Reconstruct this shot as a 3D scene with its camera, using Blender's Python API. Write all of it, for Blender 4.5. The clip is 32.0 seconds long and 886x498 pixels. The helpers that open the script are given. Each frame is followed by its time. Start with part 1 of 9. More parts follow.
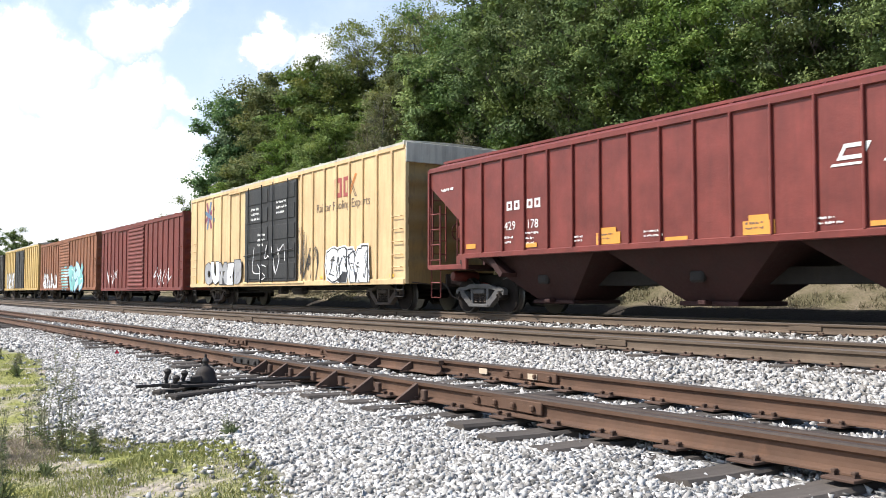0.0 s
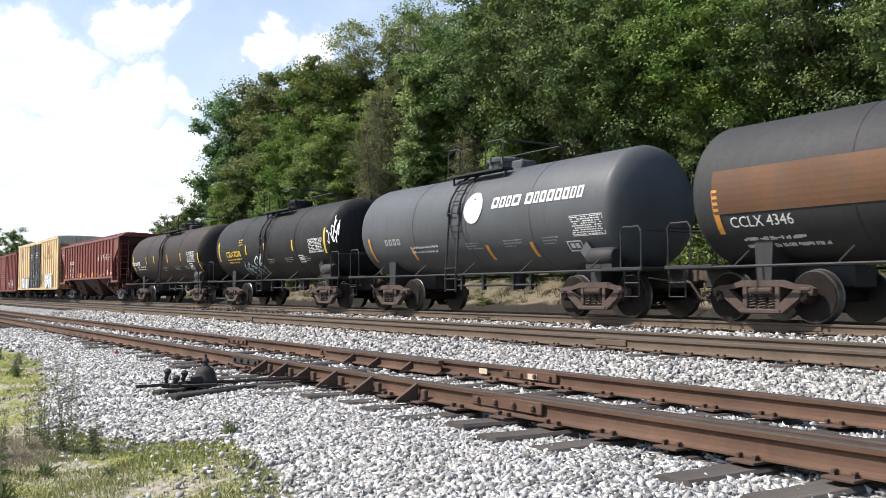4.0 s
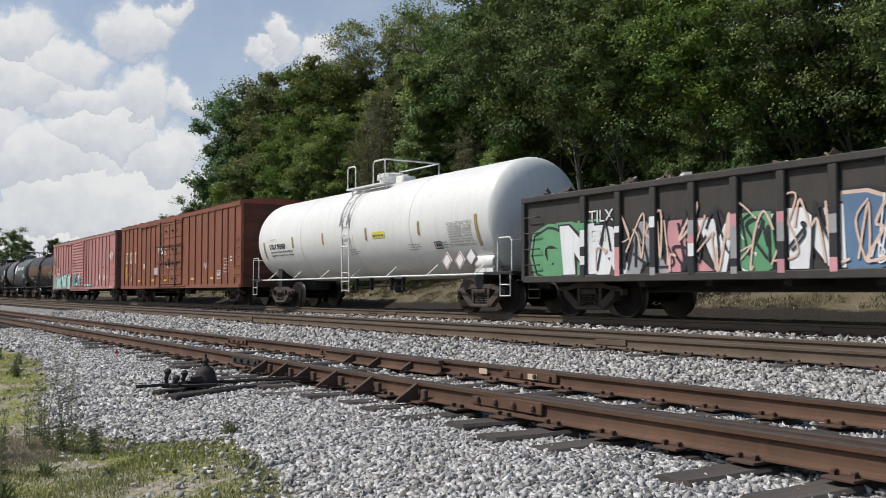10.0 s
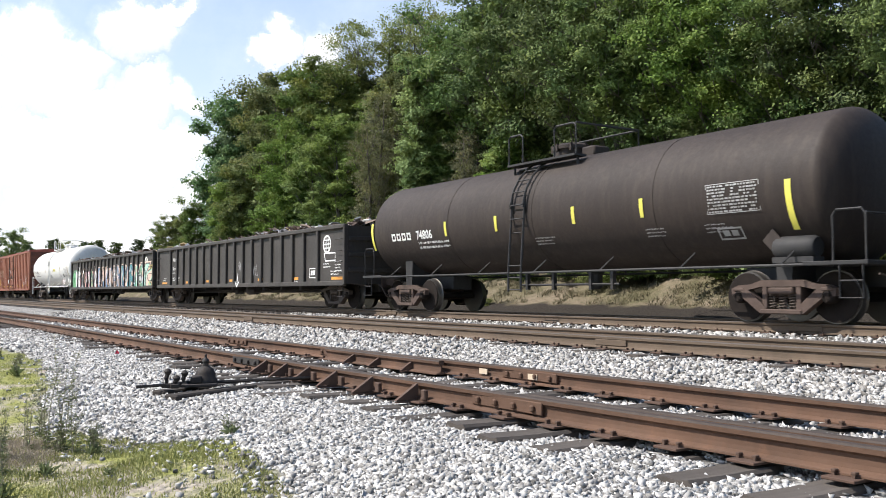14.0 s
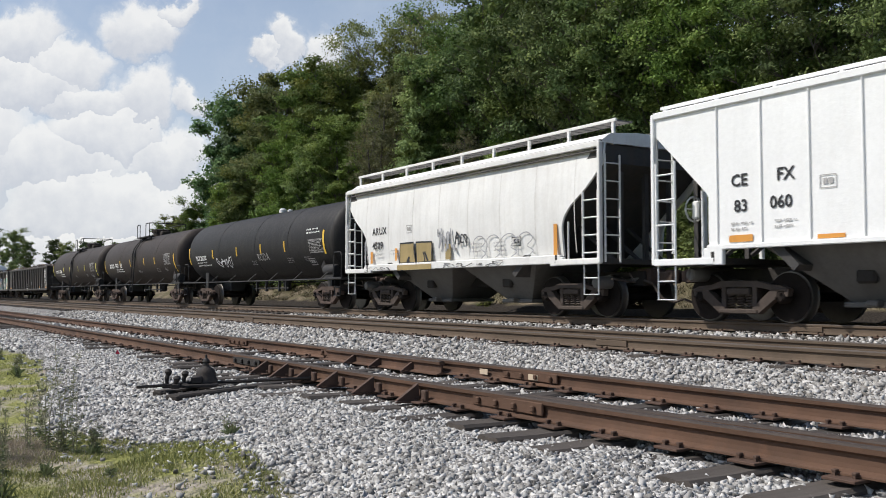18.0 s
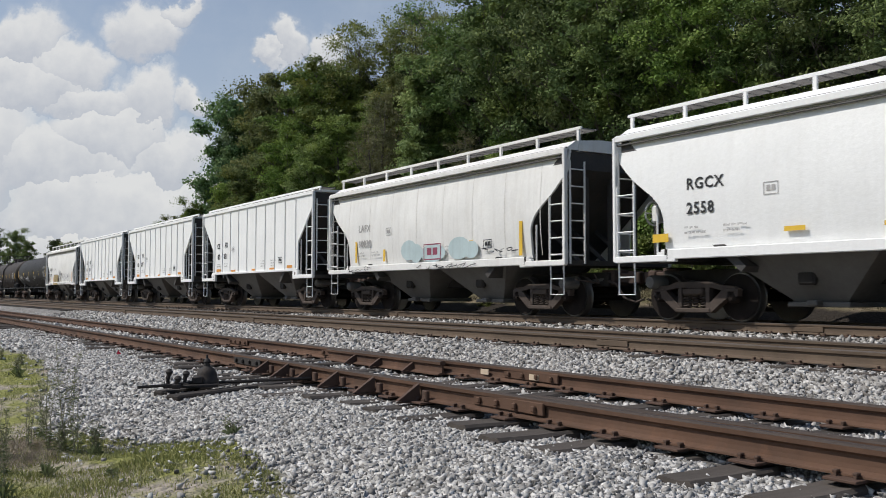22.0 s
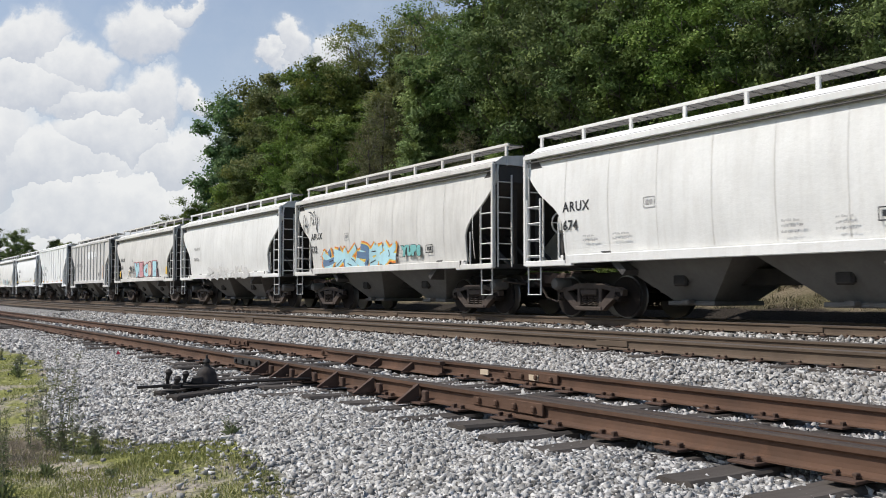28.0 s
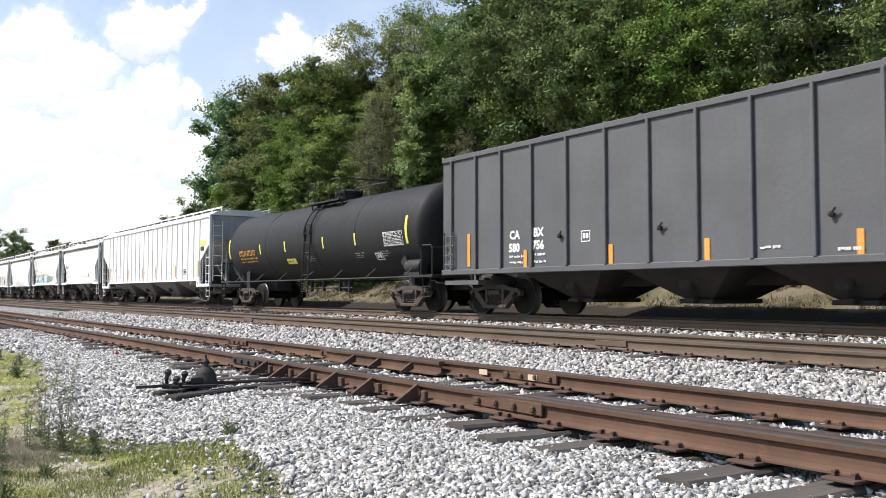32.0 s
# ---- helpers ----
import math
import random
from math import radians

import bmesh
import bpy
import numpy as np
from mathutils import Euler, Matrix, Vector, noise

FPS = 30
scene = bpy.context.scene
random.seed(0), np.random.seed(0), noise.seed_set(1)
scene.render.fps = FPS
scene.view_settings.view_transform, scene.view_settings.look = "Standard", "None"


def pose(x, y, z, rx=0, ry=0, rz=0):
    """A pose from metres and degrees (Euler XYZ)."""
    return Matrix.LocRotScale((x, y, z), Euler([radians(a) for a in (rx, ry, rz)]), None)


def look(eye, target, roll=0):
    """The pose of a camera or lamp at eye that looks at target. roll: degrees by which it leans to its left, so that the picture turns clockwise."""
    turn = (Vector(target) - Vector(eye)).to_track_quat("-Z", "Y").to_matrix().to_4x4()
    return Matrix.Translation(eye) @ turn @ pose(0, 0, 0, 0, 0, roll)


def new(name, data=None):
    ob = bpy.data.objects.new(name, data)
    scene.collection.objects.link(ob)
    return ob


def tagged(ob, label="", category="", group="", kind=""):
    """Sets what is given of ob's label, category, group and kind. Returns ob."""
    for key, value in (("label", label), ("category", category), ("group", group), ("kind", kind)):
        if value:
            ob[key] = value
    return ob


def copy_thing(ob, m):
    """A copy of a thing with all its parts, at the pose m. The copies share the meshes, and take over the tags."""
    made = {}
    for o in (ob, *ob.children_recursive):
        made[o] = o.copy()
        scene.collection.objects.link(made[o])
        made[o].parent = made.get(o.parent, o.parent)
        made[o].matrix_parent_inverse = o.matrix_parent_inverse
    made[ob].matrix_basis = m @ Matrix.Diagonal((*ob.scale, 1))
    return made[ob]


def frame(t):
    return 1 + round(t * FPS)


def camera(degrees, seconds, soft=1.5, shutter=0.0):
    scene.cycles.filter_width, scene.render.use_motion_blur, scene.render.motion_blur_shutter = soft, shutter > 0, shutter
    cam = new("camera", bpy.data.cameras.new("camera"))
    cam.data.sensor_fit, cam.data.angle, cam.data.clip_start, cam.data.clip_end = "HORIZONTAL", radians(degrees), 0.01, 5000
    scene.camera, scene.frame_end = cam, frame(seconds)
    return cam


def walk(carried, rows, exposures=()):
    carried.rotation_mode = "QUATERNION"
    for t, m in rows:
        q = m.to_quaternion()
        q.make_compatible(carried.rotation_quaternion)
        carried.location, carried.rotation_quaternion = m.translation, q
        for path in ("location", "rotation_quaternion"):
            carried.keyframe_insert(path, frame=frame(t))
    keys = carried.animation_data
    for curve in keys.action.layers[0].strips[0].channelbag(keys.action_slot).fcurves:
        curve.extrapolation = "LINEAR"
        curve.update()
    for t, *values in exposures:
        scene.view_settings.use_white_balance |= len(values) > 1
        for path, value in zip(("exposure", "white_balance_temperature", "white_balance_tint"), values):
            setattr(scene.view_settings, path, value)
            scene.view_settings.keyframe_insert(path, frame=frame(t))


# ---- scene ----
# ---------------------------------------------------------------- camera
EYE = (0.0, 0.0, 0.53)
LENS = 52.1
YAW, PITCH, FOCAL = 33.13, 2.75, 1604.0


def aim(dx, dy):
    """Camera pose with the view swung by a small amount (1/1604 rad steps)."""
    yaw = radians(YAW) - dx / FOCAL
    pit = radians(PITCH) + dy / FOCAL
    d = Vector((-math.cos(yaw) * math.cos(pit), math.sin(yaw) * math.cos(pit), math.sin(pit)))
    return look(EYE, Vector(EYE) + d * 20)


cam = camera(LENS, 32.0, soft=0.9, shutter=0.07)
SWAY = [(0, 0, 0), (9, 0, 0), (14.5, 0.3, 0.3), (19, 1.4, 1), (24, 3, 1), (28, 2, 1.5), (31, 0.6, 1.5), (32, 0.4, 1.5)]
EXPOSURES = [(t, e, 6450, 10) for t, e in ((0, 1.03), (1, 1.02), (3, 0.98), (6, 0.8), (7, 0.9), (8, 1.07), (9, 0.5), (10, 0.1), (11, 1.2), (12, 0.82), (13, 0.95), (17, 0.98), (18, 0.25), (19, -0.12), (21, 0.0), (22, -0.02), (23, -0.1), (24, -0.05), (25, 0.42), (28, 0.22), (29, -0.06), (30.3, -0.15), (31, 0.85), (32, 0.85))]
walk(cam, [(t, aim(dx, dy)) for t, dx, dy in SWAY], EXPOSURES)

# ---------------------------------------------------------------- light
SUN_FROM = Vector((-0.46, -0.72, 0.99)).normalized()
world = bpy.data.worlds.new("world")
scene.world = world
world.use_nodes = True
wn = world.node_tree
sky = wn.nodes.new("ShaderNodeTexSky")
sky.sky_type = "NISHITA"
sky.sun_disc = False
sky.sun_elevation = math.asin(SUN_FROM.z)
sky.sun_rotation = math.atan2(SUN_FROM.x, SUN_FROM.y)
sky.air_density, sky.dust_density, sky.ozone_density = 1.0, 1.0, 1.5
wn.nodes["Background"].inputs["Strength"].default_value = 0.10
wn.links.new(sky.outputs[0], wn.nodes["Background"].inputs["Color"])
lamp = bpy.data.lights.new("sun", "SUN")
lamp.energy, lamp.angle, lamp.color = 3.6, radians(0.6), (1.0, 0.95, 0.88)
sun = new("sun", lamp)
sun.matrix_world = look(SUN_FROM * 60, (0, 0, 0))


# ---------------------------------------------------------------- materials
def tree_of(name):
    m = bpy.data.materials.new(name)
    m.use_nodes = True
    return m, m.node_tree, m.node_tree.nodes["Principled BSDF"]


def nd(nt, kind, **kw):
    n = nt.nodes.new(kind)
    for k, val in kw.items():
        if k in ("operation", "blend_type", "data_type", "noise_dimensions", "feature", "distance", "wave_type", "bands_direction"):
            if k == "operation":
                n.operation = val
            elif k == "blend_type":
                n.blend_type = val
            elif k == "data_type":
                n.data_type = val
            elif k == "feature":
                n.feature = val
            elif k == "wave_type":
                n.wave_type = val
            elif k == "bands_direction":
                n.bands_direction = val
        else:
            n.inputs[k].default_value = val
    return n


def noise_at(nt, scale, stretch=(1, 1, 1), detail=4.0, rough=0.6, world_space=False):
    if world_space:
        src = nd(nt, "ShaderNodeNewGeometry").outputs["Position"]
    else:
        src = nd(nt, "ShaderNodeTexCoord").outputs["Object"]
    mp = nd(nt, "ShaderNodeMapping", Scale=stretch)
    nt.links.new(src, mp.inputs["Vector"])
    nz = nd(nt, "ShaderNodeTexNoise", Scale=scale, Detail=detail, Roughness=rough)
    nt.links.new(mp.outputs[0], nz.inputs["Vector"])
    return nz.outputs["Fac"]


def ramp(nt, src, lo, hi):
    r = nd(nt, "ShaderNodeMapRange")
    r.inputs["From Min"].default_value = lo
    r.inputs["From Max"].default_value = hi
    nt.links.new(src, r.inputs["Value"])
    return r.outputs["Result"]


def mix(nt, fac, a, b, blend="MIX"):
    m = nd(nt, "ShaderNodeMix", data_type="RGBA", blend_type=blend)
    for idx, val in ((6, a), (7, b)):
        if isinstance(val, tuple):
            m.inputs[idx].default_value = (*val, 1)
        else:
            nt.links.new(val, m.inputs[idx])
    if isinstance(fac, float):
        m.inputs[0].default_value = fac
    else:
        nt.links.new(fac, m.inputs[0])
    return m.outputs[2]


def mul(nt, a, k):
    m = nd(nt, "ShaderNodeMath", operation="MULTIPLY")
    nt.links.new(a, m.inputs[0])
    m.inputs[1].default_value = k
    return m.outputs[0]


def tone(c, k):
    return tuple(min(1.0, x * k) for x in c)


def paint(name, base, rough=0.55, metal=0.0, var=0.16, patch=0.7, grain=14.0, dirt=0.35, dirt_col=(0.10, 0.075, 0.055),
          rust=0.0, rust_col=(0.16, 0.06, 0.03), bump=0.012, streak=(2.2, 2.2, 0.22), per_object=0.0, spec=0.35):
    """Weathered paint or metal: broad patches, vertical streaks of grime, rust spots and fine grain."""
    m, nt, b = tree_of(name)
    big = noise_at(nt, patch, detail=3)
    fine = noise_at(nt, grain, detail=5, rough=0.7)
    col = mix(nt, ramp(nt, big, 0.3, 0.7), tone(base, 1 - var), tone(base, 1 + var * 0.7))
    col = mix(nt, mul(nt, ramp(nt, fine, 0.35, 0.75), 0.28), col, tone(base, 0.72))
    if dirt:
        st = noise_at(nt, 2.6, streak, detail=6, rough=0.62)
        col = mix(nt, mul(nt, ramp(nt, st, 0.46, 0.78), dirt), col, dirt_col)
    if rust:
        rs = noise_at(nt, 5.5, (1, 1, 0.7), detail=8, rough=0.72)
        col = mix(nt, mul(nt, ramp(nt, rs, 0.60 - 0.1 * rust, 0.70), min(1.0, rust)), col, rust_col)
    if per_object:
        oi = nd(nt, "ShaderNodeObjectInfo")
        col = mix(nt, mul(nt, oi.outputs["Random"], per_object), col, tone(base, 0.45))
    nt.links.new(col, b.inputs["Base Color"])
    b.inputs["Metallic"].default_value = metal
    rr = ramp(nt, fine, 0.2, 0.8)
    r2 = nd(nt, "ShaderNodeMapRange")
    nt.links.new(rr, r2.inputs["Value"])
    r2.inputs["To Min"].default_value, r2.inputs["To Max"].default_value = rough - 0.08, min(1.0, rough + 0.14)
    nt.links.new(r2.outputs[0], b.inputs["Roughness"])
    b.inputs["Specular IOR Level"].default_value = spec
    if bump:
        bp = nd(nt, "ShaderNodeBump", Strength=0.35, Distance=bump)
        nt.links.new(fine, bp.inputs["Height"])
        nt.links.new(bp.outputs[0], b.inputs["Normal"])
    return m


def plain(name, base, rough=0.6, metal=0.0):
    return paint(name, base, rough, metal, var=0.1, dirt=0.18, bump=0.003)


MAT = {}


def M_(key, *a, **k):
    MAT[key] = paint(key, *a, **k)
    return MAT[key]


M_("rail_side", (0.118, 0.066, 0.042), 0.85, var=0.35, dirt=0.65, dirt_col=(0.060, 0.040, 0.030), patch=1.2, streak=(0.7, 1.2, 1.2), rust=0.35, rust_col=(0.17, 0.085, 0.048))
M_("rail_side_main", (0.128, 0.092, 0.064), 0.8, var=0.2, dirt=0.4, patch=1.6, streak=(1, 1, 1))
M_("rail_head", (0.062, 0.048, 0.041), 0.72, metal=0.0, spec=0.2, var=0.2, dirt=0.25, patch=3.0)
M_("rail_head_main", (0.095, 0.078, 0.067), 0.7, metal=0.0, spec=0.2, var=0.15, dirt=0.25, patch=3.0)
M_("tie_dark", (0.036, 0.030, 0.026), 0.9, var=0.35, grain=9, dirt=0.4, dirt_col=(0.07, 0.06, 0.05), streak=(6.0, 0.35, 6.0), bump=0.03)
M_("tie", (0.100, 0.085, 0.073), 0.9, var=0.4, grain=9, dirt=0.5, dirt_col=(0.045, 0.034, 0.028), streak=(6.0, 0.35, 6.0), bump=0.03, per_object=0.75)
M_("plate", (0.085, 0.05, 0.036), 0.8, var=0.3, dirt=0.4)
M_("cast", (0.078, 0.059, 0.048), 0.78, var=0.3, dirt=0.5, dirt_col=(0.05, 0.037, 0.03), streak=(2, 2, 2), patch=2.0)
M_("cast_rust", (0.090, 0.062, 0.050), 0.82, var=0.3, dirt=0.5, dirt_col=(0.06, 0.04, 0.03), streak=(2, 2, 2), patch=2.0)
M_("cast_grey", (0.105, 0.10, 0.097), 0.75, var=0.25, dirt=0.5, dirt_col=(0.07, 0.06, 0.05), streak=(2, 2, 2), patch=2.0)
M_("wheel", (0.020, 0.016, 0.014), 0.85, metal=0.0, spec=0.12, var=0.3, dirt=0.4, dirt_col=(0.032, 0.022, 0.017), patch=3)
M_("tread", (0.15, 0.14, 0.13), 0.4, metal=0.8, var=0.1, dirt=0.1)
M_("under", (0.035, 0.031, 0.029), 0.85, var=0.3, dirt=0.4, dirt_col=(0.06, 0.05, 0.04))
M_("yellow", (0.66, 0.47, 0.25), 0.55, var=0.16, dirt=0.5, dirt_col=(0.30, 0.20, 0.11), rust=0.1)
M_("yellow_roof", (0.55, 0.53, 0.46), 0.6, var=0.2, dirt=0.5)
# dirty yellow of the end wall, its shade mixed into the darker tone
M_("yellow_end_shaded", (0.34, 0.22, 0.09), 0.6, var=0.2, dirt=0.6)
M_("oldyellow", (0.55, 0.38, 0.14), 0.6, var=0.2, dirt=0.45)
M_("black", (0.028, 0.027, 0.027), 0.55, var=0.25, dirt=0.3, dirt_col=(0.08, 0.07, 0.06))
M_("boxred", (0.165, 0.035, 0.027), 0.6, var=0.2, dirt=0.4)
M_("rustcar", (0.25, 0.10, 0.05), 0.7, var=0.3, dirt=0.45)
M_("darkcar", (0.05, 0.045, 0.042), 0.7, var=0.3, dirt=0.4)
M_("hopper_red", (0.180, 0.039, 0.031), 0.40, patch=1.3, var=0.3, dirt=0.35, dirt_col=(0.07, 0.025, 0.02))
# grimy red for bays and slope sheets, darkened to hold their shade
M_("hopper_red_shaded", (0.044, 0.016, 0.014), 0.75, var=0.3, dirt=0.6, dirt_col=(0.03, 0.02, 0.017))
M_("pink", (0.43, 0.195, 0.178), 0.6, var=0.14, dirt=0.30, dirt_col=(0.24, 0.10, 0.09), rust=0.18, rust_col=(0.15, 0.05, 0.035))
M_("pink_roof", (0.25, 0.17, 0.14), 0.7, var=0.3, dirt=0.5)
# grimy end walls, toned down so the colour holds their shade; brown also for rust spots
M_("brown_shade_rust", (0.11, 0.042, 0.028), 0.7, var=0.25, dirt=0.6, dirt_col=(0.05, 0.03, 0.022))
M_("pink_end_shaded", (0.24, 0.105, 0.095), 0.7, var=0.25, dirt=0.6, dirt_col=(0.09, 0.05, 0.04))
M_("brownbox", (0.235, 0.080, 0.044), 0.58, var=0.16, dirt=0.35, dirt_col=(0.10, 0.04, 0.03))
M_("brownroof", (0.26, 0.07, 0.055), 0.6, var=0.2, dirt=0.35)
M_("tank_brown", (0.038, 0.029, 0.025), 0.62, spec=0.25, var=0.22, dirt=0.35, dirt_col=(0.085, 0.065, 0.05), patch=0.5)
M_("tank_black", (0.020, 0.019, 0.019), 0.6, spec=0.25, var=0.25, dirt=0.35, dirt_col=(0.07, 0.06, 0.05), patch=0.5)
M_("tank_grey", (0.085, 0.088, 0.092), 0.5, var=0.2, dirt=0.35, dirt_col=(0.055, 0.05, 0.047), patch=0.5)
M_("tank_char", (0.037, 0.036, 0.036), 0.6, spec=0.25, var=0.22, dirt=0.3, dirt_col=(0.07, 0.06, 0.055), patch=0.5)
M_("tank_dark", (0.022, 0.022, 0.022), 0.6, spec=0.22, var=0.22, dirt=0.3, dirt_col=(0.05, 0.045, 0.04), patch=0.5)
M_("tank_white", (0.76, 0.75, 0.72), 0.42, var=0.06, dirt=0.22, dirt_col=(0.45, 0.42, 0.38), patch=0.5)
M_("end_light", (0.40, 0.40, 0.395), 0.65, var=0.2, dirt=0.5, dirt_col=(0.16, 0.15, 0.14))
M_("band_brown", (0.13, 0.062, 0.03), 0.7, var=0.3, dirt=0.5, dirt_col=(0.07, 0.06, 0.05))
M_("gon", (0.052, 0.046, 0.041), 0.62, var=0.28, dirt=0.45, dirt_col=(0.075, 0.062, 0.052))
M_("white", (0.86, 0.86, 0.845), 0.5, var=0.04, dirt=0.14, dirt_col=(0.5, 0.47, 0.43))
M_("white_worn", (0.78, 0.77, 0.74), 0.55, var=0.09, dirt=0.3, dirt_col=(0.45, 0.41, 0.36))
M_("white_dirty", (0.68, 0.66, 0.62), 0.6, var=0.12, dirt=0.4, dirt_col=(0.36, 0.32, 0.28))
M_("grey_hopper", (0.62, 0.605, 0.58), 0.6, var=0.12, dirt=0.5, dirt_col=(0.36, 0.31, 0.26), rust=0.08)
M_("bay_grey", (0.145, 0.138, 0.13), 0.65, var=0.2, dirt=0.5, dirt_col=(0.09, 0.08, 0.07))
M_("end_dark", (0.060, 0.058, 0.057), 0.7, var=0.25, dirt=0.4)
M_("coal", (0.105, 0.105, 0.11), 0.6, var=0.16, dirt=0.4, dirt_col=(0.09, 0.083, 0.078))
M_("scrap", (0.20, 0.15, 0.12), 0.75, var=0.5, dirt=0.6, rust=0.7, per_object=0.3)
M_("letter_white", (0.80, 0.80, 0.77), 0.6, var=0.08, dirt=0.25, dirt_col=(0.4, 0.38, 0.35), bump=0)
M_("letter_black", (0.03, 0.03, 0.032), 0.6, dirt=0.1, bump=0)
M_("letter_grey", (0.42, 0.41, 0.40), 0.6, dirt=0.3, bump=0)
M_("letter_dark", (0.15, 0.145, 0.14), 0.6, dirt=0.2, bump=0)
M_("letter_cream", (0.62, 0.50, 0.36), 0.6, dirt=0.3, bump=0)
M_("letter_brown", (0.17, 0.12, 0.09), 0.6, dirt=0.2, bump=0)
M_("reflect_yellow", (0.78, 0.50, 0.05), 0.45, dirt=0.15, bump=0)
M_("reflect_orange", (0.72, 0.32, 0.06), 0.5, dirt=0.2, bump=0)
M_("lemon", (0.75, 0.68, 0.12), 0.5, dirt=0.15, bump=0)
M_("g_aqua", (0.19, 0.46, 0.44), 0.5, var=0.2, dirt=0.12, bump=0)
M_("g_blue", (0.12, 0.20, 0.32), 0.5, var=0.25, dirt=0.12, bump=0)
M_("paint_out", (0.46, 0.56, 0.57), 0.5, var=0.12, dirt=0.2, bump=0)
M_("g_sky", (0.42, 0.66, 0.72), 0.5, var=0.2, dirt=0.12, bump=0)
M_("g_green", (0.14, 0.36, 0.18), 0.5, var=0.25, dirt=0.12, bump=0)
M_("g_teal", (0.08, 0.27, 0.30), 0.5, var=0.2, dirt=0.2, bump=0)
M_("g_mint", (0.40, 0.66, 0.54), 0.5, var=0.2, dirt=0.12, bump=0)
M_("g_pink", (0.62, 0.30, 0.32), 0.5, var=0.2, dirt=0.12, bump=0)
M_("g_plum", (0.26, 0.06, 0.10), 0.5, var=0.2, dirt=0.12, bump=0)
M_("g_orange", (0.72, 0.22, 0.04), 0.5, var=0.2, dirt=0.12, bump=0)
M_("g_yellow", (0.78, 0.58, 0.12), 0.5, var=0.2, dirt=0.12, bump=0)
M_("g_gold", (0.36, 0.27, 0.12), 0.5, var=0.2, dirt=0.2, bump=0)
M_("g_peach", (0.72, 0.52, 0.42), 0.5, var=0.2, dirt=0.12, bump=0)
M_("g_white", (0.80, 0.80, 0.80), 0.5, var=0.1, dirt=0.15, bump=0)
M_("g_black", (0.03, 0.03, 0.035), 0.5, dirt=0.1, bump=0)
M_("g_grey", (0.35, 0.35, 0.36), 0.5, dirt=0.2, bump=0)
M_("g_red", (0.36, 0.08, 0.07), 0.5, dirt=0.1, bump=0)
M_("flag_red", (0.75, 0.05, 0.08), 0.6, dirt=0.1, bump=0)
M_("switch_iron", (0.030, 0.026, 0.024), 0.7, var=0.3, dirt=0.4, dirt_col=(0.09, 0.06, 0.045))
M_("bark", (0.125, 0.112, 0.098), 0.9, var=0.3, grain=9, dirt=0.5, streak=(5, 5, 0.7), bump=0.05)
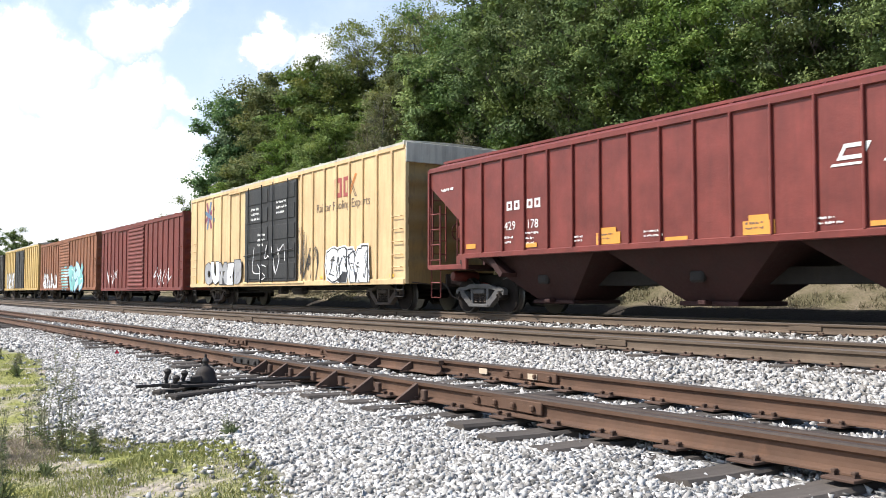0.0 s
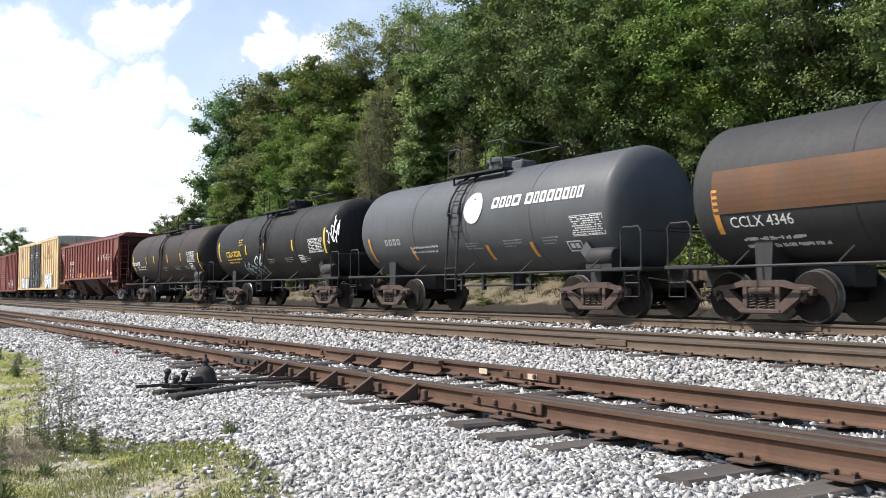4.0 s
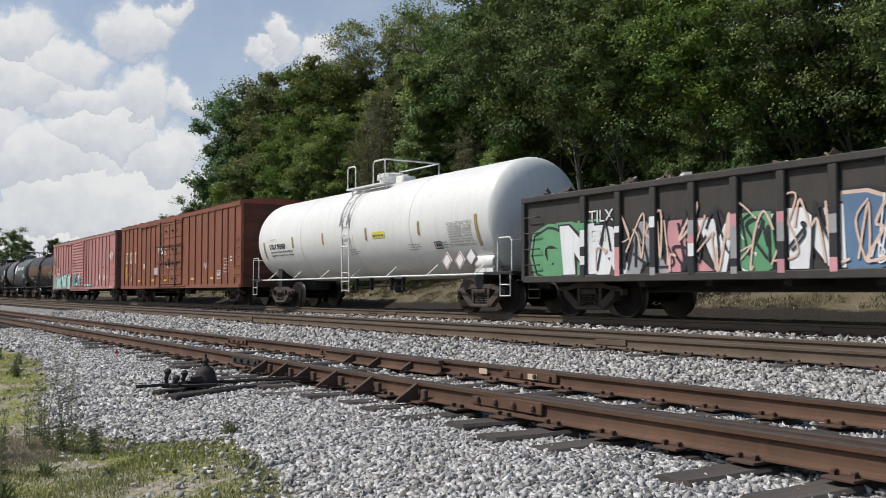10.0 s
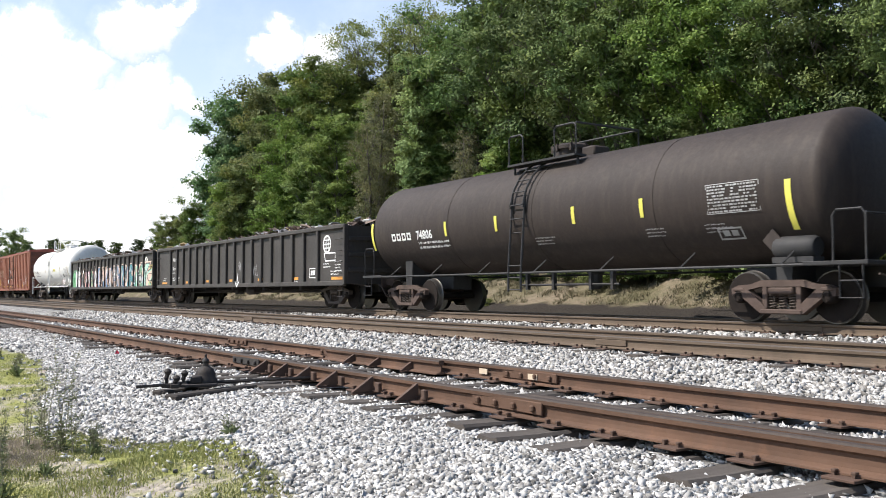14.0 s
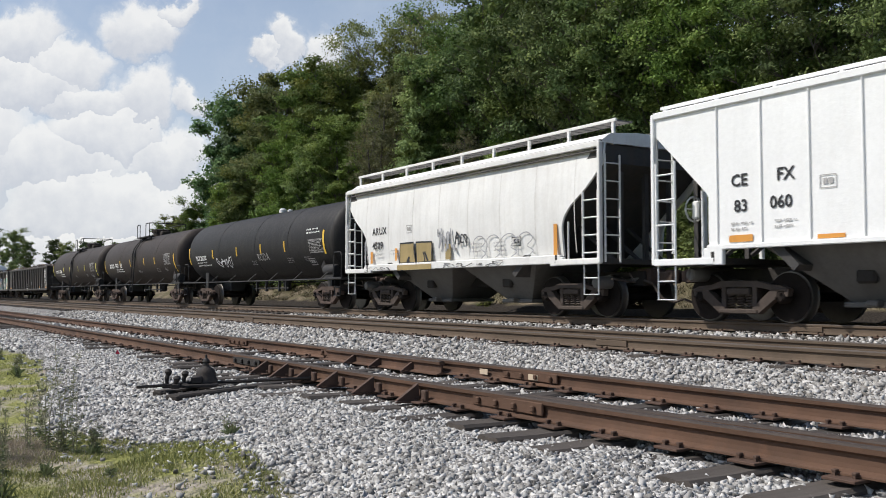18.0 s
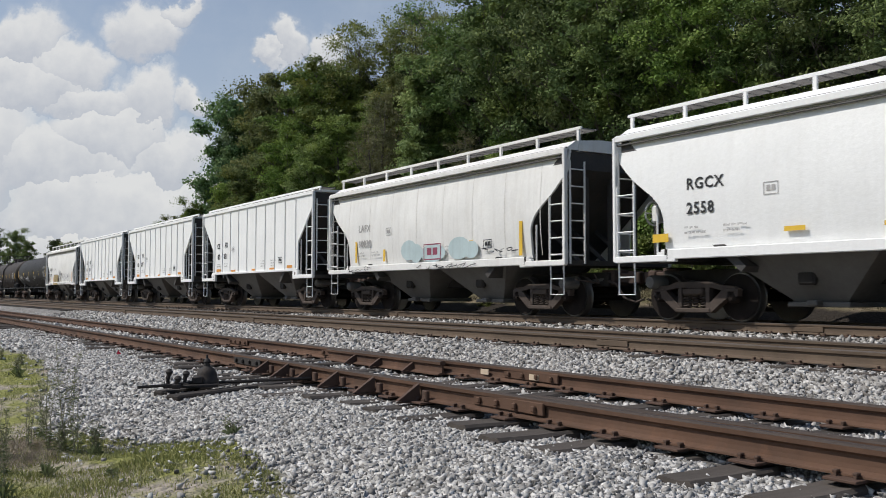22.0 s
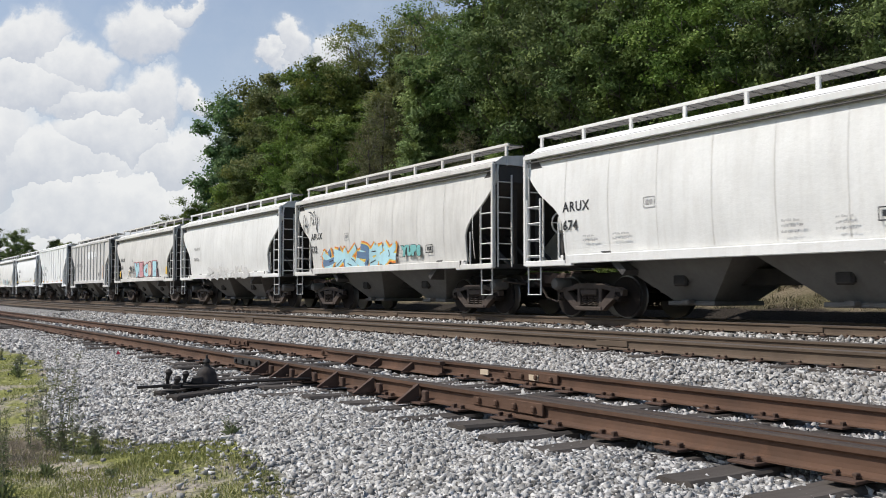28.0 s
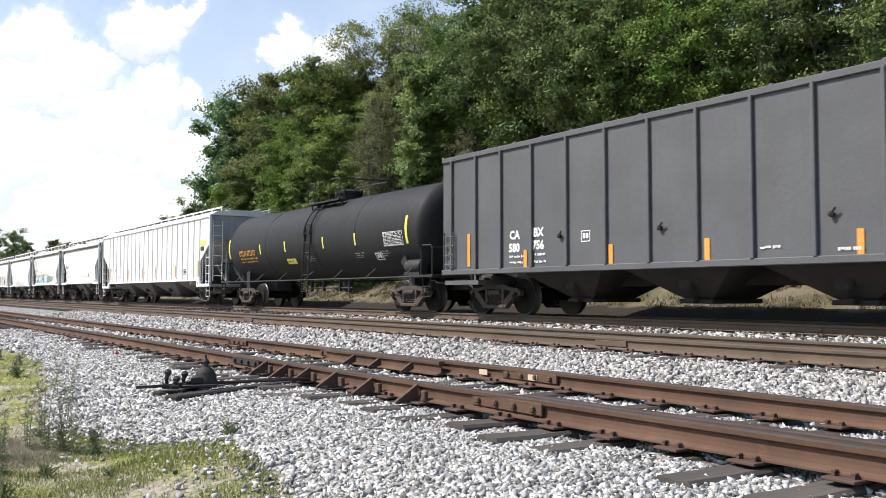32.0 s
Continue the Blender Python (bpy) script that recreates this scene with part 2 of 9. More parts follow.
# ---------------------------------------------------------------- mesh helpers
class Geo:
    """Collects vertices and faces of one mesh."""

    def __init__(self):
        self.v, self.f, self.k = [], [], []
        self.slot = 0

    def add(self, verts, faces):
        n = len(self.v)
        self.v.extend(verts)
        for q in faces:
            self.f.append(tuple(i + n for i in q))
            self.k.append(self.slot)
        return self

    def box(self, x0, x1, y0, y1, z0, z1, c=0.0):
        """A box, its edges chamfered by c."""
        if c <= 0:
            v = [(x, y, z) for x in (x0, x1) for y in (y0, y1) for z in (z0, z1)]
            return self.add(v, [(0, 1, 3, 2), (4, 6, 7, 5), (0, 4, 5, 1), (2, 3, 7, 6), (0, 2, 6, 4), (1, 5, 7, 3)])
        cx, cy, cz = (x0 + x1) / 2, (y0 + y1) / 2, (z0 + z1) / 2
        h = (x1 - cx, y1 - cy, z1 - cz)
        v, at = [], {}
        for sx in (-1, 1):
            for sy in (-1, 1):
                for sz in (-1, 1):
                    s = (sx, sy, sz)
                    for a in range(3):
                        p = [s[i] * (h[i] if i == a else h[i] - c) for i in range(3)]
                        at[(s, a)] = len(v)
                        v.append((cx + p[0], cy + p[1], cz + p[2]))
        f = []
        for a in range(3):
            b, d = (a + 1) % 3, (a + 2) % 3
            for s in (-1, 1):
                q = []
                for sb, sd in ((-1, -1), (1, -1), (1, 1), (-1, 1)):
                    key = [0, 0, 0]
                    key[a], key[b], key[d] = s, sb, sd
                    q.append(at[(tuple(key), a)])
                f.append(tuple(q if s > 0 else q[::-1]))
        for a in range(3):
            b, d = (a + 1) % 3, (a + 2) % 3
            for sb in (-1, 1):
                for sd in (-1, 1):
                    k0, k1 = [0, 0, 0], [0, 0, 0]
                    k0[a], k0[b], k0[d] = -1, sb, sd
                    k1[a], k1[b], k1[d] = 1, sb, sd
                    q = [at[(tuple(k0), b)], at[(tuple(k1), b)], at[(tuple(k1), d)], at[(tuple(k0), d)]]
                    f.append(tuple(q if sb * sd < 0 else q[::-1]))
        for sx in (-1, 1):
            for sy in (-1, 1):
                for sz in (-1, 1):
                    s = (sx, sy, sz)
                    q = [at[(s, 0)], at[(s, 1)], at[(s, 2)]]
                    f.append(tuple(q if sx * sy * sz > 0 else q[::-1]))
        return self.add(v, f)

    def tube(self, pts, r, n=6, cap=True):
        """A round bar along a list of points."""
        pts = [Vector(p) for p in pts]
        rings, m = [], len(pts)
        for i, p in enumerate(pts):
            d = (pts[min(i + 1, m - 1)] - pts[max(i - 1, 0)]).normalized()
            u = d.cross(Vector((0, 0, 1)))
            if u.length < 1e-3:
                u = Vector((1, 0, 0))
            u.normalize()
            w = d.cross(u).normalized()
            rad = r[i] if isinstance(r, (list, tuple)) else r
            rings.append([tuple(p + (u * math.cos(2 * math.pi * k / n) + w * math.sin(2 * math.pi * k / n)) * rad) for k in range(n)])
        v = [q for ring in rings for q in ring]
        f = []
        for i in range(m - 1):
            for k in range(n):
                f.append((i * n + k, i * n + (k + 1) % n, (i + 1) * n + (k + 1) % n, (i + 1) * n + k))
        if cap:
            f.append(tuple(range(n))[::-1])
            f.append(tuple((m - 1) * n + k for k in range(n)))
        return self.add(v, f)

    def prism(self, poly, y0, y1):
        """A polygon in x, z pushed from y0 to y1."""
        n = len(poly)
        v = [(x, y0, z) for x, z in poly] + [(x, y1, z) for x, z in poly]
        f = [tuple(range(n)), tuple(range(n, 2 * n))[::-1]]
        f += [((i + 1) % n, i, n + i, n + (i + 1) % n) for i in range(n)]
        return self.add(v, f)

    def extrude(self, poly, x0, x1):
        """A polygon in y, z pushed along x."""
        n = len(poly)
        v = [(x0, y, z) for y, z in poly] + [(x1, y, z) for y, z in poly]
        f = [tuple(range(n))[::-1], tuple(range(n, 2 * n))]
        f += [(i, (i + 1) % n, n + (i + 1) % n, n + i) for i in range(n)]
        return self.add(v, f)

    def lathe(self, prof, n=24, axis="y", c=(0, 0, 0)):
        """Turn a profile of (along, radius) round an axis through c."""
        v, f, m = [], [], len(prof)
        for a, r in prof:
            for k in range(n):
                t = 2 * math.pi * k / n
                p, q = r * math.cos(t), r * math.sin(t)
                v.append((c[0] + p, c[1] + a, c[2] + q) if axis == "y" else (c[0] + a, c[1] + p, c[2] + q) if axis == "x" else (c[0] + p, c[1] + q, c[2] + a))
        for i in range(m - 1):
            for k in range(n):
                f.append((i * n + k, (i + 1) * n + k, (i + 1) * n + (k + 1) % n, i * n + (k + 1) % n))
        if prof[0][1] > 1e-4:
            f.append(tuple(range(n)))
        if prof[-1][1] > 1e-4:
            f.append(tuple((m - 1) * n + k for k in range(n))[::-1])
        return self.add(v, f)

    def mesh(self, name, *mats, smooth=False, angle=35):
        me = bpy.data.meshes.new(name)
        me.from_pydata(self.v, [], self.f)
        for m in mats:
            me.materials.append(MAT[m] if isinstance(m, str) else m)
        if len(mats) > 1:
            me.polygons.foreach_set("material_index", self.k)
        if smooth:
            me.polygons.foreach_set("use_smooth", [True] * len(me.polygons))
            me.set_sharp_from_angle(angle=radians(angle))
        me.update()
        return me


def part(name, me, parent, label="", at=None):
    """Links a mesh as ONE object under a thing or a part."""
    ob = new(name, me)
    ob.parent = parent
    if at is not None:
        ob.matrix_local = at if isinstance(at, Matrix) else Matrix.Translation(at)
    if label:
        tagged(ob, label)
    return ob


def thing(name, label, category, group="", kind="", me=None):
    return tagged(new(name, me), label, category, group, kind)


def letters(txt, size, mat, parent, x, z, y, name="lettering", label="", bold=0.0, squeeze=1.0, wrap=None, space=1.0, slant=0.0):
    """Painted words on the near side: left edge x, baseline z, on the plane y, or wrapped round a tank (zc, radius)."""
    cu = bpy.data.curves.new(name, "FONT")
    cu.body, cu.size, cu.space_character, cu.offset, cu.shear = txt, size, space, bold, slant
    cu.resolution_u = 2
    tmp = bpy.data.objects.new("tmp", cu)
    me = bpy.data.meshes.new_from_object(tmp)
    bpy.data.objects.remove(tmp)
    bpy.data.curves.remove(cu)
    for v in me.vertices:
        px, pz = x + v.co.x * squeeze, z + v.co.y
        if wrap:
            zc, rad = wrap
            v.co = (px, -math.sqrt(max(0.01, rad * rad - (pz - zc) ** 2)) - 0.014, pz)
        else:
            v.co = (px, y, pz)
    me.materials.clear()
    me.materials.append(MAT[mat])
    return part(name, me, parent, label)


def patch(name, mat, parent, x0, x1, z0, z1, y, label="", wrap=None, t=0.006, c=0.0):
    """A thin painted plate or strip, flat or wrapped round a tank."""
    g = Geo()
    if wrap:
        zc, rad = wrap
        n = max(2, int((z1 - z0) / 0.12) + 1)
        col = []
        for i in range(n + 1):
            z = z0 + (z1 - z0) * i / n
            yy = -math.sqrt(max(0.01, rad * rad - (z - zc) ** 2)) - 0.012
            col.append((yy, z))
        v = [(x, yy, z) for x in (x0, x1) for yy, z in col]
        g.add(v, [(i, n + 1 + i, n + 2 + i, i + 1) for i in range(n)])
    else:
        g.box(x0, x1, y - t, y, z0, z1)
    return part(name, g.mesh(name, mat), parent, label)


def bars(parent, mat, x, z, y, rows, width, height, seed=0, wrap=None, name="small_print"):
    """Print too small to read: rows of plain marks set in words, in one mesh."""
    rnd = random.Random(seed)
    g = Geo()
    h = height * 0.9
    for r in range(rows):
        zz = z - r * height * 1.9
        px = x
        end = x + width * rnd.uniform(0.6, 1.0)
        while px < end:
            for k in range(rnd.randint(2, 6)):
                w = h * rnd.uniform(0.4, 0.75)
                lo, hi = zz + h * rnd.choice((0, 0, 0.3)), zz + h * rnd.choice((1, 1, 0.7))
                ya = yb = y - 0.006
                if wrap:
                    ya, yb = (-math.sqrt(max(0.01, wrap[1] ** 2 - (q - wrap[0]) ** 2)) - 0.012 for q in (lo, hi))
                g.add([(px, ya, lo), (px + w, ya, lo), (px + w, yb, hi), (px, yb, hi)], [(0, 1, 2, 3)])
                px += w + h * 0.25
                if px > end:
                    break
            px += h * 0.6
    return part(name, g.mesh(name, mat), parent)


def ribbon(g, pts, w, y, wrap=None):
    """A flat painted stroke along points in x, z."""
    m = len(pts)
    v = []
    for i, (x, z) in enumerate(pts):
        a, b = pts[max(0, i - 1)], pts[min(m - 1, i + 1)]
        dx, dz = b[0] - a[0], b[1] - a[1]
        ln = math.hypot(dx, dz) or 1
        nx, nz = -dz / ln * w / 2, dx / ln * w / 2
        for s in (1, -1):
            px, pz = x + nx * s, z + nz * s
            yy = y
            if wrap:
                yy = y - math.sqrt(max(0.01, wrap[1] ** 2 - (pz - wrap[0]) ** 2))
            v.append((px, yy, pz))
    g.add(v, [(2 * i, 2 * i + 1, 2 * i + 3, 2 * i + 2) for i in range(m - 1)])


def smooth_path(pts, n=6):
    """Rounded path through points."""
    out = []
    P = [pts[0]] + list(pts) + [pts[-1]]
    for i in range(1, len(P) - 2):
        for k in range(n):
            t = k / n
            a, b, c, d = P[i - 1], P[i], P[i + 1], P[i + 2]
            out.append(tuple(0.5 * (2 * b[j] + (c[j] - a[j]) * t + (2 * a[j] - 5 * b[j] + 4 * c[j] - d[j]) * t * t + (3 * b[j] - a[j] - 3 * c[j] + d[j]) * t ** 3) for j in (0, 1)))
    out.append(pts[-1])
    return out


def graffiti(parent, x0, x1, z0, z1, y, fills, outline, halo=None, shine="g_white", count=5, seed=1, weight=0.30, wrap=None, label="", edge=1.35):
    """A wild-style spray piece: fat interlocking strokes with outline, halo and highlights."""
    rnd = random.Random(seed)
    base = []
    step = (x1 - x0) / count
    h = z1 - z0
    for i in range(count):
        cx = x0 + step * (i + 0.5)
        for s in range(3):
            n = rnd.choice((3, 4, 4))
            p = [(cx + rnd.uniform(-0.55, 0.55) * step, z0 + h * min(1, max(0, (k / (n - 1)) * rnd.uniform(0.8, 1.1) + rnd.uniform(-0.12, 0.12)))) for k in range(n)]
            if s == 2:
                zz = z0 + h * rnd.uniform(0.2, 0.8)
                p = [(cx - step * 0.5, zz), (cx, zz + h * rnd.uniform(-0.2, 0.2)), (cx + step * 0.55, zz + h * rnd.uniform(-0.15, 0.25))]
            base.append(smooth_path(p, 5))
    w = h * weight
    layers = []
    halos = (halo,) if isinstance(halo, str) else (halo or ())
    for k, hm in reversed(list(enumerate(halos))):
        layers.append((hm, w * (edge + 0.5) + 0.09 * k, 0.0045 - 0.002 * k))
    layers.append((outline, w * edge, 0.006))
    pieces = Geo()
    mats = []
    for mat, ww, dy in layers:
        pieces.slot = len(mats)
        mats.append(mat)
        for j, p in enumerate(base):
            ribbon(pieces, p, ww, y - dy - 0.00015 * j, wrap)
    for j, p in enumerate(base):
        mat = fills[(j // 3 + rnd.randrange(2)) % len(fills)]
        if mat not in mats:
            mats.append(mat)
        pieces.slot = mats.index(mat)
        ribbon(pieces, p, w, y - 0.013 - 0.00015 * j, wrap)
    if shine:
        if shine not in mats:
            mats.append(shine)
        pieces.slot = mats.index(shine)
        for j, p in enumerate(base):
            if j % 2 == 0 and len(p) > 5:
                a = rnd.randrange(len(p) - 4)
                q = [(px + w * 0.25, pz + w * 0.1) for px, pz in p[a:a + 4]]
                ribbon(pieces, q, w * 0.16, y - 0.019, wrap)
    return part("graffiti", pieces.mesh("graffiti", *mats), parent, label)


def tag_scrawl(parent, x0, x1, z0, z1, y, mat, seed=1, w=0.045, n=5, wrap=None, label=""):
    """A quick handwritten spray tag, unreadable loops."""
    rnd = random.Random(seed)
    g = Geo()
    step = (x1 - x0) / n
    for i in range(n):
        p = [(x0 + step * (i + rnd.uniform(-0.2, 1.2)), z0 + (z1 - z0) * rnd.random()) for _ in range(5)]
        ribbon(g, smooth_path(p, 6), w * rnd.uniform(0.7, 1.2), y - 0.008 - 0.0003 * i, wrap)
    return part("spray_tag", g.mesh("spray_tag", mat), parent, label)
TRACK_Y = 14.55
# ---------------------------------------------------------------- ground
PROFILE = [(-400, -0.9), (-30, -0.85), (-6, -0.72), (0.6, -0.60), (1.6, -0.53), (2.6, -0.455), (3.0, -0.438), (3.85, -0.432), (4.1, -0.432), (5.5, -0.432), (5.9, -0.440), (6.7, -0.45), (7.5, -0.46), (8.3, -0.34), (11.7, -0.34), (12.5, -0.32), (13.1, -0.24), (16.1, -0.24),
           (17.0, -0.36), (17.8, -0.30), (18.4, -0.02), (19.1, 0.22), (20.5, 0.95), (24, 1.9), (30, 3.2), (45, 5.0), (90, 6.5), (400, 9.0), (3000, 12)]


# where the grass ends and the ballast begins, as x and y
EDGE = [(-20, 2.2), (-18, 2.3), (-14.6, 2.4), (-11.5, 2.0), (-9.8, 1.6), (-8.1, 1.3), (-7.0, 1.5), (-6.5, 1.8), (-6.1, 2.25), (-5.5, 2.25), (-4.4, 2.0), (-2, 1.5)]


def edge_y(x):
    for (a, ya), (b, yb) in zip(EDGE, EDGE[1:]):
        if x <= b:
            return ya + (yb - ya) * max(0.0, (x - a) / (b - a))
    return EDGE[-1][1]


def ground_z(y):
    for (a, za), (b, zb) in zip(PROFILE, PROFILE[1:]):
        if y <= b:
            t = (y - a) / (b - a)
            return za + (zb - za) * t
    return PROFILE[-1][1]


def ground_height(x, y):
    z = ground_z(y)
    rough = 0.018 if 2.6 < y < 17 else 0.05 if y < 19.1 else 0.16
    return z + rough * noise.noise((x * 0.9, y * 0.9, 0.0)) + rough * 0.5 * noise.noise((x * 2.7, y * 2.7, 4.0))


def ground_material():
    m, nt, b = tree_of("ground")
    pos = nd(nt, "ShaderNodeNewGeometry").outputs["Position"]
    sep = nd(nt, "ShaderNodeSeparateXYZ")
    nt.links.new(pos, sep.inputs[0])
    # crushed stone
    vor = nd(nt, "ShaderNodeTexVoronoi", Scale=15.0)
    nt.links.new(pos, vor.inputs["Vector"])
    vbw = nd(nt, "ShaderNodeRGBToBW")
    nt.links.new(vor.outputs["Color"], vbw.inputs[0])
    stone = mix(nt, ramp(nt, vbw.outputs[0], 0.15, 0.85), (0.16, 0.153, 0.142), (0.49, 0.475, 0.45))
    # gaps between stones darkened: crevice shade put into the colour
    crev = ramp(nt, vor.outputs["Distance"], 0.75, 0.35)
    stone = mix(nt, crev, (0.10, 0.095, 0.09), stone)
    big = noise_at(nt, 0.5, world_space=True)
    stone = mix(nt, mul(nt, ramp(nt, big, 0.45, 0.75), 0.35), stone, (0.30, 0.27, 0.24))
    # stone browned between and beside the through tracks
    rusty = noise_at(nt, 1.4, (0.25, 1, 1), world_space=True)
    zone = nd(nt, "ShaderNodeMapRange")
    zone.inputs["From Min"].default_value, zone.inputs["From Max"].default_value = 8.6, 9.4
    nt.links.new(sep.outputs["Y"], zone.inputs["Value"])
    zz = nd(nt, "ShaderNodeMath", operation="MULTIPLY")
    nt.links.new(zone.outputs[0], zz.inputs[0])
    nt.links.new(ramp(nt, rusty, 0.3, 0.6), zz.inputs[1])
    stone = mix(nt, mul(nt, zz.outputs[0], 0.3), stone, (0.22, 0.17, 0.13))
    # grass and soil
    g1 = noise_at(nt, 1.3, world_space=True, detail=6)
    g2 = noise_at(nt, 22.0, world_space=True, detail=6, rough=0.75)
    grass = mix(nt, ramp(nt, g2, 0.3, 0.7), (0.135, 0.148, 0.042), (0.31, 0.305, 0.10))
    soil = mix(nt, ramp(nt, g2, 0.3, 0.7), (0.25, 0.215, 0.175), (0.44, 0.39, 0.33))
    turf = mix(nt, ramp(nt, g1, 0.49, 0.62), grass, soil)
    # the edge between stone and grass wavers
    wob = noise_at(nt, 0.8, world_space=True, detail=5)
    e = nd(nt, "ShaderNodeMath", operation="MULTIPLY_ADD")
    nt.links.new(wob, e.inputs[0])
    e.inputs[1].default_value = -1.0
    nt.links.new(sep.outputs["Y"], e.inputs[2])
    cr = nd(nt, "ShaderNodeValToRGB")
    el = cr.color_ramp.elements
    while len(el) < len(EDGE):
        el.new(0.5)
    for it, (ex, ey) in zip(el, EDGE):
        it.position, it.color = (ex + 20) / 18.0, (ey / 3, ey / 3, ey / 3, 1)
    nt.links.new(ramp(nt, sep.outputs["X"], -20, -2), cr.inputs[0])
    bw = nd(nt, "ShaderNodeRGBToBW")
    nt.links.new(cr.outputs[0], bw.inputs[0])
    e2 = nd(nt, "ShaderNodeMath", operation="SUBTRACT")
    nt.links.new(e.outputs[0], e2.inputs[0])
    nt.links.new(mul(nt, bw.outputs[0], 3.0), e2.inputs[1])
    near = ramp(nt, e2.outputs[0], -0.62, -0.38)
    shoulder = nd(nt, "ShaderNodeMath", operation="MULTIPLY_ADD")
    nt.links.new(wob, shoulder.inputs[0])
    shoulder.inputs[1].default_value = -0.9
    nt.links.new(sep.outputs["Y"], shoulder.inputs[2])
    far = ramp(nt, shoulder.outputs[0], 18.35, 18.6)
    col = mix(nt, near, turf, stone)
    # the train's shadow beyond the track, painted as a dark strip of ground
    painted_shadow = mix(nt, ramp(nt, g2, 0.3, 0.7), (0.020, 0.017, 0.015), (0.050, 0.042, 0.035))
    col = mix(nt, ramp(nt, sep.outputs["Y"], 15.4, 16.2), col, painted_shadow)
    bank = mix(nt, ramp(nt, noise_at(nt, 0.9, world_space=True, detail=6), 0.40, 0.62), (0.10, 0.095, 0.05), (0.22, 0.18, 0.13))
    mid = noise_at(nt, 4.5, (1, 1, 2.0), world_space=True, detail=6, rough=0.7)
    bank = mix(nt, mul(nt, ramp(nt, mid, 0.5, 0.68), 0.75), bank, (0.075, 0.07, 0.038))
    bank = mix(nt, mul(nt, ramp(nt, g2, 0.35, 0.75), 0.6), bank, (0.17, 0.135, 0.095))
    col = mix(nt, far, col, bank)
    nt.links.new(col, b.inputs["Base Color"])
    b.inputs["Roughness"].default_value = 0.95
    b.inputs["Specular IOR Level"].default_value = 0.15
    bp = nd(nt, "ShaderNodeBump", Strength=0.9, Distance=0.035)
    nt.links.new(vor.outputs["Distance"], bp.inputs["Height"])
    bp.invert = True
    bp2 = nd(nt, "ShaderNodeBump", Strength=0.5, Distance=0.03)
    nt.links.new(g2, bp2.inputs["Height"])
    nt.links.new(bp.outputs[0], bp2.inputs["Normal"])
    nt.links.new(bp2.outputs[0], b.inputs["Normal"])
    return m


def spaced(lo, hi, mid_lo, mid_hi, step, far_n):
    a = list(np.arange(mid_lo, mid_hi + 1e-6, step))
    left = [mid_lo - (mid_lo - lo) * (k / far_n) ** 2.4 for k in range(far_n, 0, -1)]
    right = [mid_hi + (hi - mid_hi) * (k / far_n) ** 2.4 for k in range(1, far_n + 1)]
    return left + a + right


def build_ground():
    xs = spaced(-3000, 3000, -60, 20, 0.33, 26)
    ys = [-1500, -600, -250, -100, -50, -25, -12, -6, -3] + list(np.arange(-1.5, 20.5, 0.16)) + [21, 22, 23, 24, 26, 28, 30, 35, 40, 50, 70, 110, 200, 400, 900, 1800, 3000]
    v = [(x, y, ground_height(x, y)) for x in xs for y in ys]
    m = len(ys)
    f = [(i * m + j, (i + 1) * m + j, (i + 1) * m + j + 1, i * m + j + 1) for i in range(len(xs) - 1) for j in range(m - 1)]
    me = bpy.data.meshes.new("ground")
    me.from_pydata(v, [], f)
    me.polygons.foreach_set("use_smooth", [True] * len(f))
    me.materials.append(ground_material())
    return thing("ground", "pale crushed-stone ballast giving way to patchy grass and bare soil", "ground", kind="structure", me=me)


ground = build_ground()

# ---------------------------------------------------------------- tracks
RAIL_POLY = [(-0.070, 0.0), (0.070, 0.0), (0.070, 0.012), (0.014, 0.032), (0.010, 0.060), (0.010, 0.112), (0.034, 0.130), (0.037, 0.160), (0.028, 0.172), (-0.028, 0.172), (-0.037, 0.160), (-0.034, 0.130), (-0.010, 0.112),
             (-0.010, 0.060), (-0.014, 0.032), (-0.070, 0.012)]
RAIL_H = 0.172


def rail_mesh(path, ztop, side, head, high=RAIL_H):
    """Sweep the rail's section along points in x, y."""
    g = Geo()
    n = len(RAIL_POLY)
    rings = []
    for i, (x, y) in enumerate(path):
        a, b = path[max(0, i - 1)], path[min(len(path) - 1, i + 1)]
        d = Vector((b[0] - a[0], b[1] - a[1])).normalized()
        nx, ny = -d.y, d.x
        rings.append([(x + nx * p, y + ny * p, ztop - high + q * high / RAIL_H) for p, q in RAIL_POLY])
    v = [p for r in rings for p in r]
    for k in range(n):
        g.slot = 1 if k in (7, 8, 9) else 0
        n0 = len(g.v)
        for i in range(len(path) - 1):
            g.f.append((i * n + k, (i + 1) * n + k, (i + 1) * n + (k + 1) % n, i * n + (k + 1) % n))
            g.k.append(g.slot)
    g.v = v
    g.slot = 0
    g.f += [tuple(range(n)), tuple((len(path) - 1) * n + k for k in range(n))[::-1]]
    g.k += [0, 0]
    return g.mesh("rail", side, head)


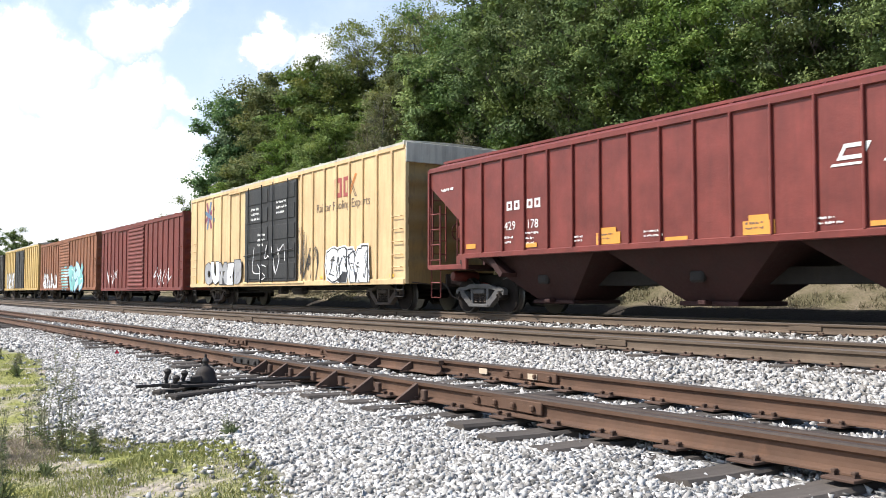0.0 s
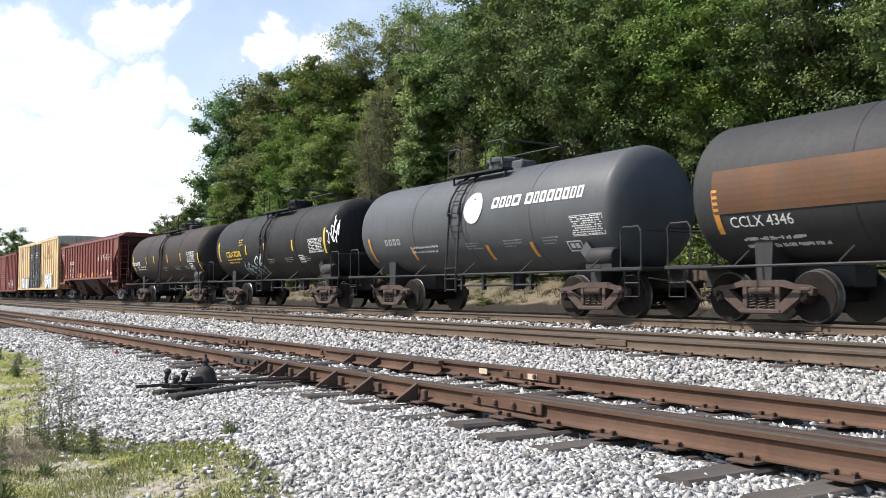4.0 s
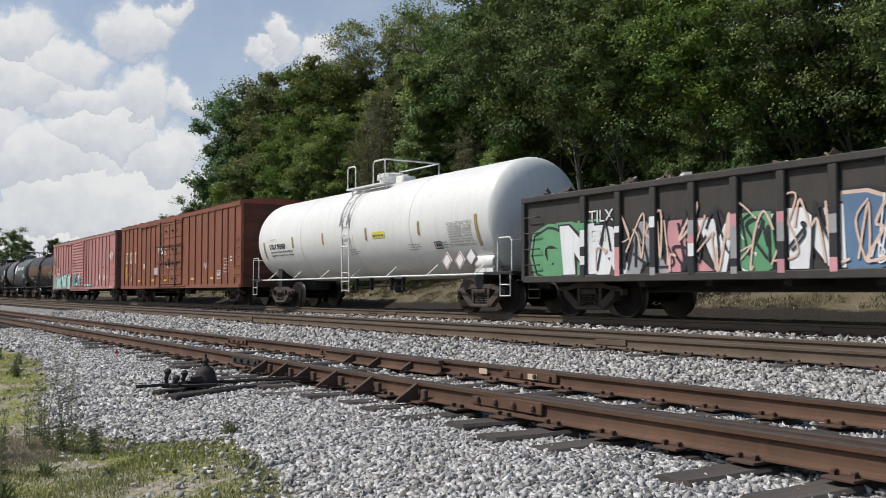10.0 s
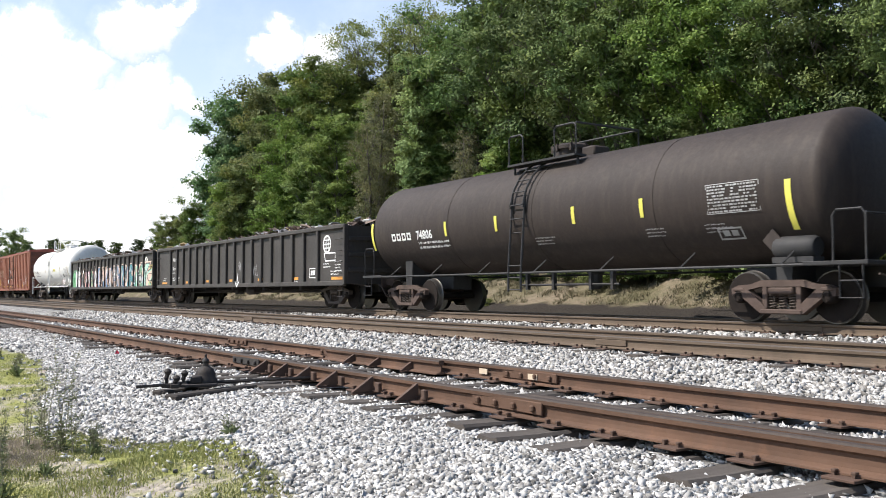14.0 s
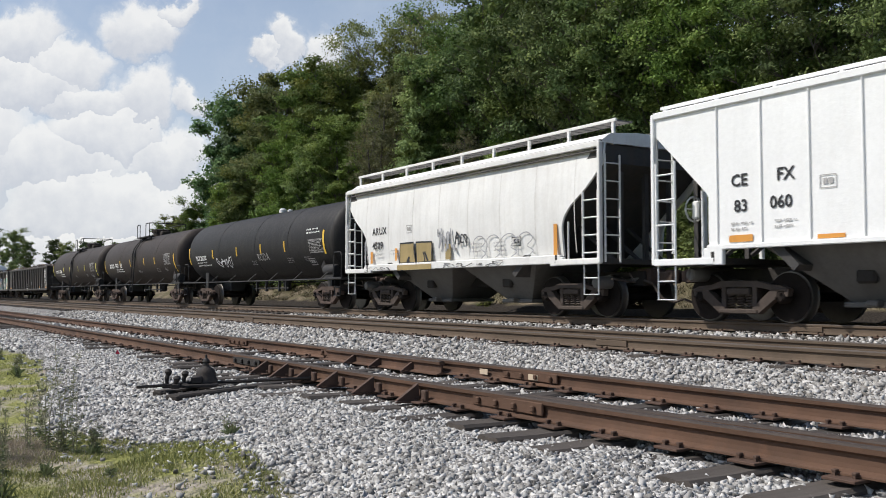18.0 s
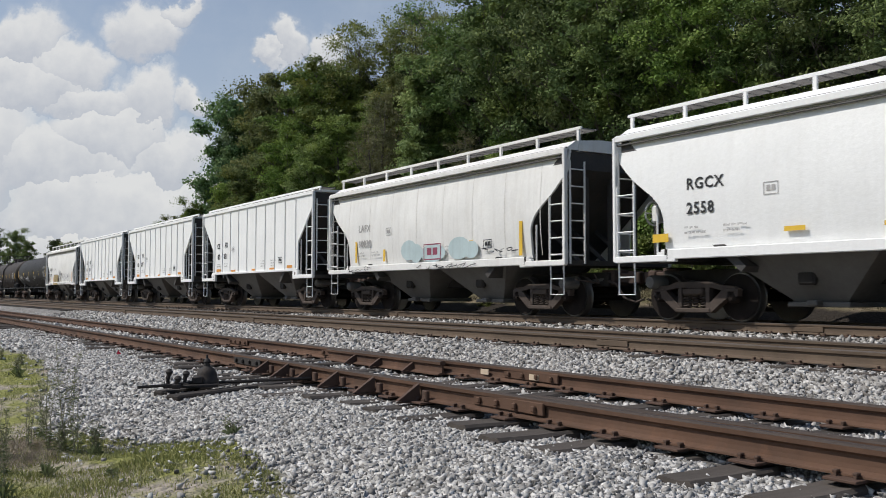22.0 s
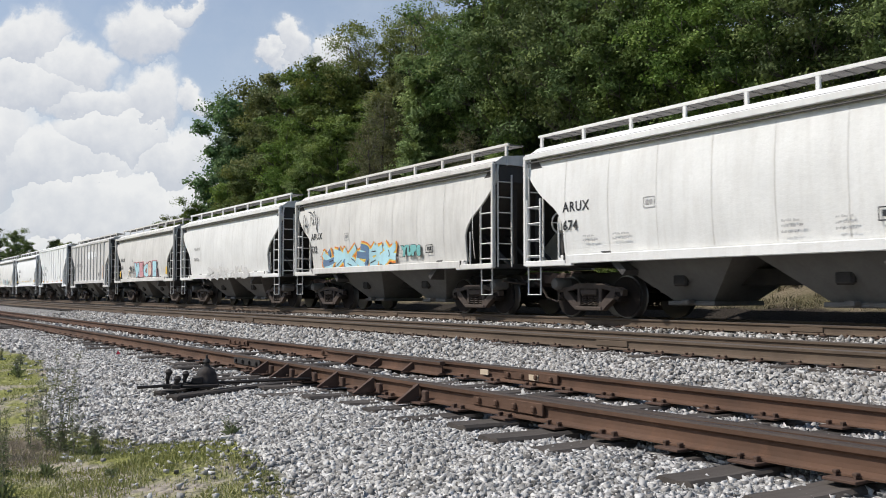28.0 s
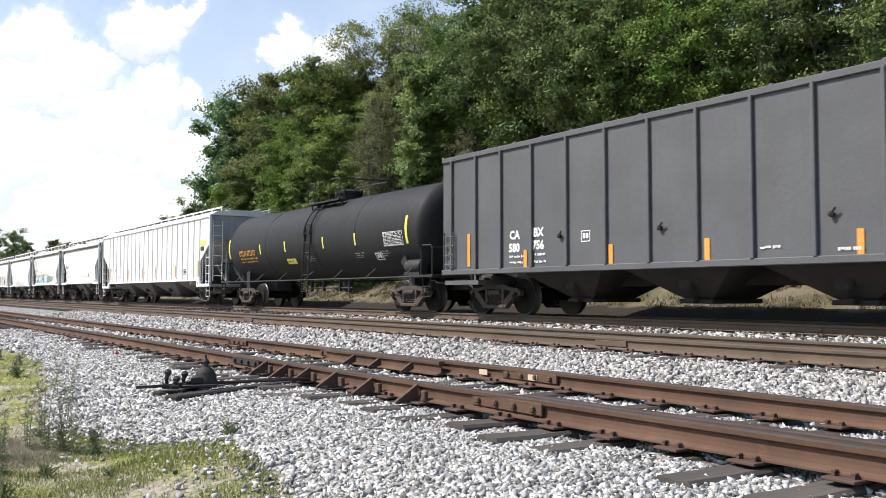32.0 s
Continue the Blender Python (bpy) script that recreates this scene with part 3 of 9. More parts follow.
def tie_mesh(length, seed, w=0.23, h=0.18):
    rnd = random.Random(seed)
    g = Geo()
    rows = 9
    v = []
    for i in range(rows + 1):
        y = -length / 2 + length * i / rows
        jx, jz = rnd.uniform(-0.008, 0.008), rnd.uniform(-0.008, 0.006)
        for x, z in ((-w / 2, -h), (-w / 2, -0.02), (-w / 2 + 0.02, 0), (w * 0.12, -rnd.uniform(0, 0.014)), (w / 2 - 0.02, 0), (w / 2, -0.02), (w / 2, -h)):
            v.append((x + jx, y, z + (jz if z > -0.1 else 0)))
    f = []
    for i in range(rows):
        for k in range(6):
            a = i * 7 + k
            f.append((a, a + 1, a + 8, a + 7))
    f += [tuple(range(7))[::-1], tuple(rows * 7 + k for k in range(7))]
    g.add(v, f)
    return g.mesh("tie", "tie")


def plate_mesh():
    g = Geo()
    g.box(-0.09, 0.09, -0.15, 0.15, 0.0, 0.016, 0.003)
    for x, y in ((-0.06, -0.085), (0.06, 0.085), (0.05, -0.088), (-0.05, 0.088)):
        g.box(x - 0.008, x + 0.008, y - 0.008, y + 0.008, 0.0, 0.042)
        g.box(x - 0.013, x + 0.013, y - (0.024 if y > 0 else 0.010), y + (0.010 if y > 0 else 0.024), 0.032, 0.046, 0.003)
    return g.mesh("tie_plate", "plate")


PLATE = plate_mesh()
TIES = [tie_mesh(2.6, i) for i in range(5)]
rnd = random.Random(7)


def straight(y, x0, x1, n=2):
    return [(x0 + (x1 - x0) * i / (n - 1), y) for i in range(n)]


def plain_track(name, label, yc, ztop, x0, x1, side, head, near0, near1, spacing=0.53, gauge=0.7525):
    tr = thing(name, label, "railway track", "parallel tracks", "structure")
    for s in (-1, 1):
        part("rail", rail_mesh(straight(yc + s * gauge, x0, x1), ztop, side, head), tr)
    zt = ztop - RAIL_H - 0.018
    x = near1
    while x > near0:
        part("tie", TIES[rnd.randrange(5)], tr, "", pose(x + rnd.uniform(-0.04, 0.04), yc + rnd.uniform(-0.06, 0.06), zt, 0, 0, rnd.uniform(-1.5, 1.5)))
        part("tie_plate", PLATE, tr, "", (x, yc - gauge, zt))
        x -= spacing
    far = Geo()
    while x > x0 + 120:
        far.box(x - 0.11, x + 0.11, yc - 1.3, yc + 1.3, zt - 0.15, zt)
        x -= spacing
    tagged(part("far_ties", far.mesh("far_ties", "tie"), tr), kind="stuff")
    # joint bars
    for x in (-9.7, -24.0, -38.0):
        j = Geo().box(x - 0.32, x + 0.32, yc - gauge - 0.035, yc - gauge - 0.012, ztop - 0.135, ztop - 0.05, 0.006)
        part("joint_bar", j.mesh("joint_bar", side), tr)
    return tr


plain_track("track_1", "through track with bright-topped rails under the train", TRACK_Y, 0.0, -420, 60, "rail_side_main", "rail_head_main", -48, 6)
plain_track("track_2", "empty through track with brown weathered rails on dark ties", 10.0, -0.10, -420, 60, "rail_side_main", "rail_head_main", -48, 4)


# the turnout: stock rails, closure rail, points, braces
TZ = -0.21
TH = 0.150
YN = 3.97


def far_rail_y(x):
    """The far stock rail swings away towards the through tracks."""
    t = max(0.0, min(1.0, (x + 19.0) / 24.0))
    return 5.44 + 0.56 * t * t * (1.25 - 0.25 * t) - 0.12 * max(0.0, min(1.0, (-x - 12) / 20))


def near_y(x):
    t = max(0.0, min(1.4, (x + 13.0) / 11.0))
    return YN + 0.2 * t * t


def closure_y(x):
    return near_y(x) + 0.098 + 0.034 * max(0.0, x + 4.4)


turnout = thing("track_3", "rusty railway turnout with braced rails on weathered timber", "railway turnout", "parallel tracks", "structure")
part("rail", rail_mesh([(x, near_y(x) - 0.12 * max(0.0, min(1.0, (-x - 14) / 30))) for x in list(np.arange(-60, 8.1, 1.0))], TZ, "rail_side", "rail_head", TH), turnout, "near stock rail, rusty, worn on top")
part("rail", rail_mesh([(x, far_rail_y(x)) for x in list(np.arange(-60, 8.1, 0.5))], TZ, "rail_side", "rail_head", TH), turnout, "far stock rail, rusty, worn on top")
part("point_rail", rail_mesh([(x, closure_y(x)) for x in list(np.arange(-5.2, 8.1, 0.4))], TZ + 0.004, "rail_side", "rail_head", TH), turnout, "closure rail leaving the near stock rail")
part("point_rail", rail_mesh([(x, far_rail_y(x) - 0.075 - max(0.0, 0.010 * (x + 11.2))) for x in list(np.arange(-11.2, -8.0, 0.4))], TZ - 0.01, "rail_side", "rail_head", TH), turnout, "short point rail lying against the far stock rail")
zt = TZ - TH - 0.018
TIE_SPOTS = []
LONG_TIES = [tie_mesh(2.95, 20 + i) for i in range(3)]
x = 3.2
while x > -52:
    grow = 0.25 if x > -8 else 0.0
    tm = LONG_TIES[rnd.randrange(3)] if x > -10 else TIES[rnd.randrange(5)]
    ty = 4.78 + grow + rnd.uniform(-0.17, 0.17)
    TIE_SPOTS.append((x, ty - (1.45 if x > -10 else 1.28)))
    part("tie", tm, turnout, "", pose(x + rnd.uniform(-0.05, 0.05), ty, zt + rnd.uniform(-0.025, 0.004), 0, 0, rnd.uniform(-3, 3)))
    if x > -45:
        part("tie_plate", PLATE, turnout, "", (x, near_y(x), zt))
        part("tie_plate", PLATE, turnout, "", (x, far_rail_y(x), zt))
    x -= rnd.uniform(0.50, 0.58)


def brace_mesh():
    g = Geo()
    g.prism([(-0.018, 0.0), (0.018, 0.0), (0.018, 0.012), (-0.018, 0.012)], -0.26, 0.0)
    v = [(-0.02, -0.05, 0.02), (-0.02, -0.27, 0.02), (-0.02, -0.06, 0.155), (0.02, -0.05, 0.02), (0.02, -0.27, 0.02), (0.02, -0.06, 0.155)]
    g.add(v, [(0, 1, 2), (3, 5, 4), (0, 3, 4, 1), (1, 4, 5, 2), (2, 5, 3, 0)])
    g.box(-0.055, -0.02, -0.08, -0.03, 0.02, 0.14, 0.006)
    g.box(0.10, 0.17, -0.09, -0.05, 0.02, 0.11, 0.008)
    return g.mesh("rail_brace", "plate")


BRACE = brace_mesh()
for x in (-9.65, -9.1, -8.55, -7.95, -7.25, -6.5):
    part("rail_brace", BRACE, turnout, "", (x, near_y(x), zt))
for x in (-10.4, -9.75, -9.0):
    part("rail_brace", BRACE, turnout, "", (x, far_rail_y(x), zt))


def joint_mesh(mat, n=4):
    g = Geo()
    g.box(-0.42, 0.42, -0.036, -0.012, 0.035, 0.125, 0.006)
    for i in range(n):
        x = -0.33 + 0.66 * i / (n - 1)
        g.box(x - 0.022, x + 0.022, -0.062, -0.034, 0.055, 0.10, 0.008)
    return g.mesh("joint_bar", mat)


JOINT = joint_mesh("rail_side")
JOINT_DARK = joint_mesh("under")
for x, y, jm in ((-5.35, near_y(-5.35), JOINT), (-10.35, near_y(-10.35), JOINT_DARK), (-7.0, far_rail_y(-7.0), JOINT), (-11.1, far_rail_y(-11.1), JOINT), (-14.6, far_rail_y(-14.6), JOINT)):
    part("joint_bar", jm, turnout, "", (x, y, TZ - TH))
for x in (-7.72, -6.93):
    w = Geo().box(-0.07, 0.07, -0.045, -0.037, 0.045, 0.10)
    part("paint_mark", w.mesh("paint_mark", "letter_cream"), turnout, "faded cream paint mark on the rail web", (x, far_rail_y(x), TZ - TH))
# long headblock timbers that carry the switch machine
for dx, dy in ((-0.03, 0.0), (0.38, 0.0)):
    h = Geo().box(-0.085, 0.085, -0.98, 2.6, -0.2, 0.0, 0.015)
    part("headblock", h.mesh("headblock", "tie_dark"), turnout, "dark headblock timber under the switch stand", pose(-9.05 + dx, 3.32 + dy, zt - 0.012, 0, 0, 26))

# ---------------------------------------------------------------- switch stand
stand = thing("switch_stand", "low black iron switch stand on its headblock timbers beside the turnout", "switch stand")
stand.matrix_world = pose(-8.66, 2.86, zt + 0.008, 0, 0, 68) @ Matrix.Scale(0.6, 4)
b = Geo()
b.box(-0.30, 0.26, -0.22, 0.20, 0.0, 0.05, 0.012)
b.lathe([(0.05, 0.19), (0.10, 0.19), (0.13, 0.165), (0.20, 0.16), (0.26, 0.13), (0.30, 0.085), (0.32, 0.05), (0.37, 0.045), (0.39, 0.062), (0.42, 0.05), (0.45, 0.02), (0.50, 0.016), (0.505, 0.001)], 18, "z", (0.06, 0.05, 0))
b.box(-0.16, 0.02, -0.16, 0.16, 0.05, 0.17, 0.02)
part("housing", b.mesh("housing", "switch_iron", smooth=True, angle=40), stand)
for x, y, h in ((-0.52, -0.22, 0.26), (-0.38, -0.30, 0.16), (-0.27, -0.12, 0.22)):
    lk = Geo()
    lk.tube([(x, y, 0.0), (x, y, h * 0.6), (x + 0.02, y, h)], [0.045, 0.035, 0.03], 8)
    lk.box(x - 0.07, x + 0.07, y - 0.05, y + 0.05, 0.0, 0.07, 0.012)
    lk.lathe([(h - 0.06, 0.03), (h, 0.06), (h + 0.04, 0.03), (h + 0.05, 0.001)], 10, "z", (x + 0.02, y, 0))
    part("lock_lug", lk.mesh("lock_lug", "switch_iron", smooth=True), stand)
lv = Geo()
lv.tube([(-0.1, -0.05, 0.08), (-0.45, -0.22, 0.05), (-0.95, -0.42, 0.045)], 0.026, 6)
part("hand_lever", lv.mesh("hand_lever", "switch_iron"), stand)
rd = Geo()
rd.tube([(0.1, 0.05, 0.05), (1.2, 0.25, 0.06), (2.2, 0.6, 0.06)], 0.028, 6)
part("throw_rod", rd.mesh("throw_rod", "switch_iron"), stand)

# ---------------------------------------------------------------- small marker flag, loose timber
flag = thing("marker_flag", "small red plastic marker flag on a wire in the ballast", "marker flag")
flag.matrix_world = pose(-14.5, 3.38, ground_height(-14.5, 3.38) - 0.03, 0, 25, 70) @ Matrix.Scale(0.75, 4)
st = Geo().tube([(0, 0, -0.05), (0.01, 0, 0.1), (0.02, 0.01, 0.19)], 0.004, 5)
part("wire", st.mesh("wire", "letter_grey"), flag)
g = Geo()
v = []
for i in range(6):
    for j in range(4):
        v.append((0.02 + 0.02 * i, 0.012 * math.sin(i * 1.3 + j), 0.19 - 0.05 * j - 0.012 * i))
g.add(v, [(i * 4 + j, i * 4 + j + 4, i * 4 + j + 5, i * 4 + j + 1) for i in range(5) for j in range(3)])
fm = g.mesh("cloth", "flag_red", smooth=True)
part("cloth", fm, flag)
loose = thing("loose_plank", "short dark broken plank lying on the ballast between the tracks", "plank")
loose.matrix_world = pose(-19.6, 6.9, ground_height(-19.6, 6.9) + 0.015, 3, 2, -20)
part("board", Geo().box(-0.32, 0.34, -0.09, 0.10, -0.02, 0.035, 0.012).mesh("board", "tie"), loose)
# ---------------------------------------------------------------- the train: shared running gear
TRACK_Y = 14.55
HW = 1.6
WHEEL_R = 0.457
CARS = []
SHARED = {}


def shared(key, make):
    if key not in SHARED:
        SHARED[key] = make()
    return SHARED[key]


def wheelset_mesh():
    g = Geo()
    for s in (-1, 1):
        y = s * 0.7525
        prof = [(-0.085 * s, 0.10), (-0.085 * s, 0.155), (-0.03 * s, 0.17), (-0.005 * s, 0.36), (-0.035 * s, 0.385), (-0.035 * s, 0.435)]
        g.slot = 0
        g.lathe([(y + a, r) for a, r in prof], 28)
        back = [(0.075 * s, 0.10), (0.07 * s, 0.16), (0.02 * s, 0.36), (0.075 * s, 0.385), (0.095 * s, 0.43)]
        g.lathe([(y + a, r) for a, r in back], 28)
        g.slot = 1
        tread = [(0.065, 0.435), (0.065, 0.452), (-0.045, 0.459), (-0.062, 0.470), (-0.075, 0.482), (-0.09, 0.478), (-0.095, 0.43)]
        g.lathe([(y + a * s, r) for a, r in tread], 32)
        g.slot = 0
        g.lathe([(s * 0.92, 0.115), (s * 1.07, 0.115), (s * 1.10, 0.09), (s * 1.12, 0.05), (s * 1.12, 0.001)], 16)
        for k in range(3):
            a = k * 2.0944
            cx, cz = math.cos(a) * 0.066, math.sin(a) * 0.066
            g.box(cx - 0.018, cx + 0.018, s * 1.125 - 0.02, s * 1.125 + 0.02, cz - 0.018, cz + 0.018)
    g.slot = 0
    g.tube([(0, -1.0, 0), (0, 1.0, 0)], 0.085, 12)
    return g.mesh("wheelset", "wheel", "tread", smooth=True, angle=40)


def sideframe_mesh(mat):
    g = Geo()
    t = 0.07
    top = [(-1.03, 0.47), (-1.05, 0.60), (-0.90, 0.66), (-0.62, 0.68), (-0.40, 0.75), (0.40, 0.75), (0.62, 0.68), (0.90, 0.66), (1.05, 0.60), (1.03, 0.47), (0.97, 0.47), (0.95, 0.575),
           (0.72, 0.575), (0.40, 0.635), (-0.40, 0.635), (-0.72, 0.575), (-0.95, 0.575), (-0.97, 0.47)]
    g.prism(top, -t, t)
    for s in (-1, 1):
        d = [(s * 0.84, 0.60), (s * 0.80, 0.44), (s * 0.42, 0.16), (s * 0.28, 0.16), (s * 0.31, 0.27), (s * 0.68, 0.575)]
        g.prism(d if s > 0 else d[::-1], -t * 1.15, t * 1.15)
        g.box(s * 0.34 - 0.05, s * 0.34 + 0.05, -t * 0.9, t * 0.9, 0.2, 0.66, 0.01)
        g.box(s * 0.889 - 0.12, s * 0.889 + 0.12, -0.085, 0.085, 0.555, 0.62, 0.015)
    g.box(-0.42, 0.42, -0.11, 0.11, 0.155, 0.245, 0.02)
    g.box(-0.25, 0.25, -0.10, 0.10, 0.50, 0.62, 0.02)
    return g.mesh("sideframe", mat, smooth=True, angle=30)


def spring_mesh():
    g = Geo()
    pts = [(0.075 * math.cos(a * 0.785), 0.05 * math.sin(a * 0.785), 0.25 + 0.25 * a / 40) for a in range(41)]
    g.tube(pts, 0.016, 4)
    return g.mesh("spring", "cast")


def bolster_mesh(mat):
    g = Geo()
    g.box(-0.2, 0.2, -1.0, 1.0, 0.44, 0.66, 0.03)
    g.lathe([(0.66, 0.2), (0.72, 0.19), (0.73, 0.001)], 16, "z")
    for s in (-1, 1):
        g.tube([(s * 0.42, -0.78, 0.36), (s * 0.42, 0.78, 0.36)], 0.035, 6)
        for y in (-0.7525, 0.7525):
            g.box(s * 0.42 - 0.03, s * 0.42 + 0.05, y - 0.06, y + 0.06, 0.26, 0.5, 0.015)
    return g.mesh("bolster", mat)


def add_truck(car, x, mat, wheels):
    tk = part("truck", shared("bolster" + mat, lambda: bolster_mesh(mat)), car, "", (x, 0, 0))
    for s in (-1, 1):
        part("sideframe", shared("side" + mat, lambda: sideframe_mesh(mat)), tk, "", (0, s * 1.02, 0))
        for sx in (-0.2, 0.0, 0.2):
            part("spring", shared("spring", spring_mesh), tk, "", (sx, s * 1.02, 0))
        w = part("wheelset", shared("wheelset", wheelset_mesh), tk, "", (s * 0.889, 0, WHEEL_R))
        wheels.append((w, s * 0.889))
    return tk


def coupler_mesh():
    g = Geo()
    g.box(-0.30, 0.42, -0.09, 0.09, 0.77, 0.98, 0.02)
    g.box(0.38, 0.62, -0.16, 0.13, 0.73, 1.02, 0.03)
    g.box(0.56, 0.72, -0.15, -0.05, 0.74, 1.0, 0.03)
    g.box(0.56, 0.68, 0.06, 0.14, 0.76, 0.99, 0.02)
    g.box(-0.35, 0.06, -0.24, 0.24, 0.70, 1.06, 0.02)
    return g.mesh("coupler", "cast_rust")


def hose_mesh():
    g = Geo()
    g.tube([(0.0, -0.35, 0.8), (0.25, -0.36, 0.72), (0.45, -0.3, 0.42), (0.68, -0.2, 0.33), (0.85, -0.12, 0.40)], 0.028, 6)
    g.tube([(-0.1, -0.7, 0.95), (0.12, -0.75, 0.75), (0.15, -1.45, 0.82)], 0.018, 5)
    return g.mesh("brake_hose", "cast")


def new_car(name, label, category, x0, x1, truck_mat="cast", inset=2.2, reach=0.0):
    """An empty on the rails that carries a car's parts. Returns it with its half length."""
    car = thing(name, label, category, "cars of the freight train")
    half = (x1 - x0) / 2
    car.matrix_world = pose((x0 + x1) / 2, TRACK_Y, 0)
    wheels = []
    for s in (-1, 1):
        add_truck(car, s * (half - inset), truck_mat, wheels)
        flip = Matrix.Rotation(math.pi if s < 0 else 0, 4, "Z")
        part("coupler", shared("coupler", coupler_mesh), car, "", Matrix.Translation((s * (half + reach), 0, 0)) @ flip)
        part("brake_hose", shared("hose", hose_mesh), car, "", Matrix.Translation((s * (half + reach), 0, 0)) @ flip)
    CARS.append((car, (x0 + x1) / 2, wheels))
    return car, half


def ladder_mesh(w, z0, z1, n, r=0.016, foot=0.0, flat=False):
    g = Geo()
    for x in (0, w):
        if flat:
            g.box(x - 0.03, x + 0.03, -0.02, 0.02, z0, z1)
        else:
            g.tube([(x, 0, z0), (x, 0, z1)], r * 1.5, 5)
    for i in range(n):
        z = z0 + (z1 - z0) * (i + 0.5) / n
        g.tube([(0, 0, z), (w, 0, z)], r, 5)
    return g


def ladder(parent, mat, x, w, y, z0, z1, n, name="ladder", label="", r=0.016, flat=False):
    key = ("ladder", mat, round(w, 2), round(z0, 2), round(z1, 2), n, r, flat)
    return part(name, shared(key, lambda: ladder_mesh(w, z0, z1, n, r, 0, flat).mesh("ladder", mat)), parent, label, (x, y, 0))


def grab(parent, mat, x, w, y, z, name="grab_iron"):
    key = ("grab", mat, round(w, 2))

    def make():
        g = Geo()
        g.tube([(0, 0.07, 0), (0, 0, 0), (w, 0, 0), (w, 0.07, 0)], 0.014, 5)
        return g.mesh("grab_iron", mat)
    return part(name, shared(key, make), parent, "", (x, y, z))


def step_iron(parent, mat, x, y, z0, z1, w=0.4):
    key = ("step", mat, round(z0, 2), round(z1, 2), w)

    def make():
        g = Geo()
        g.tube([(0, 0, z1), (0.0, 0, z0), (w, 0, z0), (w, 0, z1)], 0.02, 5)
        g.tube([(0, 0, (z0 + z1) / 2), (w, 0, (z0 + z1) / 2)], 0.015, 5)
        return g.mesh("sill_step", mat)
    return part("sill_step", shared(key, make), parent, "", (x, y, 0))


def underframe(car, half, mat="under", z0=0.62, z1=0.98, bearers=6, gear=True):
    g = Geo()
    g.box(-half + 0.05, half - 0.05, -0.30, 0.30, z0, z1, 0.02)
    for i in range(bearers):
        x = -half + 3.6 + (2 * half - 7.2) * i / max(1, bearers - 1)
        g.prism([(x - 0.08, z0 + 0.1), (x + 0.08, z0 + 0.1), (x + 0.08, z1), (x - 0.08, z1)], -1.45, 1.45)
    part("underframe", g.mesh("underframe", mat), car)
    if gear:
        b = Geo()
        b.lathe([(-0.45, 0.001), (-0.43, 0.14), (-0.38, 0.17), (0.38, 0.17), (0.43, 0.14), (0.45, 0.001)], 14, "x", (0.8, -0.85, 0.62))
        b.box(-0.9, -0.55, -1.0, -0.7, 0.48, 0.78, 0.03)
        b.tube([(-half + 3.2, -0.9, 0.55), (half - 3.2, -0.9, 0.55)], 0.018, 5)
        part("brake_gear", b.mesh("brake_gear", mat, smooth=True), car)


def corrugated_end(half, z0, z1, hw, mat, n=6, s=1):
    """Pressed end sheet with wide horizontal ridges, and its corner posts."""
    x = s * half
    h = (z1 - z0 - 0.4) / n
    poly = [(x - s * 0.06, z1), (x - s * 0.06, z0), (x, z0), (x, z0 + 0.25)]
    for i in range(n):
        zc = z0 + 0.28 + h * (i + 0.5)
        for k in range(9):
            t = k / 8
            poly.append((x + s * 0.065 * math.sin(math.pi * t), zc - h * 0.36 + h * 0.72 * t))
    poly.append((x, z1))
    g = Geo().prism(poly if s < 0 else poly[::-1], -hw + 0.08, hw - 0.08)
    return g.mesh("end_wall", mat, smooth=True, angle=40)


def corner_posts(car, half, z0, z1, hw, mat, s):
    for w in (-1, 1):
        x, y = s * half, w * hw
        g = Geo().box(x - 0.06, x + 0.05, min(y, y - w * 0.1) - 0.01, max(y, y - w * 0.1) + 0.01, z0, z1, 0.012)
        part("corner_post", g.mesh("corner_post", mat), car)


def box_roof(half, z, hw, mat, peak=0.22, ribs=14):
    g = Geo()
    poly = [(-hw - 0.04, z - 0.03), (-hw - 0.05, z + 0.05), (-0.6 * hw, z + 0.05 + peak * 0.6), (0, z + 0.05 + peak), (0.6 * hw, z + 0.05 + peak * 0.6), (hw + 0.05, z + 0.05), (hw + 0.04, z - 0.03)]
    g.extrude(poly[::-1], -half - 0.03, half + 0.03)
    for i in range(ribs + 1):
        x = -half + 2 * half * i / ribs
        up = [(y, q + 0.035) for y, q in poly[1:-1]] + [(y, q) for y, q in poly[1:-1]][::-1]
        g.extrude(up[::-1], x - 0.05, x + 0.05)
    return g.mesh("roof", mat)


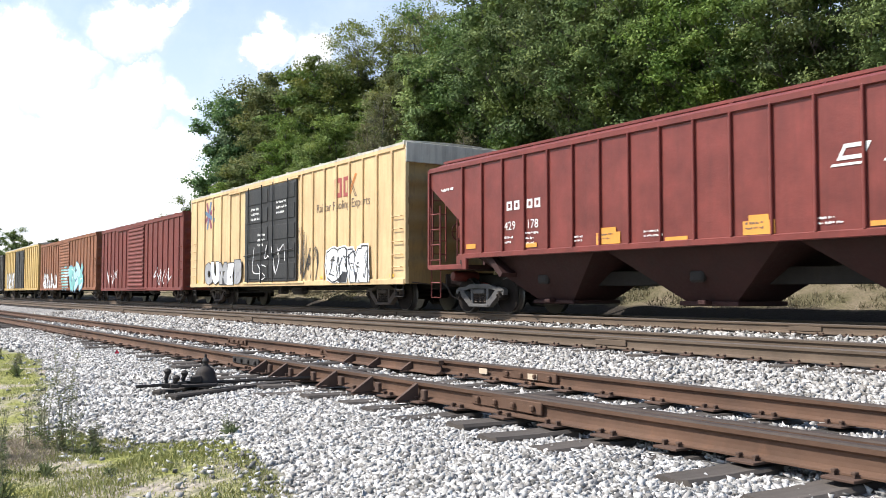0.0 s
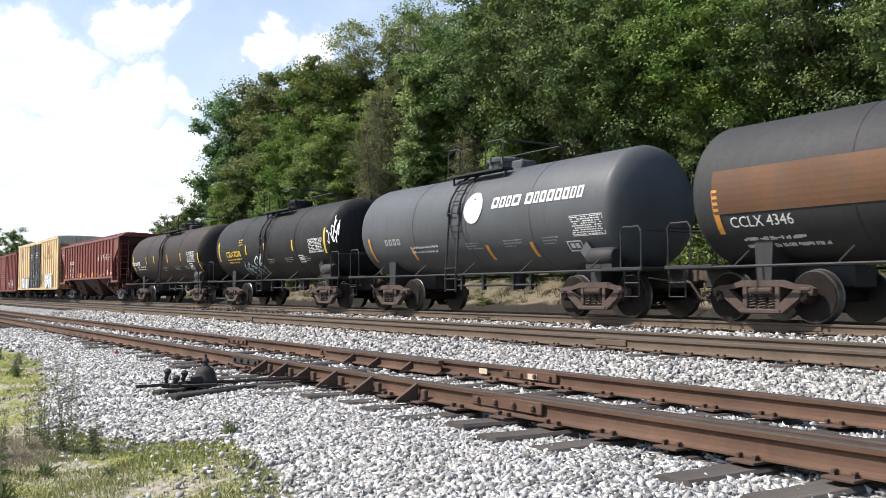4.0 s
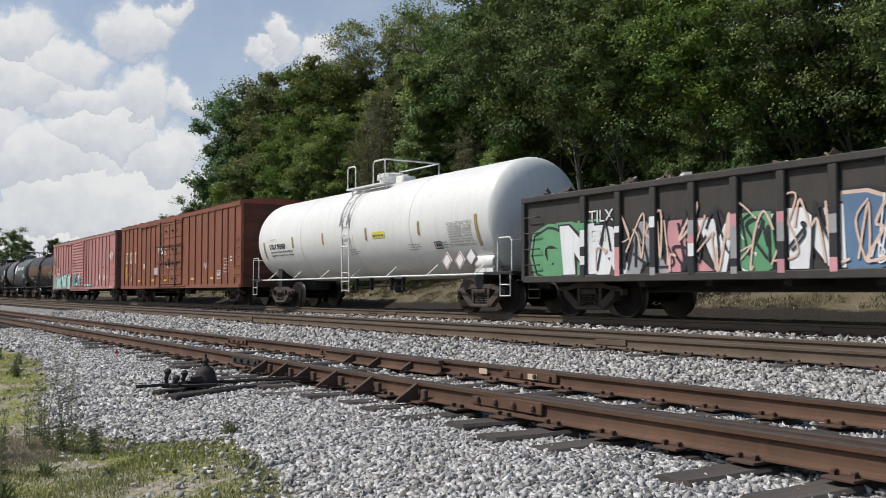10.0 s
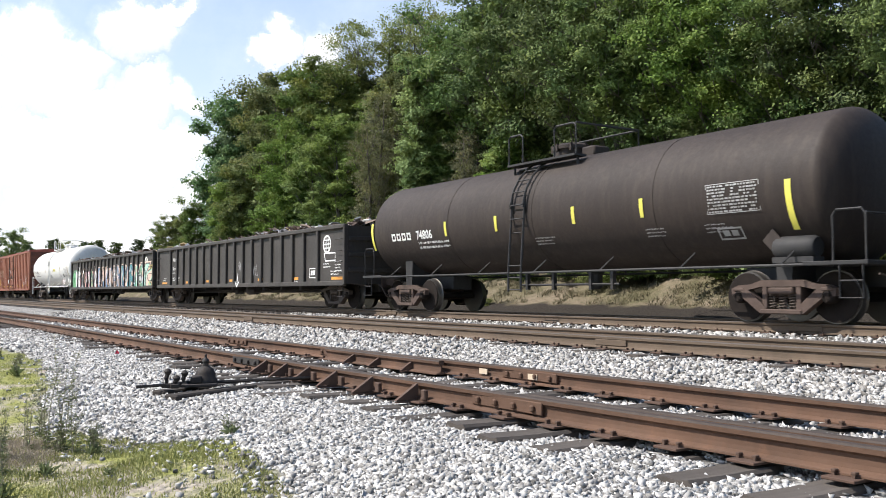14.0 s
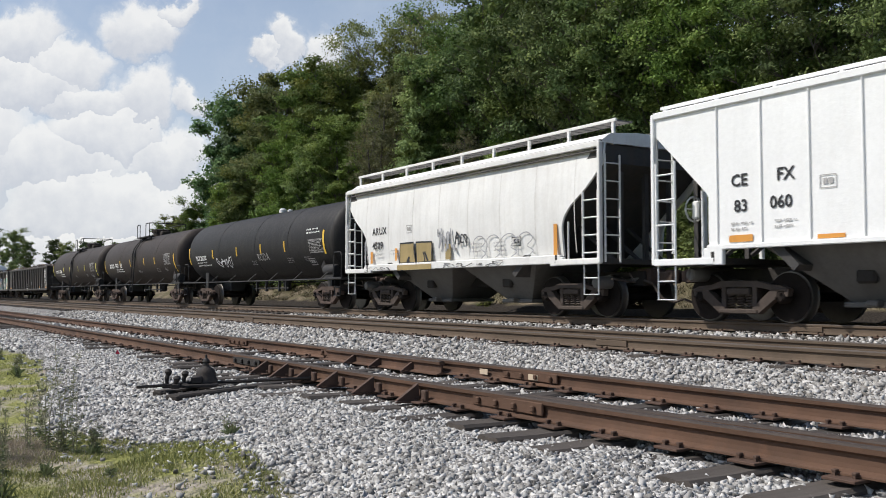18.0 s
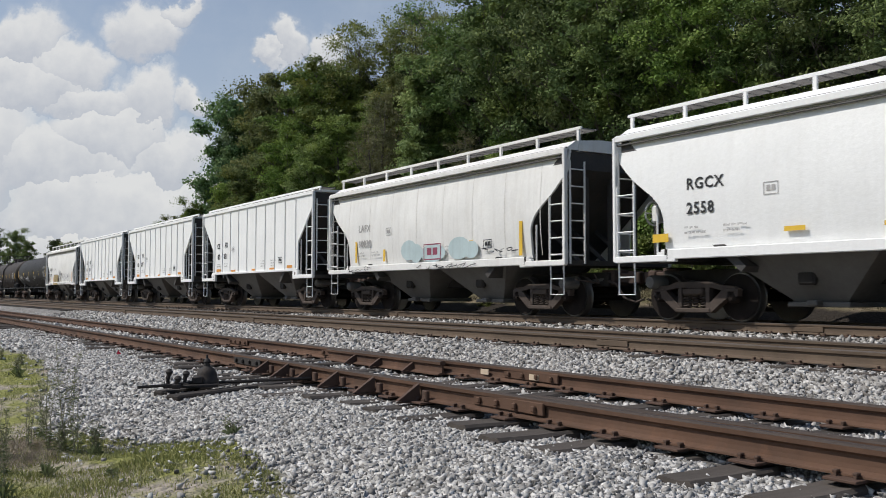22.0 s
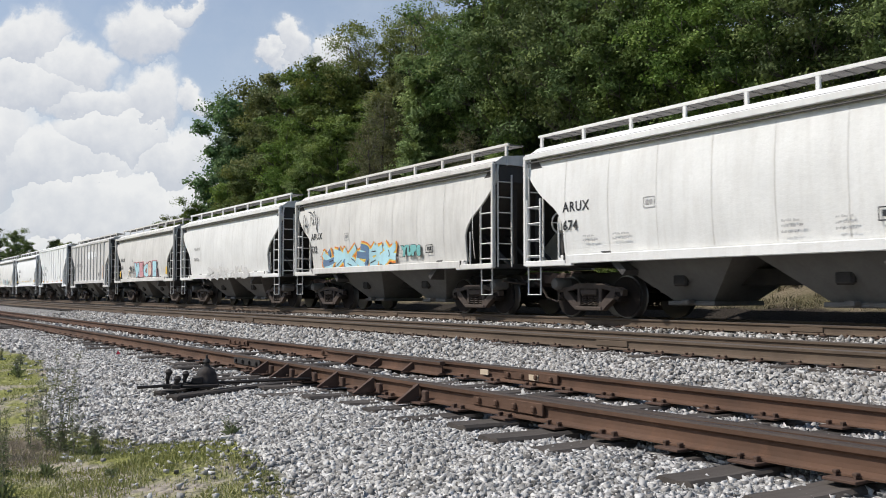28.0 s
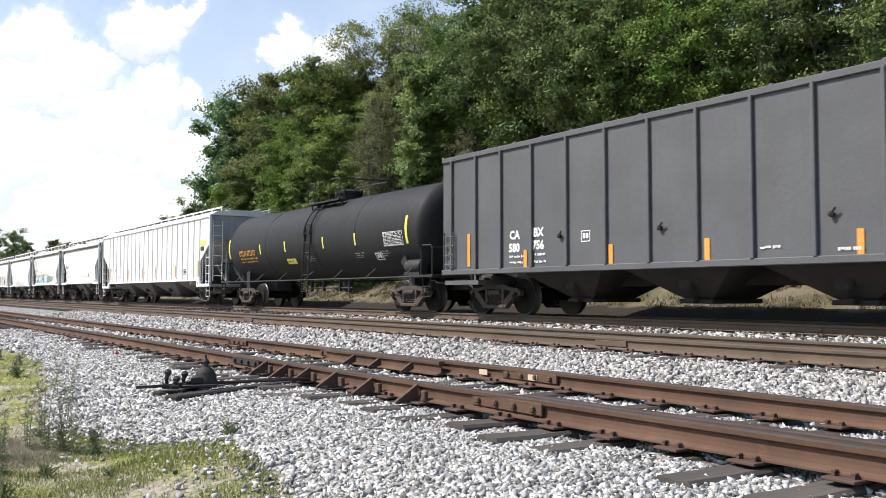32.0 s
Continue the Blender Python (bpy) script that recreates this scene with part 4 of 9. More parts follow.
def boxcar(name, label, x0, x1, top, sill, mat, roof_mat, end_mat, doors, posts, post_w=0.09, post_d=0.05, belly=0.0, truck="cast", trim=None, peak=0.14, fascia=0.0):
    """doors: (from, to, kind); posts: places of the outside posts along the car."""
    car, half = new_car(name, label, "boxcar", x0, x1, truck, 2.15)
    trim = trim or mat
    for s in (-1, 1):
        g = Geo()
        y0, y1 = sorted((s * HW, s * (HW - 0.06)))
        g.box(-half, half, y0, y1, sill, top)
        g.box(-half, half, s * (HW + 0.012) - 0.03, s * (HW + 0.012) + 0.03, top - 0.13, top + 0.0, 0.012)
        g.box(-half, half, s * (HW + 0.01) - 0.035, s * (HW + 0.01) + 0.035, sill - 0.02, sill + 0.14, 0.012)
        if belly:
            a, b = doors[0][0] - 1.2, doors[-1][1] + 1.2
            g.prism([(a - 0.6, sill), (a, sill - belly), (b, sill - belly), (b + 0.5, sill)], y0, y1)
        part("side_wall", g.mesh("side_wall", mat), car)
        pm = shared(("post", mat, post_w, post_d, sill, top), lambda: Geo().box(-post_w / 2, post_w / 2, -post_d, 0.01, sill + 0.12, top - 0.12, 0.014).mesh("post", mat))
        for x in posts:
            part("post", pm, car, "", Matrix.Translation((x, s * HW, 0)) @ Matrix.Rotation(0 if s < 0 else math.pi, 4, "Z"))
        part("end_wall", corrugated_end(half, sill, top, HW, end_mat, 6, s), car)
        corner_posts(car, half, sill, top, HW, mat, s)
    part("roof", box_roof(half, top, HW, roof_mat, peak), car)
    if fascia:
        for s in (-1, 1):
            x = s * (half + 0.09)
            part("end_fascia", Geo().box(x - 0.03, x + 0.03, -HW - 0.02, HW + 0.02, top - fascia, top + 0.05, 0.012).mesh("end_fascia", roof_mat), car, "pale flat panel across the top of the end")
    underframe(car, half)
    f = Geo().box(-half + 0.02, half - 0.02, -HW + 0.08, HW - 0.08, sill + 0.1, sill + 0.22)
    part("floor", f.mesh("floor", "under"), car)
    for a, b, kind in doors:
        box_door(car, a, b, sill, top, kind, mat)
    for s in (-1, 1):
        x = half - 0.62 if s > 0 else -half + 0.12
        for i in range(5):
            grab(car, trim, x, 0.5, -HW - 0.075, 1.25 + 0.36 * i)
        step_iron(car, "under", x + 0.05, -HW + 0.05, 0.42, sill + 0.02)
    return car, half


def box_door(car, a, b, sill, top, kind, mat):
    y = -HW
    z0, z1 = sill + 0.16, top - 0.24
    g = Geo()
    if kind == "ridged":
        n = 15
        poly = [(y + 0.0, z1), (y + 0.0, z0), (y - 0.05, z0)]
        st = (z1 - z0) / n
        for i in range(n):
            z = z0 + st * i
            poly += [(y - 0.05, z + st * 0.18), (y - 0.088, z + st * 0.36), (y - 0.088, z + st * 0.66), (y - 0.05, z + st * 0.84)]
        poly.append((y - 0.05, z1))
        g.extrude(poly, a, b)
        d = part("door", g.mesh("door", mat), car)
    elif kind == "plug":
        g.box(a, b, y - 0.07, y, z0, z1, 0.015)
        d = part("door", g.mesh("door", mat), car)
        for i in range(1, 4):
            x = a + (b - a) * i / 4
            part("door_rib", Geo().box(x - 0.03, x + 0.03, y - 0.1, y - 0.068, z0 + 0.1, z1 - 0.1, 0.008).mesh("door_rib", mat), d)
        for z in (z0 + 0.05, z0 + 0.45, z0 + 0.75, z0 + 1.5, z0 + 2.3, z1 - 0.06):
            part("door_rib", Geo().box(a + 0.05, b - 0.05, y - 0.095, y - 0.068, z - 0.03, z + 0.03, 0.008).mesh("door_rib", mat), d)
        for x in (a + 0.55, a + 1.45, b - 1.3, b - 0.75):
            k = Geo()
            for z in (z0 + 0.3, z0 + 1.0, z0 + 1.7, z1 - 0.4):
                k.box(x - 0.07, x + 0.07, y - 0.15, y - 0.09, z - 0.04, z + 0.04, 0.012)
            part("rod_bracket", k.mesh("rod_bracket", "cast_rust"), d)
        r = Geo()
        for x in (a + 0.55, b - 0.75):
            r.tube([(x, y - 0.13, z0 - 0.1), (x, y - 0.13, z1 + 0.1)], 0.03, 6)
        r.tube([(a - 0.1, y - 0.13, z0 + 1.1), (b + 0.05, y - 0.13, z0 + 1.1)], 0.028, 6)
        r.tube([(a - 0.1, y - 0.13, z0 + 1.9), (b + 0.05, y - 0.13, z0 + 1.9)], 0.028, 6)
        r.box((a + b) / 2 - 0.12, (a + b) / 2 + 0.12, y - 0.15, y - 0.09, z0 + 0.95, z0 + 1.25, 0.02)
        part("lock_rod", r.mesh("lock_rod", "cast"), d)
    else:
        w = (b - a) / 2
        for j in range(2):
            g = Geo()
            xa = a + j * w + 0.01
            xb = xa + w - 0.02
            g.box(xa, xb, y - 0.075, y, z0, z1, 0.015)
            d = part("door", g.mesh("door", kind), car, "black sliding plug door")
            for i in range(5):
                z = z0 + (z1 - z0) * i / 5
                part("door_panel", Geo().box(xa + 0.10, xb - 0.10, y - 0.10, y - 0.073, z + 0.10, z + (z1 - z0) / 5 - 0.08, 0.01).mesh("door_panel", kind), d)
            r = Geo()
            for x in (xa + 0.2 * w, xa + 0.75 * w):
                r.tube([(x, y - 0.14, z0 - 0.05), (x, y - 0.14, z1 + 0.08)], 0.02, 6)
            r.tube([(xa + 0.1, y - 0.15, z0 + 1.0), (xb - 0.1, y - 0.15, z0 + 1.12)], 0.018, 6)
            part("lock_rod", r.mesh("lock_rod", kind), d)
    t = Geo().box(a - (b - a) * 0.9 if kind in ("ridged", "plug") else a - 1.9, b + 0.1, y - 0.07, y, z1 + 0.03, z1 + 0.10, 0.01)
    part("door_track", t.mesh("door_track", mat), car)
    t = Geo().box(a - 0.1, b + 0.6, y - 0.08, y, z0 - 0.10, z0 - 0.03, 0.01)
    part("door_track", t.mesh("door_track", mat), car)
    return d


# ---------------------------------------------------------------- tank cars
def tank_car(name, label, x0, x1, zc, rad, shell_in, mat, truck="cast_rust", frame_mat="tank_char", dome="box", rail_mat=None, band=True, ladder_x=0.0, platform=1.6, shift=-0.28, trim=0.09):
    """zc, rad: the shell's axis and radius; shell_in: how far the shell's straight part starts from the car's ends."""
    rad, zc = rad - trim * 0.7, zc - trim * 0.3
    car, half = new_car(name, label, "tank car", x0, x1, truck, 1.87)
    rail_mat = rail_mat or frame_mat
    sh = half - shell_in
    prof = []
    for i in range(13):
        a = math.pi / 2 * i / 12
        prof.append((-sh - 0.22 - 0.46 * math.cos(a) ** 1.15, max(0.001, rad * math.sin(a) ** 0.72)))
    for q in (-sh * 0.5, -0.001, sh * 0.5):
        prof.append((q, rad))
    prof += [(-a, r) for a, r in prof[:13][::-1]]
    g = Geo().lathe(prof, 48, "x", (shift, 0, zc))
    part("shell", g.mesh("shell", mat, smooth=True, angle=30), car)
    if band:
        for x in (-sh * 0.52, sh * 0.5, ladder_x + 0.45):
            b = Geo()
            b.lathe([(x - 0.02, rad - 0.01), (x - 0.02, rad + 0.008), (x + 0.02, rad + 0.008), (x + 0.02, rad - 0.01)], 48, "x", (0, 0, zc))
            part("weld_seam", b.mesh("weld_seam", mat, smooth=True), car)
    for s in (-1, 1):
        u = Geo()
        xe = s * half
        u.box(min(xe, xe - s * 3.2), max(xe, xe - s * 3.2), -0.32, 0.32, 0.62, 1.0, 0.02)
        u.prism([(xe - s * 1.87 - 0.15, 0.74), (xe - s * 1.87 + 0.15, 0.74), (xe - s * 1.87 + 0.2, zc - rad * 0.62), (xe - s * 1.87 - 0.2, zc - rad * 0.62)], -rad * 0.72, rad * 0.72)
        part("saddle", u.mesh("saddle", frame_mat), car)
        p = Geo()
        p.box(min(xe, xe - s * 1.15), max(xe, xe - s * 1.15), -1.5, 1.5, 0.97, 1.04, 0.01)
        part("end_platform", p.mesh("end_platform", frame_mat), car)
        h = Geo()
        for y in (-1.45, 1.45):
            h.tube([(xe - s * 0.05, y, 0.95), (xe - s * 0.05, y, 1.75), (xe - s * 0.12, y, 1.85), (xe - s * 0.55, y, 1.85), (xe - s * 0.62, y, 1.75), (xe - s * 0.62, y, 0.95)], 0.022, 6)
        h.tube([(xe - s * 0.05, -1.45, 1.78), (xe - s * 0.05, 1.45, 1.78)], 0.022, 6)
        part("end_handrail", h.mesh("end_handrail", rail_mat), car)
        step_iron(car, rail_mat, xe - s * 0.1 if s < 0 else xe - 0.5, -1.47, 0.45, 0.99)
    r = Geo()
    for y in (-1.47, 1.47):
        r.tube([(-half + 0.6, y, 0.99), (half - 0.6, y, 0.99)], 0.028, 6)
        n = int(half * 2 / 2.6)
        for i in range(n + 1):
            x = -half + 1.6 + (2 * half - 3.2) * i / n
            r.tube([(x, y, 0.99), (x + 0.12, y * 0.80, 1.28)], 0.02, 5)
    part("side_handrail", r.mesh("side_handrail", rail_mat), car)
    o = Geo()
    o.lathe([(zc - rad - 0.42, 0.10), (zc - rad - 0.36, 0.16), (zc - rad - 0.1, 0.16), (zc - rad + 0.1, 0.3)], 14, "z", (0.5, 0, 0))
    o.tube([(-1.6, -0.5, 0.72), (1.8, -0.5, 0.72)], 0.03, 6)
    for x in (-1.4, -0.4, 0.9, 1.6):
        o.box(x - 0.04, x + 0.04, -0.55, -0.45, 0.6, 1.05)
    part("bottom_outlet", o.mesh("bottom_outlet", frame_mat), car)
    b = Geo()
    b.lathe([(-0.42, 0.001), (-0.40, 0.16), (-0.34, 0.2), (0.34, 0.2), (0.40, 0.16), (0.42, 0.001)], 16, "x", (half - 1.55, -1.05, 1.3))
    b.box(half - 1.95, half - 1.15, -1.2, -0.9, 1.04, 1.14)
    part("brake_reservoir", b.mesh("brake_reservoir", rail_mat, smooth=True), car)
    k = Geo()
    px = half - 1.87
    k.prism([(px - 0.30, 1.44), (px - 0.10, 1.24), (px + 0.10, 1.44), (px - 0.10, 1.64)], -rad * 0.84 - 0.02, -rad * 0.84)
    part("placard_holder", k.mesh("placard_holder", mat), car)
    if not dome:
        v = Geo()
        for vx, vr, vh in ((0.0, 0.15, 0.2), (0.7, 0.1, 0.1)):
            v.lathe([(zc + rad - 0.05, vr), (zc + rad + vh * 0.7, vr), (zc + rad + vh, vr * 0.6), (zc + rad + vh, 0.001)], 12, "z", (vx, 0, 0))
        part("top_vent", v.mesh("top_vent", "tank_white", smooth=True, angle=40), car, "pale vent caps on the tank's crown")
        return car, half, (zc, rad)
    # ladder up the shell
    la = Geo()
    for x in (ladder_x - 0.24, ladder_x + 0.24):
        pts = [(x, -1.5, 0.55), (x, -1.5, 1.0)]
        for i in range(9):
            a = radians(200 - 14.5 * i)
            pts.append((x, (rad + 0.09) * math.cos(a), zc + (rad + 0.09) * -math.sin(a) if a > math.pi else zc + (rad + 0.09) * math.sin(a)))
        la.tube(pts, 0.028, 5)
    for i in range(11):
        if i < 3:
            y, z = -1.5, 0.6 + 0.28 * i
        else:
            a = radians(198 - 13.0 * (i - 3))
            y, z = (rad + 0.09) * math.cos(a), zc + (rad + 0.09) * math.sin(a)
        la.tube([(ladder_x - 0.24, y, z), (ladder_x + 0.24, y, z)], 0.016, 5)
    part("ladder", la.mesh("ladder", rail_mat), car)
    # top platform, rails and manway
    zt = zc + rad
    for y in (-0.85, 0.85):
        pf = Geo()
        pf.box(ladder_x - platform * 0.55, ladder_x + platform, y - 0.18, y + 0.18, zt - 0.13, zt - 0.08)
        for x in (ladder_x - platform * 0.5, ladder_x + platform * 0.95):
            pf.tube([(x, y, zt - 0.4), (x, y, zt - 0.1)], 0.03, 5)
        part("top_platform", pf.mesh("top_platform", rail_mat), car)
    hr = Geo()
    a, b2, hgt = ladder_x - platform * 0.55, ladder_x + platform, 0.62
    for xa, xb in ((a, a + 0.55), (ladder_x + 0.85, b2)):
        hr.tube([(xa, -0.98, zt - 0.1), (xa, -0.98, zt + hgt - 0.06), (xa + 0.08, -0.98, zt + hgt), (xb - 0.08, -0.98, zt + hgt), (xb, -0.98, zt + hgt - 0.06), (xb, -0.98, zt - 0.1)], 0.026, 6)
    hr.tube([(a, 0.98, zt - 0.1), (a, 0.98, zt + hgt), (b2, 0.98, zt + hgt), (b2, 0.98, zt - 0.1)], 0.026, 6)
    hr.tube([(b2, -0.98, zt + hgt), (b2, 0.98, zt + hgt)], 0.026, 6)
    part("top_handrail", hr.mesh("top_handrail", rail_mat), car)
    dm = Geo()
    cx = ladder_x + 0.36
    dm.lathe([(zt - 0.12, 0.42), (zt + 0.22, 0.42), (zt + 0.22, 0.48), (zt + 0.30, 0.48), (zt + 0.36, 0.36), (zt + 0.38, 0.001)], 20, "z", (cx, 0, 0))
    for i in range(8):
        t = i * math.pi / 4
        dm.box(cx + 0.47 * math.cos(t) - 0.03, cx + 0.47 * math.cos(t) + 0.03, 0.47 * math.sin(t) - 0.03, 0.47 * math.sin(t) + 0.03, zt + 0.16, zt + 0.34)
    if dome == "box":
        dm.box(cx + 0.6, cx + 1.05, -0.25, 0.25, zt - 0.1, zt + 0.2, 0.04)
    part("manway", dm.mesh("manway", mat, smooth=True, angle=40), car)
    return car, half, (zc, rad)


# ---------------------------------------------------------------- covered hoppers
# the rounded end cut-out: depth below its start, and inset
ROUND = ((0.0, 0.0), (0.2, 0.19), (0.38, 0.38), (0.52, 0.58), (0.66, 0.78), (0.8, 0.91), (0.9, 0.97), (1.0, 1.0))


def hopper_side(half, zs, zt, cut, top, hw, s, bulge, round_cut):
    """One side sheet with its end cut-outs; cut: (inset, knee height, start height)."""
    inset, knee, start = cut
    rows = 26
    g = Geo()
    zz = [zs + (top - zs) * i / rows for i in range(rows + 1)]

    def edge(z):
        if inset <= 0 or z >= start:
            return half
        if round_cut:
            t = min(1.0, (start - z) / (start - knee))
            for (ta, ka), (tb, kb) in zip(ROUND, ROUND[1:]):
                if t <= tb:
                    return half - inset * (ka + (kb - ka) * (t - ta) / (tb - ta))
        if z <= knee:
            return half - inset
        return half - inset * (start - z) / (start - knee)

    def yy(z):
        t = (z - zs) / (top - zs)
        return hw - bulge * (2 * t - 0.9) ** 2

    v = []
    for off in (0.0, 0.05):
        for z in zz:
            e = edge(z)
            for x in (-e, -e * 0.33, e * 0.33, e):
                v.append((x, s * (yy(z) - off), z))
    f = []
    n = len(zz)
    for i in range(rows):
        for j in range(3):
            a = i * 4 + j
            q = (a, a + 1, a + 5, a + 4)
            f.append(q if s < 0 else q[::-1])
            b = a + n * 4
            q = (b + 4, b + 5, b + 1, b)
            f.append(q if s < 0 else q[::-1])
        for j in (0, 3):
            a = i * 4 + j
            f.append((a, a + 4, a + 4 + n * 4, a + n * 4))
    for i in (0, rows):
        for j in range(3):
            a = i * 4 + j
            f.append((a, a + 1, a + 1 + n * 4, a + n * 4))
    g.add(v, f)
    return g, edge, yy


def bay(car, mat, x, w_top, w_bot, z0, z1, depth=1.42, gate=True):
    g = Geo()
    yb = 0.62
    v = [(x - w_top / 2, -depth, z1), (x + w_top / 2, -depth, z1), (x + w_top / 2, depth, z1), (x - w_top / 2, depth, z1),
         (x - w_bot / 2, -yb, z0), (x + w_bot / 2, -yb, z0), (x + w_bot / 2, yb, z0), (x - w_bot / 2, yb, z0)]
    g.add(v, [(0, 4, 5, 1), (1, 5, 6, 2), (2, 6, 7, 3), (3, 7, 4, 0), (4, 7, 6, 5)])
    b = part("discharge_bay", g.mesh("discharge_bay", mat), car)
    if gate:
        q = Geo()
        q.box(x - w_bot / 2 - 0.12, x + w_bot / 2 + 0.12, -yb - 0.12, yb + 0.12, z0 - 0.07, z0 + 0.02, 0.015)
        q.box(x - 0.1, x + 0.1, -yb - 0.3, -yb - 0.1, z0 - 0.05, z0 + 0.05, 0.02)
        part("outlet_gate", q.mesh("outlet_gate", mat), b)
        h = Geo()
        zm = z0 + (z1 - z0) * 0.45
        ym = -yb - (depth - yb) * 0.45
        h.box(x - 0.17, x + 0.17, ym - 0.09, ym + 0.05, zm - 0.12, zm + 0.12, 0.04)
        part("vibrator_bracket", h.mesh("vibrator_bracket", "under"), b)


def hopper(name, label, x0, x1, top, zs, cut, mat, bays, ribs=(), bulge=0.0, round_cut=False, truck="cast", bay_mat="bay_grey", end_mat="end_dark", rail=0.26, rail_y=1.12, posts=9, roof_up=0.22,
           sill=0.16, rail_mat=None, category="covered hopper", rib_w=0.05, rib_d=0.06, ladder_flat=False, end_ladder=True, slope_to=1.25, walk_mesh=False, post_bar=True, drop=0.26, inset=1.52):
    car, half = new_car(name, label, category, x0, x1, truck, inset)
    rail_mat = rail_mat or mat
    cutx = cut[0]
    for s in (-1, 1):
        g, edge, yy = hopper_side(half, zs, 0, cut, top, HW, s, bulge, round_cut)
        part("side_sheet", g.mesh("side_sheet", mat, smooth=True, angle=25), car)
        if ribs:
            pm = shared(("rib", mat, zs, top, rib_w, rib_d), lambda: Geo().box(-rib_w / 2, rib_w / 2, -rib_d, 0.01, zs + 0.02, top - 0.06, 0.012).mesh("rib", mat))
            for x in ribs:
                part("rib", pm, car, "", Matrix.Translation((x, s * HW, 0)) @ Matrix.Rotation(0 if s < 0 else math.pi, 4, "Z"))
        q = Geo()
        e = half - max(0.0, cutx)
        q.box(-e - 0.02, e + 0.02, s * HW - 0.05, s * HW + 0.05, zs - sill, zs + 0.03, 0.015)
        q.box(-half, half, s * (HW + 0.0) - 0.05, s * (HW + 0.0) + 0.035, top - 0.10, top + 0.03, 0.015)
        part("side_sill", q.mesh("side_sill", mat), car)
        if cutx > 0:
            for w in (-1, 1):
                ec = Geo()
                xa, xb = sorted((w * half, w * (half - cutx - 0.15)))
                ec.box(xa, xb, s * HW - 0.06, s * HW + 0.04, zs - sill - drop, zs - sill - drop + 0.13, 0.015)
                bx = w * (half - cutx - 0.12)
                ec.box(bx - 0.22, bx + 0.22, s * HW - 0.05, s * HW + 0.045, zs - sill - drop - 0.01, zs - 0.02, 0.015)
                ends = part("end_sill", ec.mesh("end_sill", mat), car)
                sl = Geo().box(bx - 0.035, bx + 0.035, s * HW - 0.054, s * HW + 0.05, zs - sill - drop + 0.05, zs - sill - drop + 0.23)
                part("slot", sl.mesh("slot", "under"), ends)
                if post_bar:
                    cp = Geo().box(w * half - 0.055, w * half + 0.025, s * HW - 0.06, s * HW + 0.04, zs - sill - drop + 0.02, top, 0.012)
                    part("corner_post", cp.mesh("corner_post", rail_mat), car)
    for w in (-1, 1):
        sl = Geo()
        x_out, x_in = w * (half - 0.08), w * (half - 3.0)
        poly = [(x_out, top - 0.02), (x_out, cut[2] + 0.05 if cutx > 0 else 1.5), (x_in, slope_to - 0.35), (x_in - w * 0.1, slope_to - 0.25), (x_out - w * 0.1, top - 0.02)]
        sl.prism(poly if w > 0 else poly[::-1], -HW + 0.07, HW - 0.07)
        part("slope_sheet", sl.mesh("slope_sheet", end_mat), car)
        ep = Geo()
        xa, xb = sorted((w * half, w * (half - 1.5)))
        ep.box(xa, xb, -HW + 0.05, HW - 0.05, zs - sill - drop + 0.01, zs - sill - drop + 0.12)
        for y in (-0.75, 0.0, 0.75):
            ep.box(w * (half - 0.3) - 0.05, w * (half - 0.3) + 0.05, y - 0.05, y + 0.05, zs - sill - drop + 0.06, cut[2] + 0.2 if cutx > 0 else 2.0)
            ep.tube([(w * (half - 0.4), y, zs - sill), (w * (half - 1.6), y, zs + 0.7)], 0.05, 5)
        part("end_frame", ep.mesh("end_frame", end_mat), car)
        if cutx > 0:
            rs = Geo().lathe([(-0.42, 0.001), (-0.40, 0.11), (-0.34, 0.14), (0.34, 0.14), (0.40, 0.11), (0.42, 0.001)], 14, "y", (w * (half - 0.55), -0.85, zs - sill - 0.42))
            rs.tube([(w * (half - 0.55), -0.5, zs - sill - 0.45), (w * (half - 0.2), -0.3, 0.85), (w * (half - 1.4), -0.6, 0.72)], 0.025, 5)
            part("air_reservoir", rs.mesh("air_reservoir", "bay_grey" if mat != "hopper_red" else mat, smooth=True), car)
            sv = Geo().tube([(w * (half - cutx + 0.18), -HW + 0.05, zs - sill - drop + 0.12), (w * (half - cutx + 0.18), -HW + 0.05, cut[1] + 0.1)], 0.022, 5)
            part("side_strut", sv.mesh("side_strut", rail_mat), car)
            if w < 0:
                bw = Geo()
                ring = [(-half + 0.35, -0.9 + 0.24 * math.cos(k * math.pi / 8), 2.15 + 0.24 * math.sin(k * math.pi / 8)) for k in range(17)]
                bw.tube(ring, 0.02, 5, False)
                for k in range(4):
                    bw.tube([ring[k * 4], (-half + 0.38, -0.9, 2.15)], 0.012, 4)
                bw.box(-half + 0.38, -half + 0.55, -1.02, -0.78, 1.95, 2.3, 0.03)
                part("brake_wheel", bw.mesh("brake_wheel", rail_mat), car)
    rf = Geo()
    poly = [(-HW, top), (-HW * 0.80, top + roof_up * 0.75), (-0.55, top + roof_up), (0.55, top + roof_up), (HW * 0.80, top + roof_up * 0.75), (HW, top)]
    rf.extrude(poly[::-1], -half + 0.02, half - 0.02)
    part("roof", rf.mesh("roof", mat, smooth=True, angle=20), car)
    ht = Geo()
    n = int(half * 2 / 2.4)
    for i in range(n):
        x = -half + 1.2 + (2 * half - 2.4) * (i + 0.5) / n
        ht.box(x - 1.0, x + 1.0, -0.42, 0.42, top + roof_up - 0.02, top + roof_up + 0.12, 0.03)
    part("roof_hatch", ht.mesh("roof_hatch", mat), car)
